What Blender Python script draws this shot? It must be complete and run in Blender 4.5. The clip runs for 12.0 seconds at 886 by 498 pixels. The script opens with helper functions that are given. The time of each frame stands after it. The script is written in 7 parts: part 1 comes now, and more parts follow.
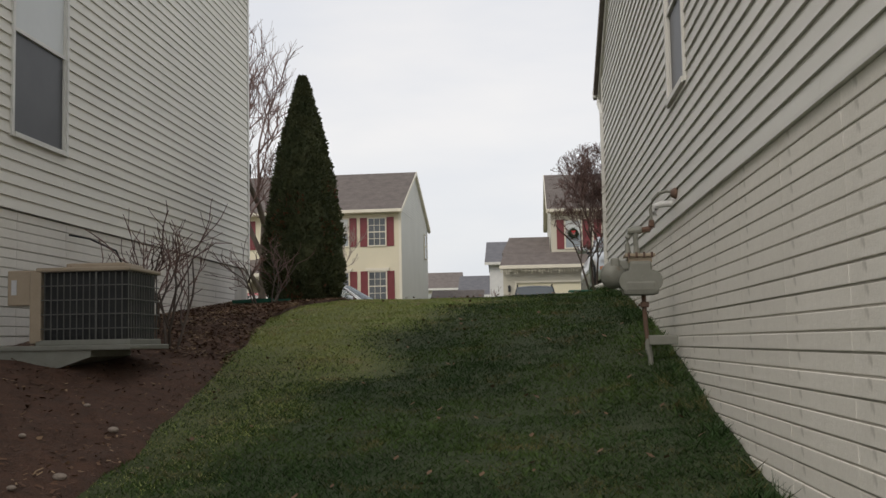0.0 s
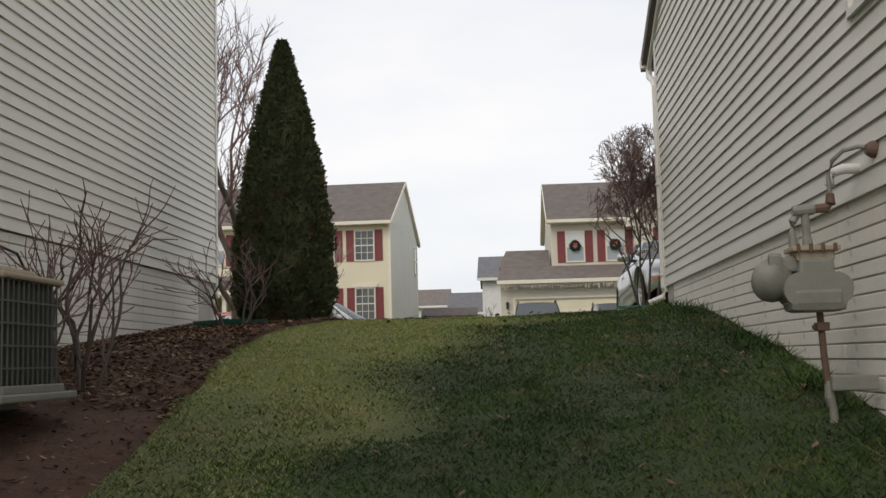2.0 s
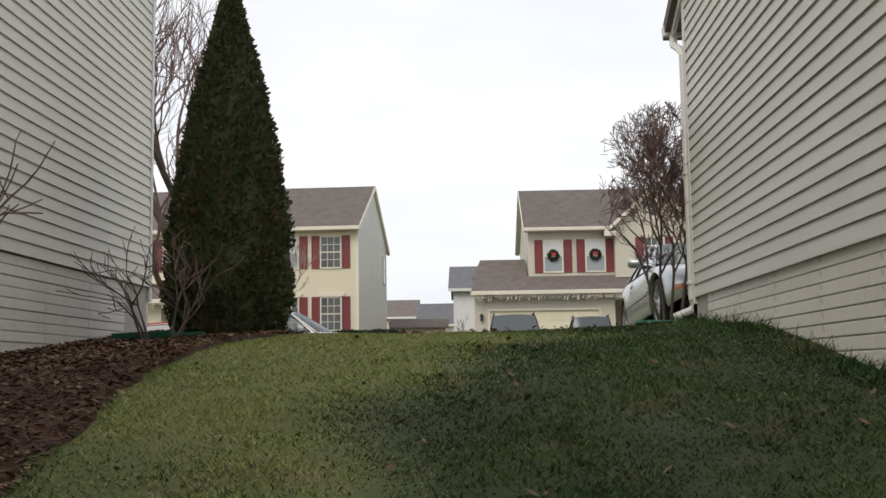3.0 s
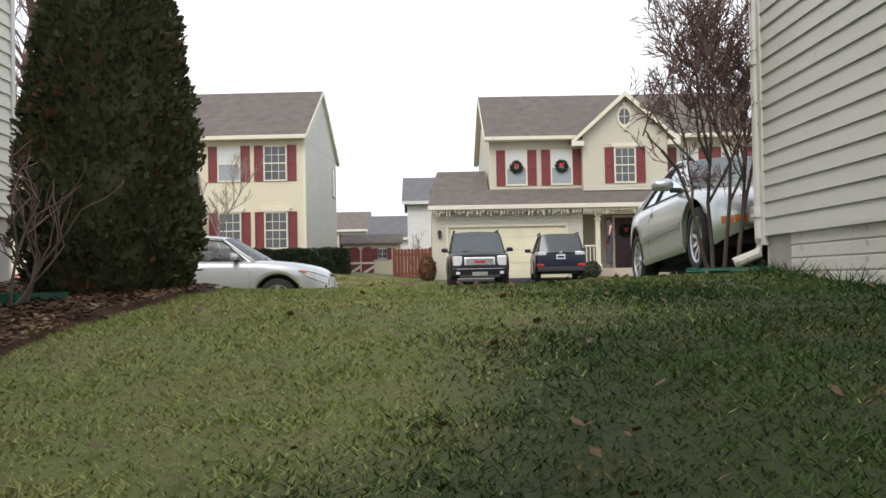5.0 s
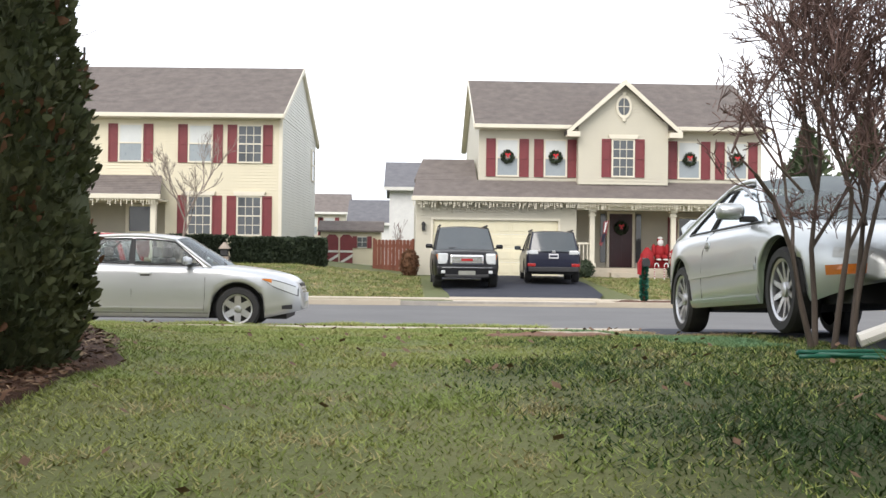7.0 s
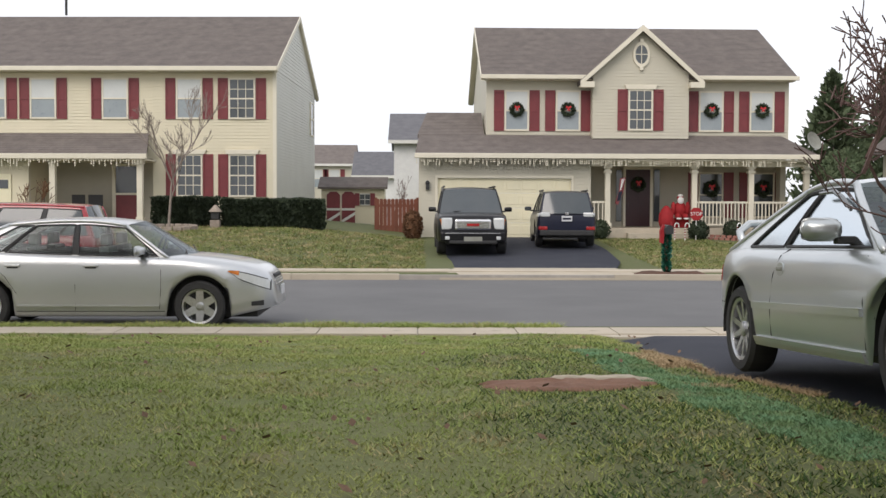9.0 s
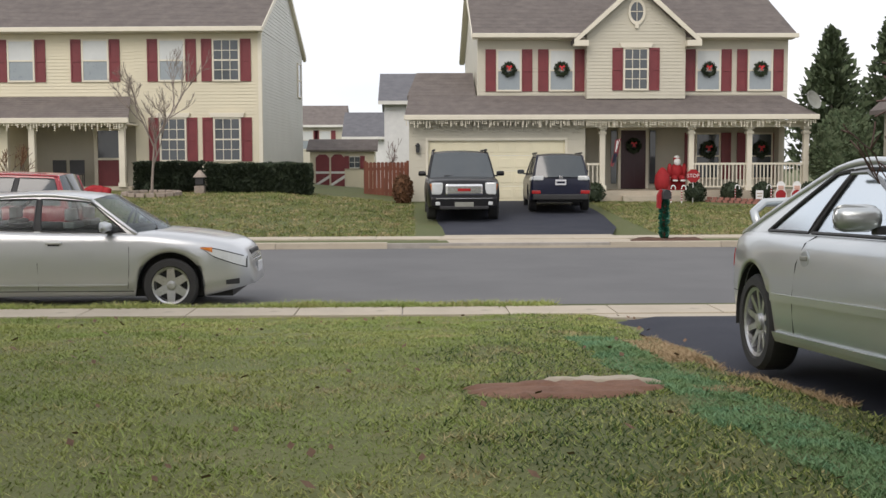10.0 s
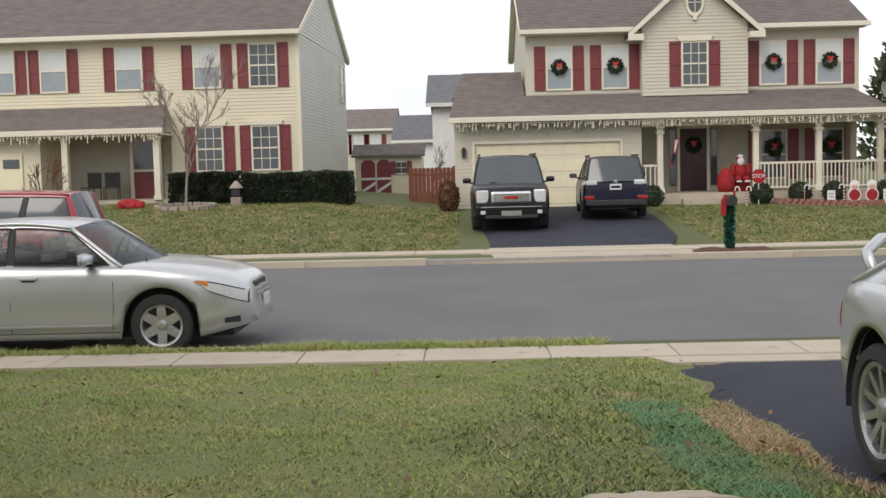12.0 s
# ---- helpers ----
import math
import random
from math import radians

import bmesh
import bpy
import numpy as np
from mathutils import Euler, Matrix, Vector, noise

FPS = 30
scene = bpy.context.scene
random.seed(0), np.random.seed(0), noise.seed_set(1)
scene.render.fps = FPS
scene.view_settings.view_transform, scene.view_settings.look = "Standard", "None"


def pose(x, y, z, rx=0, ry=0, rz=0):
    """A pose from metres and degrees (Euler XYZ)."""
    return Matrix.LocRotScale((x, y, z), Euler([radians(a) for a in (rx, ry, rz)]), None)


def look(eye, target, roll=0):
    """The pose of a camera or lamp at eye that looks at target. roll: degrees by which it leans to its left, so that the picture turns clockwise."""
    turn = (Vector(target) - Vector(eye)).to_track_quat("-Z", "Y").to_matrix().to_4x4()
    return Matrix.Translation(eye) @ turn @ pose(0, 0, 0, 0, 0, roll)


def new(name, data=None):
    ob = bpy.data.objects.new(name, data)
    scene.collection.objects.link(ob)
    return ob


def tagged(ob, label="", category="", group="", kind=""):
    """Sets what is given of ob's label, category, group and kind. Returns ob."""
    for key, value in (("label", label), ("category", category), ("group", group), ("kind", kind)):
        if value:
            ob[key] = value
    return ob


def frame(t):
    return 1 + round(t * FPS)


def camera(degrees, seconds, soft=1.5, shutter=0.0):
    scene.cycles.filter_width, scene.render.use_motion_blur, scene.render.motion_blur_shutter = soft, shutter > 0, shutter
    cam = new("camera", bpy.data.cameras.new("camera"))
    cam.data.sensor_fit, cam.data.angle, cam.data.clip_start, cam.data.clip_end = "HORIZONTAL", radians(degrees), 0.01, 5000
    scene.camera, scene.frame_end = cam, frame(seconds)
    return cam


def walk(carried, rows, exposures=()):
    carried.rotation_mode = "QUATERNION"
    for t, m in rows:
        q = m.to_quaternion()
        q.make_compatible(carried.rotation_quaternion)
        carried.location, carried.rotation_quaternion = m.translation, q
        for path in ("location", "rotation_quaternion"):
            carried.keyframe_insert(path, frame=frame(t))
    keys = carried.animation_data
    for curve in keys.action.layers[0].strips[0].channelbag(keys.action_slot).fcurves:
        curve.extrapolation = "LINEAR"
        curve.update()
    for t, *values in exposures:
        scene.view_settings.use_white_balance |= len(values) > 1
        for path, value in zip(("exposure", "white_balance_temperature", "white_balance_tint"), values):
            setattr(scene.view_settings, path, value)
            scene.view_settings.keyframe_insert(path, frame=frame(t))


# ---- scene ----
cam = camera(43.5, 12.0)
PATH = [
    (0, (0.341, 0.38, -0.307), (0.194, 2.367, -0.138), -1.1),
    (0.5, (0.153, 1.179, -0.3), (-0.042, 3.16, -0.109), -1.6),
    (1, (-0.099, 2.101, -0.261), (-0.307, 4.08, -0.057), -1.5),
    (1.5, (-0.271, 3.12, -0.226), (-0.47, 5.099, -0.018), -1.2),
    (2, (-0.396, 4.154, -0.126), (-0.511, 6.141, 0.074), -1.5),
    (2.5, (-0.559, 5.3, -0.087), (-0.608, 7.288, 0.131), -1.4),
    (3, (-0.716, 6.901, 0.018), (-0.772, 8.889, 0.237), -0.9),
    (5, (-1.0, 10.444, 0.497), (-0.969, 12.443, 0.551), -1.1),
    (5.5, (-1.056, 11.211, 0.617), (-1.011, 13.211, 0.646), -0.8),
    (6, (-1.136, 11.98, 0.754), (-1.076, 13.98, 0.766), -0.4),
    (6.5, (-1.141, 12.746, 0.884), (-1.073, 14.745, 0.899), 0.1),
    (7, (-1.093, 13.191, 1.014), (-1.026, 15.189, 1.034), 0.7),
    (9, (-0.811, 15.672, 1.551), (-0.764, 17.67, 1.473), 0.2),
    (9.5, (-0.751, 16.121, 1.632), (-0.693, 18.117, 1.515), -0.1),
    (10, (-0.701, 16.553, 1.688), (-0.643, 18.547, 1.537), -0.2),
    (10.5, (-0.6, 17.146, 1.73), (-0.561, 19.138, 1.56), -0.4),
    (11, (-0.524, 17.626, 1.772), (-0.508, 19.618, 1.6), -0.6),
    (11.5, (-0.472, 18.026, 1.831), (-0.485, 20.019, 1.664), -0.9),
    (12, (-0.349, 18.493, 1.847), (-0.396, 20.487, 1.698), -1.4),
]
EXPO = [(0, -0.06, 6750, 12), (2, 0.1, 6750, 12), (3, 0.2, 6700, 12), (5, 0.55, 6550, 12), (6, 0.85, 6500, 12), (7, 0.94, 6500, 12), (9, 0.36, 6600, 13), (12, 0.3, 6650, 13)]
walk(cam, [(t, look(eye, target, roll)) for t, eye, target, roll in PATH], EXPO)

# ---- world and light ----
world = bpy.data.worlds.new("overcast_sky")
scene.world = world
world.use_nodes = True
wn = world.node_tree
wn.nodes.clear()
w_out = wn.nodes.new("ShaderNodeOutputWorld")
w_bg = wn.nodes.new("ShaderNodeBackground")
w_sky = wn.nodes.new("ShaderNodeTexSky")
w_sky.sky_type = "NISHITA"
w_sky.sun_disc = False
w_sky.sun_elevation, w_sky.sun_rotation = radians(42), radians(208)
w_sky.dust_density, w_sky.air_density = 2.0, 1.0
w_mix = wn.nodes.new("ShaderNodeMix")
w_mix.data_type = "RGBA"
w_noise = wn.nodes.new("ShaderNodeTexNoise")
w_noise.inputs["Scale"].default_value = 2.2
w_noise.inputs["Detail"].default_value = 5
w_ramp = wn.nodes.new("ShaderNodeValToRGB")
w_ramp.color_ramp.elements[0].position, w_ramp.color_ramp.elements[0].color = 0.3, (6.4, 6.9, 7.6, 1)
w_ramp.color_ramp.elements[1].position, w_ramp.color_ramp.elements[1].color = 0.7, (8.6, 8.6, 8.5, 1)
w_coord = wn.nodes.new("ShaderNodeTexCoord")
w_map = wn.nodes.new("ShaderNodeMapping")
w_map.inputs["Scale"].default_value = (1, 1, 3.5)
wn.links.new(w_coord.outputs["Generated"], w_map.inputs["Vector"])
wn.links.new(w_map.outputs["Vector"], w_noise.inputs["Vector"])
wn.links.new(w_noise.outputs["Fac"], w_ramp.inputs["Fac"])
w_mix.inputs["Factor"].default_value = 0.85
wn.links.new(w_sky.outputs["Color"], w_mix.inputs["A"])
wn.links.new(w_ramp.outputs["Color"], w_mix.inputs["B"])
wn.links.new(w_mix.outputs["Result"], w_bg.inputs["Color"])
w_bg.inputs["Strength"].default_value = 0.12
wn.links.new(w_bg.outputs["Background"], w_out.inputs["Surface"])

sun_data = bpy.data.lights.new("sun", "SUN")
sun_data.energy, sun_data.angle, sun_data.color = 1.1, radians(35), (1, 0.94, 0.86)
sun = new("sun", sun_data)
sun.matrix_world = look((-14, -26, 27), (0, 0, 0))


# ---- materials ----
def mat(name, col, col2=None, rough=0.7, scale=3.0, fine=60.0, bump=0.15, metal=0.0, spec=0.5, vary=0.06, coat=0.0, stretch=(1, 1, 1), grime=None, dist=0.004):
    """Principled surface: two colours mixed by a coarse noise, a fine grain, per-object variation and bump."""
    m = bpy.data.materials.new(name)
    m.use_nodes = True
    n, l = m.node_tree.nodes, m.node_tree.links
    b = n["Principled BSDF"]
    col2 = col2 or tuple(c * 0.82 for c in col)
    tc = n.new("ShaderNodeTexCoord")
    mp = n.new("ShaderNodeMapping")
    mp.inputs["Scale"].default_value = stretch
    l.new(tc.outputs["Object"], mp.inputs["Vector"])
    big, small = n.new("ShaderNodeTexNoise"), n.new("ShaderNodeTexNoise")
    for q, sc in ((big, scale), (small, fine)):
        q.inputs["Scale"].default_value = sc
        q.inputs["Detail"].default_value = 6
        q.inputs["Roughness"].default_value = 0.62
        l.new(mp.outputs["Vector"], q.inputs["Vector"])
    ramp = n.new("ShaderNodeValToRGB")
    ramp.color_ramp.elements[0].position, ramp.color_ramp.elements[1].position = 0.32, 0.68
    ramp.color_ramp.elements[0].color, ramp.color_ramp.elements[1].color = (*col2, 1), (*col, 1)
    l.new(big.outputs["Fac"], ramp.inputs["Fac"])
    hsv = n.new("ShaderNodeHueSaturation")
    add = n.new("ShaderNodeMath")
    add.operation = "MULTIPLY_ADD"
    l.new(small.outputs["Fac"], add.inputs[0])
    add.inputs[1].default_value, add.inputs[2].default_value = vary * 4, 1 - vary * 2
    inf = n.new("ShaderNodeObjectInfo")
    rnd = n.new("ShaderNodeMath")
    rnd.operation = "MULTIPLY_ADD"
    l.new(inf.outputs["Random"], rnd.inputs[0])
    rnd.inputs[1].default_value, rnd.inputs[2].default_value = vary, 1 - vary / 2
    mul = n.new("ShaderNodeMath")
    mul.operation = "MULTIPLY"
    l.new(add.outputs[0], mul.inputs[0])
    l.new(rnd.outputs[0], mul.inputs[1])
    l.new(mul.outputs[0], hsv.inputs["Value"])
    l.new(ramp.outputs["Color"], hsv.inputs["Color"])
    last = hsv.outputs["Color"]
    if grime:
        g = n.new("ShaderNodeTexNoise")
        g.inputs["Scale"].default_value = grime[1]
        g.inputs["Detail"].default_value = 8
        l.new(mp.outputs["Vector"], g.inputs["Vector"])
        gr = n.new("ShaderNodeValToRGB")
        gr.color_ramp.elements[0].position, gr.color_ramp.elements[1].position = grime[2], min(1, grime[2] + 0.14)
        l.new(g.outputs["Fac"], gr.inputs["Fac"])
        mx = n.new("ShaderNodeMix")
        mx.data_type = "RGBA"
        l.new(gr.outputs["Color"], mx.inputs["Factor"])
        l.new(last, mx.inputs["A"])
        mx.inputs["B"].default_value = (*grime[0], 1)
        last = mx.outputs["Result"]
    l.new(last, b.inputs["Base Color"])
    rr = n.new("ShaderNodeMapRange")
    rr.inputs["To Min"].default_value, rr.inputs["To Max"].default_value = max(0, rough - 0.1), min(1, rough + 0.1)
    l.new(small.outputs["Fac"], rr.inputs["Value"])
    l.new(rr.outputs["Result"], b.inputs["Roughness"])
    b.inputs["Metallic"].default_value = metal
    b.inputs["Specular IOR Level"].default_value = spec
    b.inputs["Coat Weight"].default_value = coat
    b.inputs["Coat Roughness"].default_value = 0.05
    if bump:
        bp = n.new("ShaderNodeBump")
        bp.inputs["Strength"].default_value = bump
        bp.inputs["Distance"].default_value = dist
        l.new(small.outputs["Fac"], bp.inputs["Height"])
        l.new(bp.outputs["Normal"], b.inputs["Normal"])
    return m


def grass_mat(name, fresh, deep, straw, share):
    """Blades: each one takes its tint by chance, in drifts of fresh, deep and dry grass."""
    m = bpy.data.materials.new(name)
    m.use_nodes = True
    n, l = m.node_tree.nodes, m.node_tree.links
    b = n["Principled BSDF"]
    tc, geo = n.new("ShaderNodeTexCoord"), n.new("ShaderNodeNewGeometry")

    def drift(scale, detail, seed):
        mp, q = n.new("ShaderNodeMapping"), n.new("ShaderNodeTexNoise")
        mp.inputs["Location"].default_value = (seed, seed * 1.7, 0)
        q.inputs["Scale"].default_value, q.inputs["Detail"].default_value = scale, detail
        l.new(tc.outputs["Object"], mp.inputs["Vector"])
        l.new(mp.outputs["Vector"], q.inputs["Vector"])
        return q.outputs["Fac"]

    def math_node(op, a, c):
        q = n.new("ShaderNodeMath")
        q.operation = op
        for i, v in enumerate((a, c)):
            if isinstance(v, (int, float)):
                q.inputs[i].default_value = v
            else:
                l.new(v, q.inputs[i])
        return q.outputs[0]

    def blend(fac, lo, hi, a, c):
        r, x = n.new("ShaderNodeMapRange"), n.new("ShaderNodeMix")
        r.inputs["From Min"].default_value, r.inputs["From Max"].default_value = lo, hi
        r.interpolation_type = "SMOOTHSTEP"
        l.new(fac, r.inputs["Value"])
        x.data_type = "RGBA"
        l.new(r.outputs["Result"], x.inputs["Factor"])
        for v, s in ((a, "A"), (c, "B")):
            if isinstance(v, tuple):
                x.inputs[s].default_value = (*v, 1)
            else:
                l.new(v, x.inputs[s])
        return x.outputs["Result"]
    chance_out = geo.outputs["Random Per Island"]
    green = blend(math_node("ADD", drift(0.75, 4, 3), math_node("MULTIPLY", chance_out, 0.12)), 0.46, 0.66, deep, fresh)
    dry = math_node("ADD", math_node("MULTIPLY", drift(2.3, 5, 9), 0.9), math_node("MULTIPLY", chance_out, 0.2))
    col = blend(dry, 0.62 - share, 0.78 - share, green, straw)
    hsv = n.new("ShaderNodeHueSaturation")
    l.new(math_node("ADD", math_node("MULTIPLY", drift(40, 3, 1), 0.35), 0.82), hsv.inputs["Value"])
    l.new(col, hsv.inputs["Color"])
    l.new(hsv.outputs["Color"], b.inputs["Base Color"])
    b.inputs["Roughness"].default_value = 0.72
    b.inputs["Specular IOR Level"].default_value = 0.25
    return m


M = {}
M["siding_l"] = mat("cream_vinyl_siding", (0.74, 0.71, 0.63), (0.67, 0.645, 0.575), 0.5, 1.2, 90, 0.12, vary=0.03, stretch=(1, 0.3, 1))
M["siding_r"] = mat("grey_beige_vinyl_siding", (0.67, 0.655, 0.605), (0.60, 0.59, 0.545), 0.5, 1.2, 90, 0.12, vary=0.03, stretch=(1, 0.3, 1))
M["paint_brick"] = mat("white_painted_masonry", (0.83, 0.80, 0.74), (0.74, 0.71, 0.65), 0.75, 2.0, 45, 0.85, vary=0.05, grime=((0.40, 0.38, 0.33), 5, 0.66))
M["mortar"] = mat("shadowed_mortar", (0.40, 0.37, 0.33), (0.3, 0.28, 0.25), 0.95, 4, 60, 0.4)
M["cream"] = mat("cream_painted_trim", (0.72, 0.67, 0.55), (0.66, 0.615, 0.5), 0.5, 2, 60, 0.08, vary=0.03)
M["joint"] = mat("painted_mortar_joint", (0.5, 0.475, 0.43), (0.36, 0.34, 0.3), 0.9, 3, 60, 0.4, vary=0.1)
M["trim"] = mat("white_vinyl_trim", (0.74, 0.73, 0.68), (0.66, 0.65, 0.61), 0.5, 2, 60, 0.08, vary=0.03)
M["siding_lh"] = mat("pale_yellow_vinyl_siding", (0.68, 0.62, 0.46), (0.63, 0.58, 0.43), 0.55, 0.6, 60, 0.05, vary=0.02)
M["siding_lhs"] = mat("off_white_vinyl_siding", (0.60, 0.60, 0.55), (0.55, 0.55, 0.50), 0.55, 0.6, 60, 0.05, vary=0.02)
M["siding_rh"] = mat("beige_vinyl_siding", (0.56, 0.525, 0.42), (0.51, 0.48, 0.39), 0.55, 0.6, 60, 0.05, vary=0.02)
M["roof"] = mat("brown_grey_asphalt_shingle", (0.175, 0.15, 0.135), (0.12, 0.103, 0.095), 0.95, 2.5, 22, 0.5, vary=0.12, dist=0.01)
M["roof_grey"] = mat("grey_asphalt_shingle", (0.15, 0.15, 0.16), (0.11, 0.11, 0.12), 0.95, 2.5, 22, 0.5, vary=0.12)
M["shutter"] = mat("dark_red_painted_shutter", (0.20, 0.035, 0.04), (0.16, 0.028, 0.033), 0.5, 3, 50, 0.1)
M["garage"] = mat("cream_painted_steel", (0.80, 0.74, 0.53), (0.74, 0.69, 0.5), 0.45, 1.5, 50, 0.05, vary=0.02)
M["grass"] = mat("winter_lawn_thatch", (0.13, 0.152, 0.048), (0.15, 0.154, 0.056), 0.9, 1.1, 30, 0.6, vary=0.16, dist=0.015, grime=((0.21, 0.175, 0.09), 2.4, 0.62))
# Darkens thatch below lusher grass and paints in the shade between the houses.
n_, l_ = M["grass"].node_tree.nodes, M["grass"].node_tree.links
share_in, thatch_shade = n_.new("ShaderNodeAttribute"), n_.new("ShaderNodeMix")
share_in.attribute_name = "lush_shade_share"
thatch_shade.data_type, thatch_shade.blend_type = "RGBA", "MULTIPLY"
l_.new(share_in.outputs["Fac"], thatch_shade.inputs["Factor"])
l_.new(n_["Principled BSDF"].inputs["Base Color"].links[0].from_socket, thatch_shade.inputs["A"])
thatch_shade.inputs["B"].default_value = (0.2, 0.27, 0.24, 1)
l_.new(thatch_shade.outputs["Result"], n_["Principled BSDF"].inputs["Base Color"])
M["asphalt"] = mat("worn_grey_asphalt", (0.15, 0.15, 0.15), (0.12, 0.12, 0.122), 0.9, 0.5, 90, 0.5, vary=0.12)
M["sealed"] = mat("sealed_black_asphalt", (0.03, 0.033, 0.046), (0.045, 0.048, 0.06), 0.85, 0.8, 90, 0.6, vary=0.12, spec=0.2)
M["concrete"] = mat("pale_concrete", (0.48, 0.42, 0.33), (0.4, 0.35, 0.275), 0.9, 1.4, 60, 0.4, vary=0.06, grime=((0.3, 0.27, 0.22), 3, 0.62))
M["mulch"] = mat("red_brown_mulch", (0.11, 0.052, 0.03), (0.06, 0.03, 0.018), 0.95, 6, 40, 1.0, vary=0.25, dist=0.02)
M["soil"] = mat("red_clay_soil", (0.24, 0.13, 0.085), (0.17, 0.09, 0.06), 0.95, 5, 50, 0.8, vary=0.15)
M["bark"] = mat("grey_brown_bark", (0.15, 0.12, 0.10), (0.09, 0.07, 0.06), 0.95, 8, 60, 0.9, vary=0.15, stretch=(1, 1, 0.25))
M["pale_bark"] = mat("pale_grey_young_bark", (0.3, 0.25, 0.215), (0.22, 0.18, 0.155), 0.9, 8, 60, 0.4, vary=0.15)
M["twig"] = mat("purple_brown_twig", (0.22, 0.14, 0.125), (0.15, 0.097, 0.088), 0.9, 8, 60, 0.5, vary=0.2)
M["evergreen"] = mat("dark_evergreen_scale_leaves", (0.05, 0.066, 0.027), (0.08, 0.086, 0.035), 0.85, 3, 40, 0.4, vary=0.3, grime=((0.085, 0.04, 0.02), 1.6, 0.66))
M["hedge"] = mat("dark_green_clipped_leaves", (0.022, 0.035, 0.018), (0.035, 0.05, 0.022), 0.8, 5, 40, 0.4, vary=0.3)
M["conifer"] = mat("blue_green_needles", (0.075, 0.115, 0.055), (0.11, 0.135, 0.07), 0.85, 4, 40, 0.4, vary=0.3)
M["silver"] = mat("silver_metallic_paint", (0.56, 0.575, 0.585), (0.53, 0.545, 0.555), 0.33, 1, 300, 0, metal=0.75, vary=0.015, coat=0.6)
M["silver2"] = mat("silver_grey_metallic_paint", (0.54, 0.57, 0.575), (0.51, 0.54, 0.545), 0.32, 1, 300, 0, metal=0.75, vary=0.015, coat=0.6)
M["black_paint"] = mat("black_car_paint", (0.008, 0.008, 0.010), (0.01, 0.01, 0.011), 0.3, 1, 200, 0, vary=0.02, spec=0.25, coat=0.12)
M["navy_paint"] = mat("dark_navy_car_paint", (0.008, 0.010, 0.024), (0.01, 0.012, 0.028), 0.3, 1, 200, 0, vary=0.02, spec=0.25, coat=0.12)
M["red_paint"] = mat("red_car_paint", (0.35, 0.02, 0.03), (0.3, 0.018, 0.025), 0.25, 1, 200, 0, vary=0.02, coat=0.8)
M["rubber"] = mat("black_tyre_rubber", (0.025, 0.025, 0.026), (0.035, 0.034, 0.033), 0.85, 6, 80, 0.3)
M["dark"] = mat("black_plastic", (0.02, 0.02, 0.022), (0.03, 0.03, 0.03), 0.6, 6, 80, 0.1)
M["alloy"] = mat("alloy_wheel", (0.6, 0.61, 0.62), (0.5, 0.5, 0.52), 0.3, 6, 80, 0, metal=0.9)
M["chrome"] = mat("chrome", (0.75, 0.75, 0.76), (0.7, 0.7, 0.7), 0.15, 6, 80, 0, metal=1.0)
M["carglass"] = mat("tinted_car_glass", (0.04, 0.05, 0.055), (0.05, 0.06, 0.065), 0.06, 1, 20, 0, vary=0.01, spec=0.8)
M["visor"] = mat("smoked_grey_acrylic", (0.16, 0.17, 0.18), (0.13, 0.14, 0.15), 0.2, 4, 40, 0, spec=0.6)
M["seethrough"] = bpy.data.materials.new("clear_car_glass")
M["seethrough"].use_nodes = True
gn, gl = M["seethrough"].node_tree.nodes, M["seethrough"].node_tree.links
g_tr, g_gl, g_mx, g_fr = gn.new("ShaderNodeBsdfTransparent"), gn.new("ShaderNodeBsdfGlossy"), gn.new("ShaderNodeMixShader"), gn.new("ShaderNodeFresnel")
g_tr.inputs["Color"].default_value = (0.62, 0.68, 0.66, 1)
g_gl.inputs["Color"].default_value = (0.68, 0.73, 0.76, 1)
g_gl.inputs["Roughness"].default_value = 0.16
g_fr.inputs["IOR"].default_value = 1.6
gl.new(g_fr.outputs[0], g_mx.inputs[0])
gl.new(g_tr.outputs[0], g_mx.inputs[1])
gl.new(g_gl.outputs[0], g_mx.inputs[2])
gl.new(g_mx.outputs[0], gn["Material Output"].inputs["Surface"])
M["paneglass"] = mat("window_glass", (0.055, 0.065, 0.075), (0.075, 0.085, 0.09), 0.06, 0.8, 10, 0, vary=0.02, spec=0.7)
M["screen"] = mat("dark_insect_screen", (0.05, 0.052, 0.055), (0.07, 0.072, 0.075), 0.4, 1.5, 200, 0.05, vary=0.03, spec=0.3)
M["blind"] = mat("white_window_blind", (0.62, 0.64, 0.62), (0.55, 0.57, 0.56), 0.35, 1, 10, 0, vary=0.02, spec=0.6)
M["bluepane"] = mat("screened_lower_pane", (0.30, 0.34, 0.36), (0.26, 0.3, 0.32), 0.3, 1, 10, 0, vary=0.02, spec=0.6)
M["lamp_glass"] = mat("clear_headlamp", (0.6, 0.62, 0.62), (0.5, 0.52, 0.52), 0.12, 4, 40, 0, coat=0.8)
M["amber"] = mat("amber_lens", (0.6, 0.18, 0.02), (0.5, 0.14, 0.02), 0.2, 4, 40, 0, coat=0.6)
M["red_lens"] = mat("red_lens", (0.4, 0.02, 0.02), (0.3, 0.015, 0.015), 0.2, 4, 40, 0, coat=0.6)
M["plate"] = mat("white_plate", (0.65, 0.66, 0.68), (0.6, 0.6, 0.62), 0.5, 4, 40, 0)
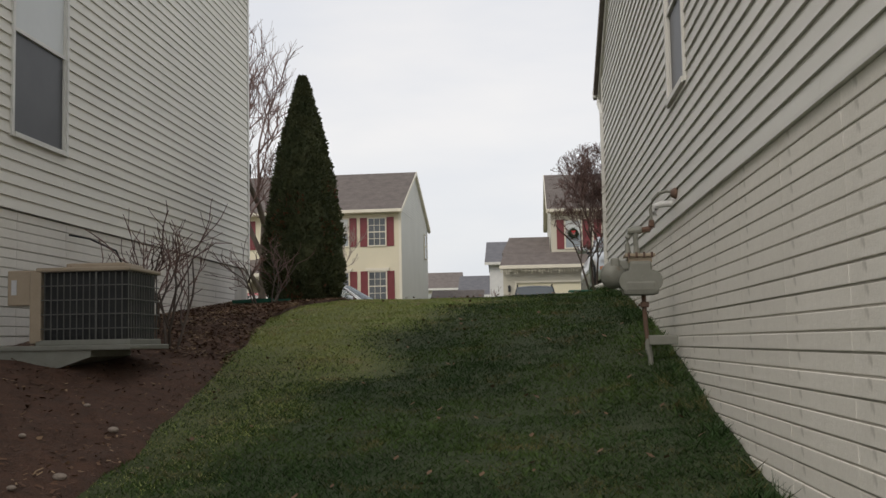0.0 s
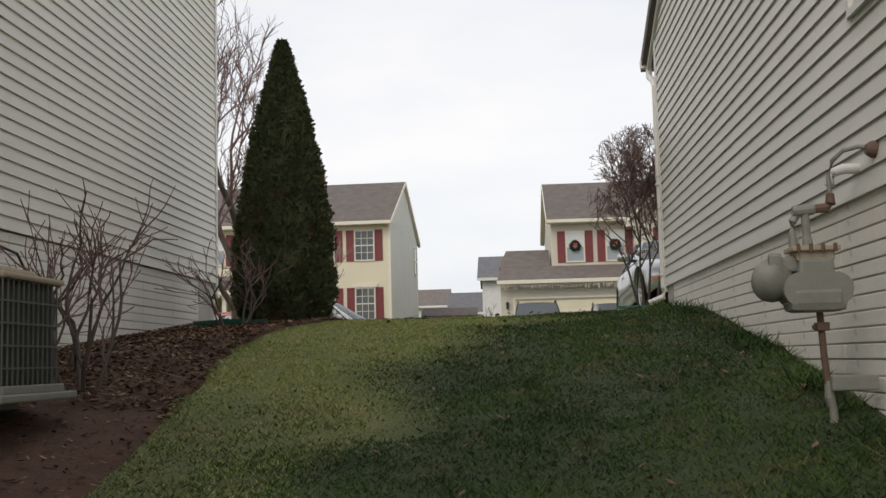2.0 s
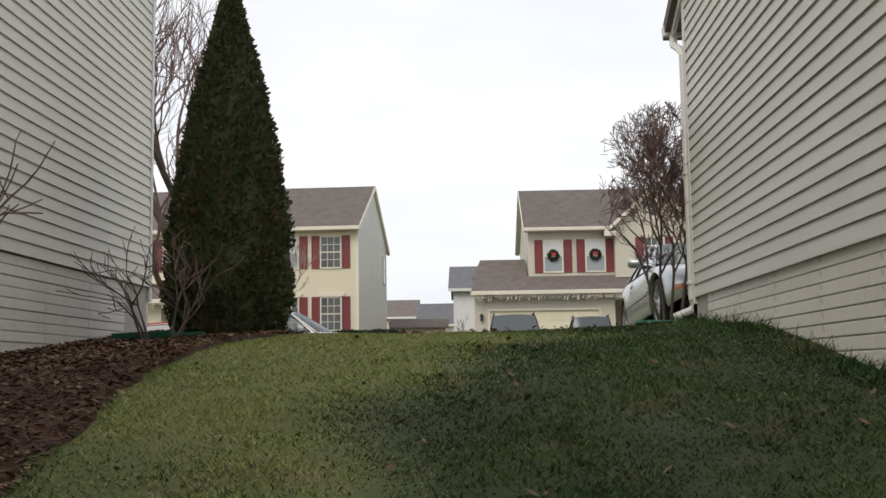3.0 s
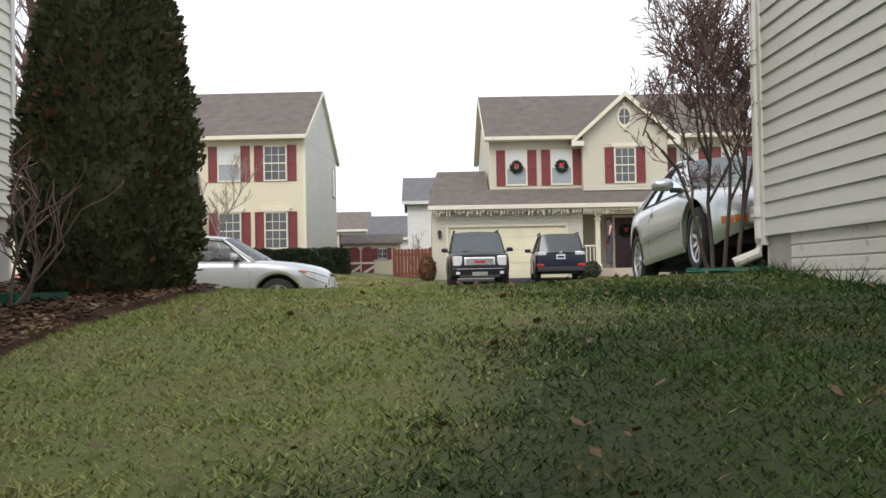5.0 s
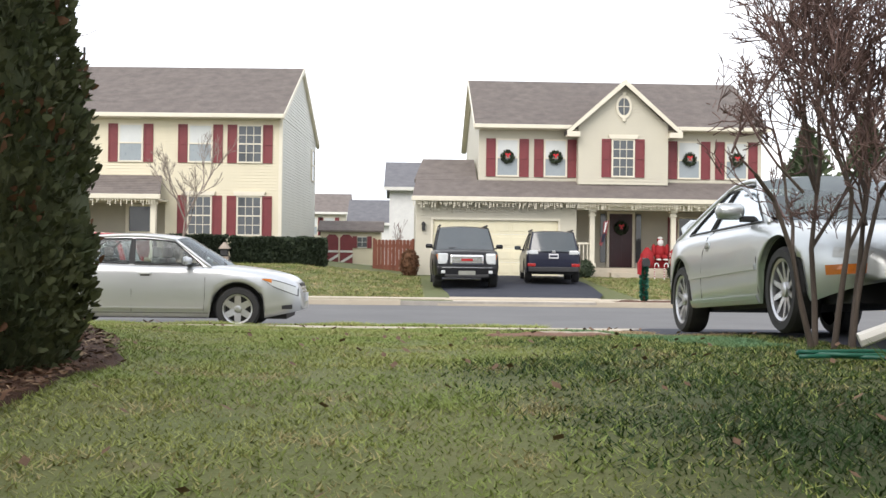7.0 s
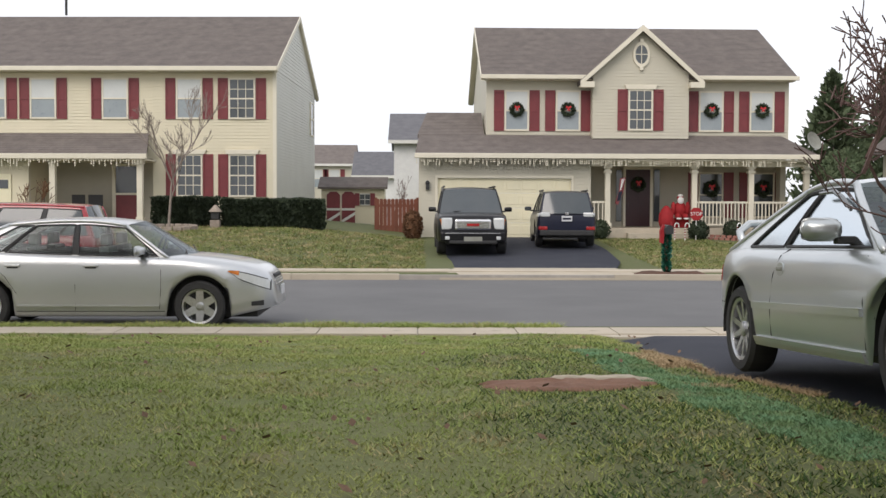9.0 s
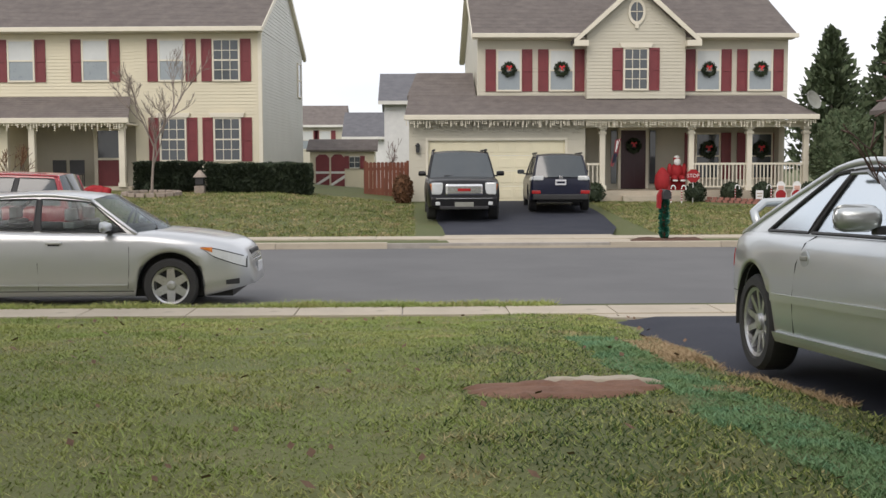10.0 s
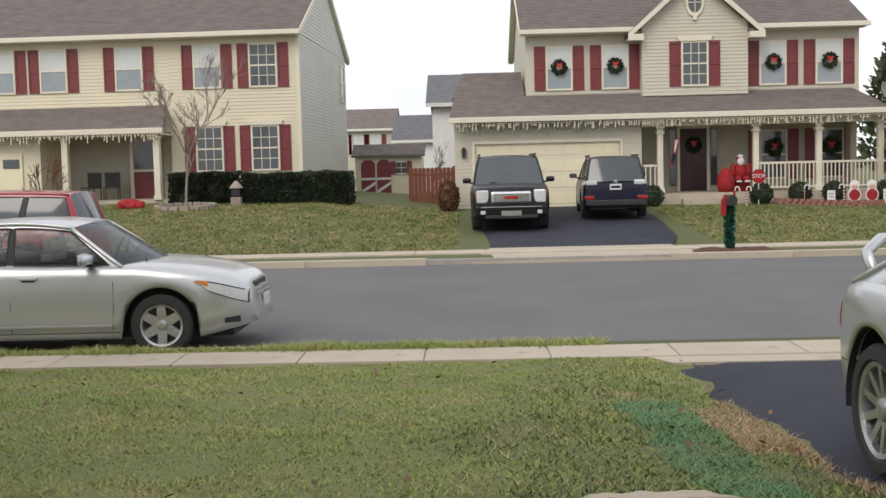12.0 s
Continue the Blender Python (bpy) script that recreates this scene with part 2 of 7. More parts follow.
M["grey_metal"] = mat("weathered_grey_metal", (0.27, 0.275, 0.24), (0.22, 0.22, 0.19), 0.6, 5, 60, 0.2, metal=0.1, grime=((0.2, 0.11, 0.06), 7, 0.68))
M["pipe"] = mat("rusty_iron_pipe", (0.12, 0.085, 0.07), (0.16, 0.09, 0.06), 0.8, 9, 60, 0.5)
M["tan"] = mat("tan_painted_steel", (0.42, 0.34, 0.25), (0.36, 0.29, 0.21), 0.55, 3, 60, 0.1, grime=((0.22, 0.13, 0.08), 5, 0.66))
M["coil"] = mat("dark_condenser_coil", (0.022, 0.024, 0.026), (0.035, 0.036, 0.036), 0.7, 8, 120, 0.6)
M["grille"] = mat("grey_wire_guard", (0.13, 0.13, 0.12), (0.1, 0.1, 0.095), 0.55, 6, 60, 0.1)
M["fence"] = mat("red_brown_stained_wood", (0.19, 0.065, 0.04), (0.14, 0.048, 0.03), 0.85, 3, 60, 0.5, vary=0.15, stretch=(1, 1, 0.2))
M["red"] = mat("bright_red_fabric", (0.34, 0.014, 0.018), (0.27, 0.01, 0.014), 0.8, 5, 60, 0.3)
M["ribbon"] = mat("bright_red_ribbon", (0.6, 0.03, 0.035), (0.5, 0.02, 0.025), 0.5, 5, 60, 0.1)
M["white"] = mat("white_plastic", (0.78, 0.78, 0.76), (0.7, 0.7, 0.69), 0.5, 4, 60, 0.1)
M["skin"] = mat("pale_pink_plastic", (0.6, 0.38, 0.3), (0.55, 0.35, 0.28), 0.6, 4, 60, 0.05)
M["green_plastic"] = mat("green_plastic", (0.015, 0.13, 0.085), (0.012, 0.1, 0.065), 0.4, 4, 60, 0.1)
M["brickpave"] = mat("pinkish_red_brick", (0.33, 0.15, 0.115), (0.26, 0.115, 0.09), 0.9, 5, 60, 0.4, vary=0.2)
M["rock"] = mat("pale_fieldstone", (0.36, 0.3, 0.25), (0.26, 0.21, 0.17), 0.9, 6, 40, 0.7, vary=0.2)
M["doorwood"] = mat("dark_maroon_door", (0.05, 0.014, 0.018), (0.04, 0.012, 0.015), 0.4, 3, 50, 0.1)
# Darker copy of the house siding; the porch roof's shade is in its colour.
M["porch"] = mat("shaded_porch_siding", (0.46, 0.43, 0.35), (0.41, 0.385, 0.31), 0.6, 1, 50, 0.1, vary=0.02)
M["dead"] = mat("dry_leaves", (0.20, 0.12, 0.075), (0.12, 0.07, 0.042), 0.9, 5, 50, 0.4, vary=0.3)
M["chip"] = grass_mat("bark_chips", (0.16, 0.085, 0.05), (0.085, 0.045, 0.028), (0.36, 0.25, 0.15), 0.06)
M["cotoneaster"] = mat("rust_brown_dry_leaves", (0.16, 0.075, 0.035), (0.10, 0.05, 0.025), 0.9, 5, 50, 0.4, vary=0.3)


M["blade"] = grass_mat("lawn_blades", (0.335, 0.365, 0.118), (0.25, 0.315, 0.09), (0.42, 0.355, 0.18), 0.03)
M["far_blade"] = grass_mat("far_lawn_blades", (0.22, 0.235, 0.08), (0.15, 0.185, 0.052), (0.4, 0.31, 0.17), 0.07)
# Dark blades: lusher grass, with the shade between the houses in their colour.
M["lush_shaded"] = grass_mat("lush_shaded_green_blades", (0.062, 0.108, 0.025), (0.026, 0.058, 0.014), (0.17, 0.135, 0.06), -0.01)


# ---- mesh helpers ----
def finish(name, bm, material, parent=None, label="", smooth=False):
    me = bpy.data.meshes.new(name)
    bm.normal_update()
    bm.to_mesh(me)
    bm.free()
    me.materials.append(material)
    if smooth:
        for p in me.polygons:
            p.use_smooth = True
    ob = new(name, me)
    if parent:
        ob.parent = parent
    if label:
        ob["label"] = label
    return ob


def part(name, bm, material, parent, label="", smooth=False):
    return finish(name, bm, material, parent, label, smooth)


def thing(name, label, category, at=(0, 0, 0), rz=0, group="", kind=""):
    e = new(name)
    e.matrix_basis = pose(*at, 0, 0, rz)
    return tagged(e, label, category, group, kind)


def box(bm, x0, x1, y0, y1, z0, z1, bevel=0.0):
    r = bmesh.ops.create_cube(bm, size=1, matrix=Matrix.Translation(((x0 + x1) / 2, (y0 + y1) / 2, (z0 + z1) / 2)) @ Matrix.Diagonal((abs(x1 - x0), abs(y1 - y0), abs(z1 - z0), 1)))
    if bevel:
        es = list({e for v in r["verts"] for e in v.link_edges})
        bmesh.ops.bevel(bm, geom=es, offset=bevel, segments=2, affect="EDGES", profile=0.6)
    return bm


def boxes(*bs, bevel=0.0):
    bm = bmesh.new()
    for b in bs:
        box(bm, *b, bevel=bevel)
    return bm


def slab(pts, y0, y1, axis="y"):
    """A prism: a closed outline in two axes, drawn out along the third."""
    bm = bmesh.new()

    def place(a, b, c):
        return {"y": (a, c, b), "x": (c, a, b), "z": (a, b, c)}[axis]
    lo = [bm.verts.new(place(a, b, y0)) for a, b in pts]
    hi = [bm.verts.new(place(a, b, y1)) for a, b in pts]
    bm.faces.new(lo)
    bm.faces.new(hi[::-1])
    for i in range(len(pts)):
        j = (i + 1) % len(pts)
        bm.faces.new((lo[j], lo[i], hi[i], hi[j]))
    bmesh.ops.recalc_face_normals(bm, faces=bm.faces)
    return bm


def tube(bm, pts, radii, n=8, cap=True):
    """A round pipe along points, with a radius at each."""
    rings = []
    pts = [Vector(p) for p in pts]
    for i, p in enumerate(pts):
        d = (pts[min(i + 1, len(pts) - 1)] - pts[max(i - 1, 0)])
        d = d.normalized() if d.length > 1e-6 else Vector((0, 0, 1))
        u = d.orthogonal().normalized() if abs(d.z) > 0.95 else d.cross(Vector((0, 0, 1))).normalized()
        v = d.cross(u)
        r = radii[i] if isinstance(radii, (list, tuple)) else radii
        rings.append([bm.verts.new(p + (u * math.cos(a) + v * math.sin(a)) * r) for a in (2 * math.pi * k / n for k in range(n))])
    for a, b in zip(rings, rings[1:]):
        for k in range(n):
            bm.faces.new((a[k], a[(k + 1) % n], b[(k + 1) % n], b[k]))
    if cap:
        bm.faces.new(rings[0][::-1])
        bm.faces.new(rings[-1])
    return bm


def cyl(bm, x, y, z0, z1, r0, r1=None, n=16):
    return tube(bm, [(x, y, z0), (x, y, z1)], [r0, r0 if r1 is None else r1], n)


def lathe(bm, profile, n=24, m=Matrix(), cap=True):
    """A body of revolution about z from (radius, height) pairs."""
    rings = [[bm.verts.new(m @ Vector((r * math.cos(2 * math.pi * k / n), r * math.sin(2 * math.pi * k / n), z))) for k in range(n)] for r, z in profile]
    for a, b in zip(rings, rings[1:]):
        for k in range(n):
            bm.faces.new((a[k], a[(k + 1) % n], b[(k + 1) % n], b[k]))
    if cap:
        bm.faces.new(rings[0][::-1])
        bm.faces.new(rings[-1])
    return bm


def mesh_from(name, verts, faces, material, parent=None, label="", smooth=False):
    me = bpy.data.meshes.new(name)
    me.from_pydata(verts, [], faces)
    me.update()
    me.materials.append(material)
    if smooth:
        for p in me.polygons:
            p.use_smooth = True
    ob = new(name, me)
    if parent:
        ob.parent = parent
    if label:
        ob["label"] = label
    return ob


def interp(v, table):
    return float(np.interp(v, [a for a, _ in table], [b for _, b in table]))


# ---- the lie of the land ----
MID = [(-6, -1.75), (0, -1.7), (5.3, -1.47), (7, -1.33), (9, -1.05), (10.5, -0.83), (12, -0.56), (13.2, -0.31), (14.5, -0.02), (15.7, 0.19), (17, 0.33), (18.5, 0.41), (20, 0.42), (22, 0.38), (23.4, 0.33), (25.8, 0.22), (28.3, 0.03), (29, 0.0)]
RIGHT = [(-6, -1.8), (4, -1.55), (6.85, -1.22), (8.9, -0.89), (11, -0.45), (13.3, -0.05), (14.6, 0.1), (16.3, 0.34), (17, 0.4), (19.2, 0.5), (20.5, 0.52), (23.6, 0.31), (26, 0.2), (28.3, 0.03), (29, 0.0)]
LEFT = [(-6, -1.2), (6, -0.8), (8, -0.62), (10, -0.45), (11.5, -0.25), (13, -0.09), (17, 0.23), (19, 0.4), (20.9, 0.53), (22, 0.52), (23.4, 0.42), (25.8, 0.25), (28.3, 0.03), (29, 0.0)]


def land(x, y):
    """Height of the ground."""
    if y >= 42.2:
        far = interp(y, [(42.2, 0.0), (46, 0.13), (50, 0.3), (54, 0.46), (62, 0.6), (90, 0.2), (200, -1), (1500, -8)])
        if x < -1.0:
            far += interp(y, [(43, 0), (46, 0.22), (51, 0.4), (60, 0.4), (90, 0)]) * min(1, (-1.0 - x) / 4)
        return far
    if y >= 29:
        return 0.0
    lt, mi, rt = interp(y, LEFT), interp(y, MID), interp(y, RIGHT)
    if x <= -4.85:
        return lt
    if x >= 1.75:
        return rt
    if x < -1.0:
        k = min(1, (x + 4.85) / 2.5)
        k = k * k * (3 - 2 * k)
        return lt + (mi - lt) * k
    k = (x + 1.0) / 2.75
    return mi + (rt - mi) * k * k


def ground_z(x, y):
    """The ground with its small unevenness."""
    return land(x, y) + (0.03 * noise.noise((x * 0.9, y * 0.9, 0)) + 0.012 * noise.noise((x * 3, y * 3, 5)) if 0 < y < 29 and abs(x) < 40 else 0)


# ---- ground, street and paving ----
def ground_sheet():
    xs = sorted(set([-900, -400, -200, -120, -80, -60, -50, -40, -34, -28, -24, -20, -17, -14, -12, -10, -8.5, -7.5, -6.5, 900, 400, 200, 120, 80, 60, 50, 40, 34, 28, 24, 20, 17, 14, 12, 10, 8.5, 7, 6, 5] + [round(-5.6 + 0.3 * i, 2) for i in range(34)]))
    ys = sorted(set([-60, -30, -15, -8, -4, -2] + [round(0.3 * i, 2) for i in range(97)] + [29.0, 29.4, 29.9, 29.93, 40.42, 40.45, 41, 42.2] + [43 + i * 0.75 for i in range(30)] + [66, 68, 70, 73, 76, 80, 90, 110, 150, 250, 500, 1000, 2000]))
    vs, fs = [], []
    for y in ys:
        for x in xs:
            z = land(x, y)
            if 29.92 < y < 40.43:
                z = -0.4
            elif (1.75 < x < 7.0 and 20.0 < y < 28.9) or (0.1 < x < 4.4 and 40.9 < y < 53.9):
                z -= 0.12
            else:
                z = ground_z(x, y)
            vs.append((x, y, z))
    w = len(xs)
    for j in range(len(ys) - 1):
        for i in range(w - 1):
            fs.append((j * w + i, j * w + i + 1, (j + 1) * w + i + 1, (j + 1) * w + i))
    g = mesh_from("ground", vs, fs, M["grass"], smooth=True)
    return tagged(g, "patchy green and straw winter lawn sloping down", "lawn", kind="structure")


lawn = ground_sheet()


def drape(name, x0, x1, y0, y1, material, label, category, lift=0.03, step=0.4, edge=None, kind="structure", thick=0.06, wob=0.0):
    """A paved or mulched sheet that follows the land, with a rim. edge(y) gives its low-x and high-x bounds."""
    nx, ny = max(2, int((x1 - x0) / step)), max(2, int((y1 - y0) / step))
    vs, fs = [], []
    for j in range(ny + 1):
        y = y0 + (y1 - y0) * j / ny
        a, b = edge(y) if edge else (x0, x1)
        for i in range(nx + 1):
            x = a + (b - a) * i / nx
            rim = i in (0, nx) or j in (0, ny)
            z = land(x, y) + (lift - thick if rim else lift) + (wob * noise.noise((x * 2.5, y * 2.5, 3)) if not rim else 0)
            vs.append((x, y, z))
    w = nx + 1
    for j in range(ny):
        for i in range(nx):
            fs.append((j * w + i, j * w + i + 1, (j + 1) * w + i + 1, (j + 1) * w + i))
    return tagged(mesh_from(name, vs, fs, material, smooth=True), label, category, kind=kind)


road = finish("road", boxes((-300, 300, 29.93, 40.42, -0.35, -0.10)), M["asphalt"])
tagged(road, "worn grey asphalt residential street", "road", kind="structure")


def paving_run(name, label, x0, x1, y0, y1, z0, z1, step, material, skip=()):
    base = thing(name, label, "pavement", kind="structure")
    part("bed", boxes((x0, x1, y0 + 0.02, y1 - 0.02, z0 - 0.1, z1 - 0.02)), M["mortar"], base)
    bm = boxes((0.006, step - 0.006, y0, y1, z0, z1), bevel=0.008)
    first = part("slab", bm, material, base)
    n = int((x1 - x0) / step)
    first.location.x = x0
    for i in range(1, n):
        x = x0 + i * step
        if any(a < x + step * 0.5 < b for a, b in skip):
            continue
        o = bpy.data.objects.new("slab", first.data)
        scene.collection.objects.link(o)
        o.parent = base
        o.location = (x, 0, 0.003 * math.sin(i * 7.1))
    return base


paving_run("pavement_near", "pale concrete pavement slabs beside the lawn", -26.0, 22.0, 28.82, 29.5, -0.1, 0.035, 1.2, M["concrete"])
paving_run("kerb_near", "pale concrete kerb with grass creeping over", -26.0, 24.0, 29.86, 30.0, -0.3, 0.005, 2.4, M["concrete"], skip=[(0.8, 8.0)])
paving_run("pavement_far", "pale concrete pavement across the street", -30.0, 33.0, 41.55, 42.45, -0.1, 0.03, 1.5, M["concrete"])
paving_run("kerb_far", "weathered tan concrete kerb across the street", -30.0, 33.0, 40.3, 40.5, -0.3, 0.03, 2.4, M["concrete"], skip=[(-0.2, 4.4)])
apron = finish("driveway_apron_near", slab([(0.95, 29.9), (8.4, 29.9), (7.3, 28.36), (1.45, 28.36)], -0.2, 0.045, "z"), M["concrete"])
tagged(apron, "pale concrete driveway apron at the street", "driveway apron", kind="structure")
for v in apron.data.vertices:
    if v.co.z > 0 and v.co.y > 29.5:
        v.co.z = -0.04
apron2 = finish("driveway_apron_far", slab([(-0.3, 40.3), (4.5, 40.3), (4.0, 42.5), (0.1, 42.5)], -0.2, 0.05, "z"), M["concrete"])
tagged(apron2, "pale concrete driveway apron across the street", "driveway apron", kind="structure")
for v in apron2.data.vertices:
    if v.co.z > 0 and v.co.y < 41:
        v.co.z = -0.05
drape("driveway_near", 1.4, 7.2, 19.8, 28.4, M["sealed"], "freshly sealed black asphalt driveway", "driveway", 0.05, 0.4, lambda y: (interp(y, [(19.8, 1.75), (22.3, 1.6), (24.1, 1.42), (26.2, 1.33), (28.4, 1.46)]), 7.2))
drape("driveway_far", -0.2, 4.7, 42.4, 54.1, M["sealed"], "dark sealed asphalt driveway before the garage", "driveway", 0.04, 0.5, lambda y: (interp(y, [(42.4, 0.1), (46, -0.15), (54, -0.3)]), interp(y, [(42.4, 4.0), (45, 4.6), (50, 5.0), (54, 5.0)])))


# ---- the two near houses ----
SID = 0.127


def siding_wall(house, name, x, y0, y1, z0, ztop, side, material, hole=None, rake=None):
    """Lapped boards on a wall in the plane x; side +1 faces +x. hole = (ya, yb, za, zb). rake(z): the far end of a course."""
    bm = boxes((x - 0.02 * side, x - 0.16 * side, y0, y1, z0, ztop)) if rake is None else bmesh.new()
    back = part(name, bm, M["trim"], house) if rake is None else None
    holder = back or house
    n = int((ztop - z0) / SID)

    def board(ya, yb, z):
        vs = [(x, ya, z), (x, yb, z), (x + side * 0.02, ya, z), (x + side * 0.02, yb, z), (x + side * 0.011, ya, z + SID * 0.55), (x + side * 0.011, yb, z + SID * 0.55), (x + side * 0.001, ya, z + SID + 0.004), (x + side * 0.001, yb, z + SID + 0.004)]
        fs = [(0, 1, 3, 2), (2, 3, 5, 4), (4, 5, 7, 6), (0, 2, 4, 6), (1, 7, 5, 3)]
        if side < 0:
            fs = [f[::-1] for f in fs]
        mesh_from("siding_board", vs, fs, material, holder)
    rng = random.Random(3)
    for i in range(n):
        z = z0 + i * SID
        cuts = [y0, y1] if not hole or not (hole[2] - SID * 0.6 < z < hole[3]) else [y0, hole[0], hole[1], y1]
        for a, b in zip(cuts[::2], cuts[1::2]):
            joint = rng.uniform(a + 1.2, b - 1.2) if b - a > 5 else None
            for p, q in ([(a, joint), (joint, b)] if joint else [(a, b)]):
                board(p + 0.0015, q - 0.0015, z)


def masonry_wall(house, x, y0, y1, z0, z1, side, base, length, course, near):
    """A painted masonry base with recessed joints; each course is cut into panels."""
    core = part("foundation_wall", boxes((x + 0.009 * side, x - 0.22 * side, y0, y1, z0, z1)), M["joint"], house)
    bm = bmesh.new()
    box(bm, 0, 0.03 * side, 0.0015, length - 0.0015, 0.0055, course - 0.0055, bevel=0.005)
    first = part("brick", bm, M["paint_brick"], core)
    n, k = int((z1 - z0) / course), 0
    rest = bmesh.new()
    for i in range(n):
        z = z1 - (i + 1) * course
        y = y0
        while y + length <= y1 + 0.01:
            wob = 0.003 * math.sin(k * 12.9898)
            if base(y) - 0.25 < z + course:
                if near[0] < y < near[1] and k < 300:
                    o = first if k == 0 else bpy.data.objects.new("brick", first.data)
                    if k:
                        scene.collection.objects.link(o)
                        o.parent = core
                    o.location = (x - 0.012 * side + wob * side, y, z)
                    k += 1
                else:
                    xa = x - 0.012 * side + wob * side
                    box(rest, xa, xa + 0.03 * side, y + 0.0025, y + length - 0.0025, z + 0.0035, z + course - 0.0035)
            y += length
    if rest.verts:
        r = part("brickwork", rest, M["paint_brick"], core)
        r["kind"] = "stuff"
    else:
        rest.free()


def sash_window(parent, x, y0, y1, z0, z1, side, curtain, lower, name="window_1"):
    """A double-hung window in a wall of plane x."""
    w = new(name)
    w.parent = parent
    f = 0.05
    s = side
    part("window_frame", boxes((x - 0.06 * s, x + 0.035 * s, y0 - f, y0, z0 - f, z1 + f), (x - 0.06 * s, x + 0.035 * s, y1, y1 + f, z0 - f, z1 + f), (x - 0.06 * s, x + 0.035 * s, y0, y1, z1, z1 + f), (x - 0.06 * s, x + 0.05 * s, y0, y1, z0 - f, z0)), M["trim"], w)
    zm = (z0 + z1) / 2
    part("meeting_rail", boxes((x - 0.05 * s, x + 0.015 * s, y0, y1, zm - 0.02, zm + 0.02)), M["trim"], w)
    for ya, yb in ((y0, y0 + 0.035), (y1 - 0.035, y1)):
        part("sash_stile", boxes((x - 0.05 * s, x + 0.005 * s, ya, yb, z0, z1)), M["trim"], w)
    part("pane", boxes((x - 0.017 * s, x - 0.012 * s, y0 + 0.035, y1 - 0.035, z0, zm - 0.02)), lower, w)
    part("pane", boxes((x - 0.012 * s, x - 0.006 * s, y0 + 0.035, y1 - 0.035, zm + 0.02, z1)), curtain, w)
    return w


RX, RY1 = 1.75, 19.4
LX, LY1 = -4.85, 20.87
right_house = thing("right_house", "grey-beige vinyl sided house on a white painted masonry base", "house")
masonry_wall(right_house, RX + 0.028, 0.5, RY1 - 0.06, -2.2, 0.80, -1, lambda y: interp(y, RIGHT), 1.22, 0.0985, (2.6, 19.4))
RWIN = (9.8, 10.85, 1.92, 3.6)
siding_wall(right_house, "side_wall", RX + 0.0, 0.5, RY1 - 0.07, 0.81, 5.6, -1, M["siding_r"], RWIN)
sash_window(right_house, RX, *RWIN, -1, M["screen"], M["screen"])
part("corner_board", boxes((RX - 0.028, RX + 0.1, RY1 - 0.07, RY1 + 0.02, 0.72, 5.2), bevel=0.006), M["trim"], right_house)
part("front_wall", boxes((RX + 0.02, RX + 9, RY1 - 0.2, RY1, 0.2, 4.3)), M["siding_r"], right_house)
part("starter_strip", boxes((RX - 0.02, RX + 0.05, 0.5, RY1 - 0.07, 0.795, 0.815)), M["trim"], right_house)
# gable above the side wall: boards that shorten along the rake
SL = 0.5
gab = bmesh.new()
box(gab, RX, RX + 0.1, 0.5, RY1 - 0.07, 5.6, 5.62)
part("gable_board", gab, M["siding_r"], right_house)
part("roof", slab([(RY1 + 0.75, 3.98), (RY1 + 0.75, 4.14), (10.0, 8.4), (0.5, 4.4), (0.5, 4.24), (10.0, 8.24)], RX - 0.12, RX + 9, "x"), M["roof"], right_house)
part("rake_trim", slab([(RY1 + 0.7, 3.9), (RY1 + 0.7, 4.0), (10.0, 8.26), (0.5, 4.26), (0.5, 4.1), (10.0, 8.1)], RX - 0.05, RX - 0.005, "x"), M["trim"], right_house)
part("back_wall", boxes((RX + 0.02, RX + 9, 0.5, 0.7, -2.2, 5)), M["siding_r"], right_house)

left_house = thing("left_house", "cream vinyl sided house on a white painted masonry base", "house")
masonry_wall(left_house, LX - 0.028, 0.4, LY1 - 0.06, -1.8, 1.125, 1, lambda y: interp(y, LEFT), 1.22, 0.0985, (7.5, 20.9))
LWIN = (11.2, 12.5, 1.93, 4.1)
siding_wall(left_house, "side_wall", LX, 0.4, LY1 - 0.07, 1.135, 6.6, 1, M["siding_l"], LWIN)
sash_window(left_house, LX, *LWIN, 1, M["blind"], M["screen"])
part("corner_board", boxes((LX - 0.1, LX + 0.028, LY1 - 0.07, LY1 + 0.02, 0.95, 6.6), bevel=0.006), M["trim"], left_house)
part("front_wall", boxes((LX - 9, LX - 0.02, LY1 - 0.2, LY1, 0.2, 6.6)), M["siding_l"], left_house)
part("roof", slab([(LY1 + 0.4, 6.5), (LY1 + 0.4, 6.66), (10.0, 10.4), (0.0, 6.66), (0.0, 6.5), (10.0, 10.24)], LX - 9, LX + 0.3, "x"), M["roof"], left_house)
part("back_wall", boxes((LX - 9, LX - 0.02, 0.4, 0.6, -2.2, 6.6)), M["siding_l"], left_house)


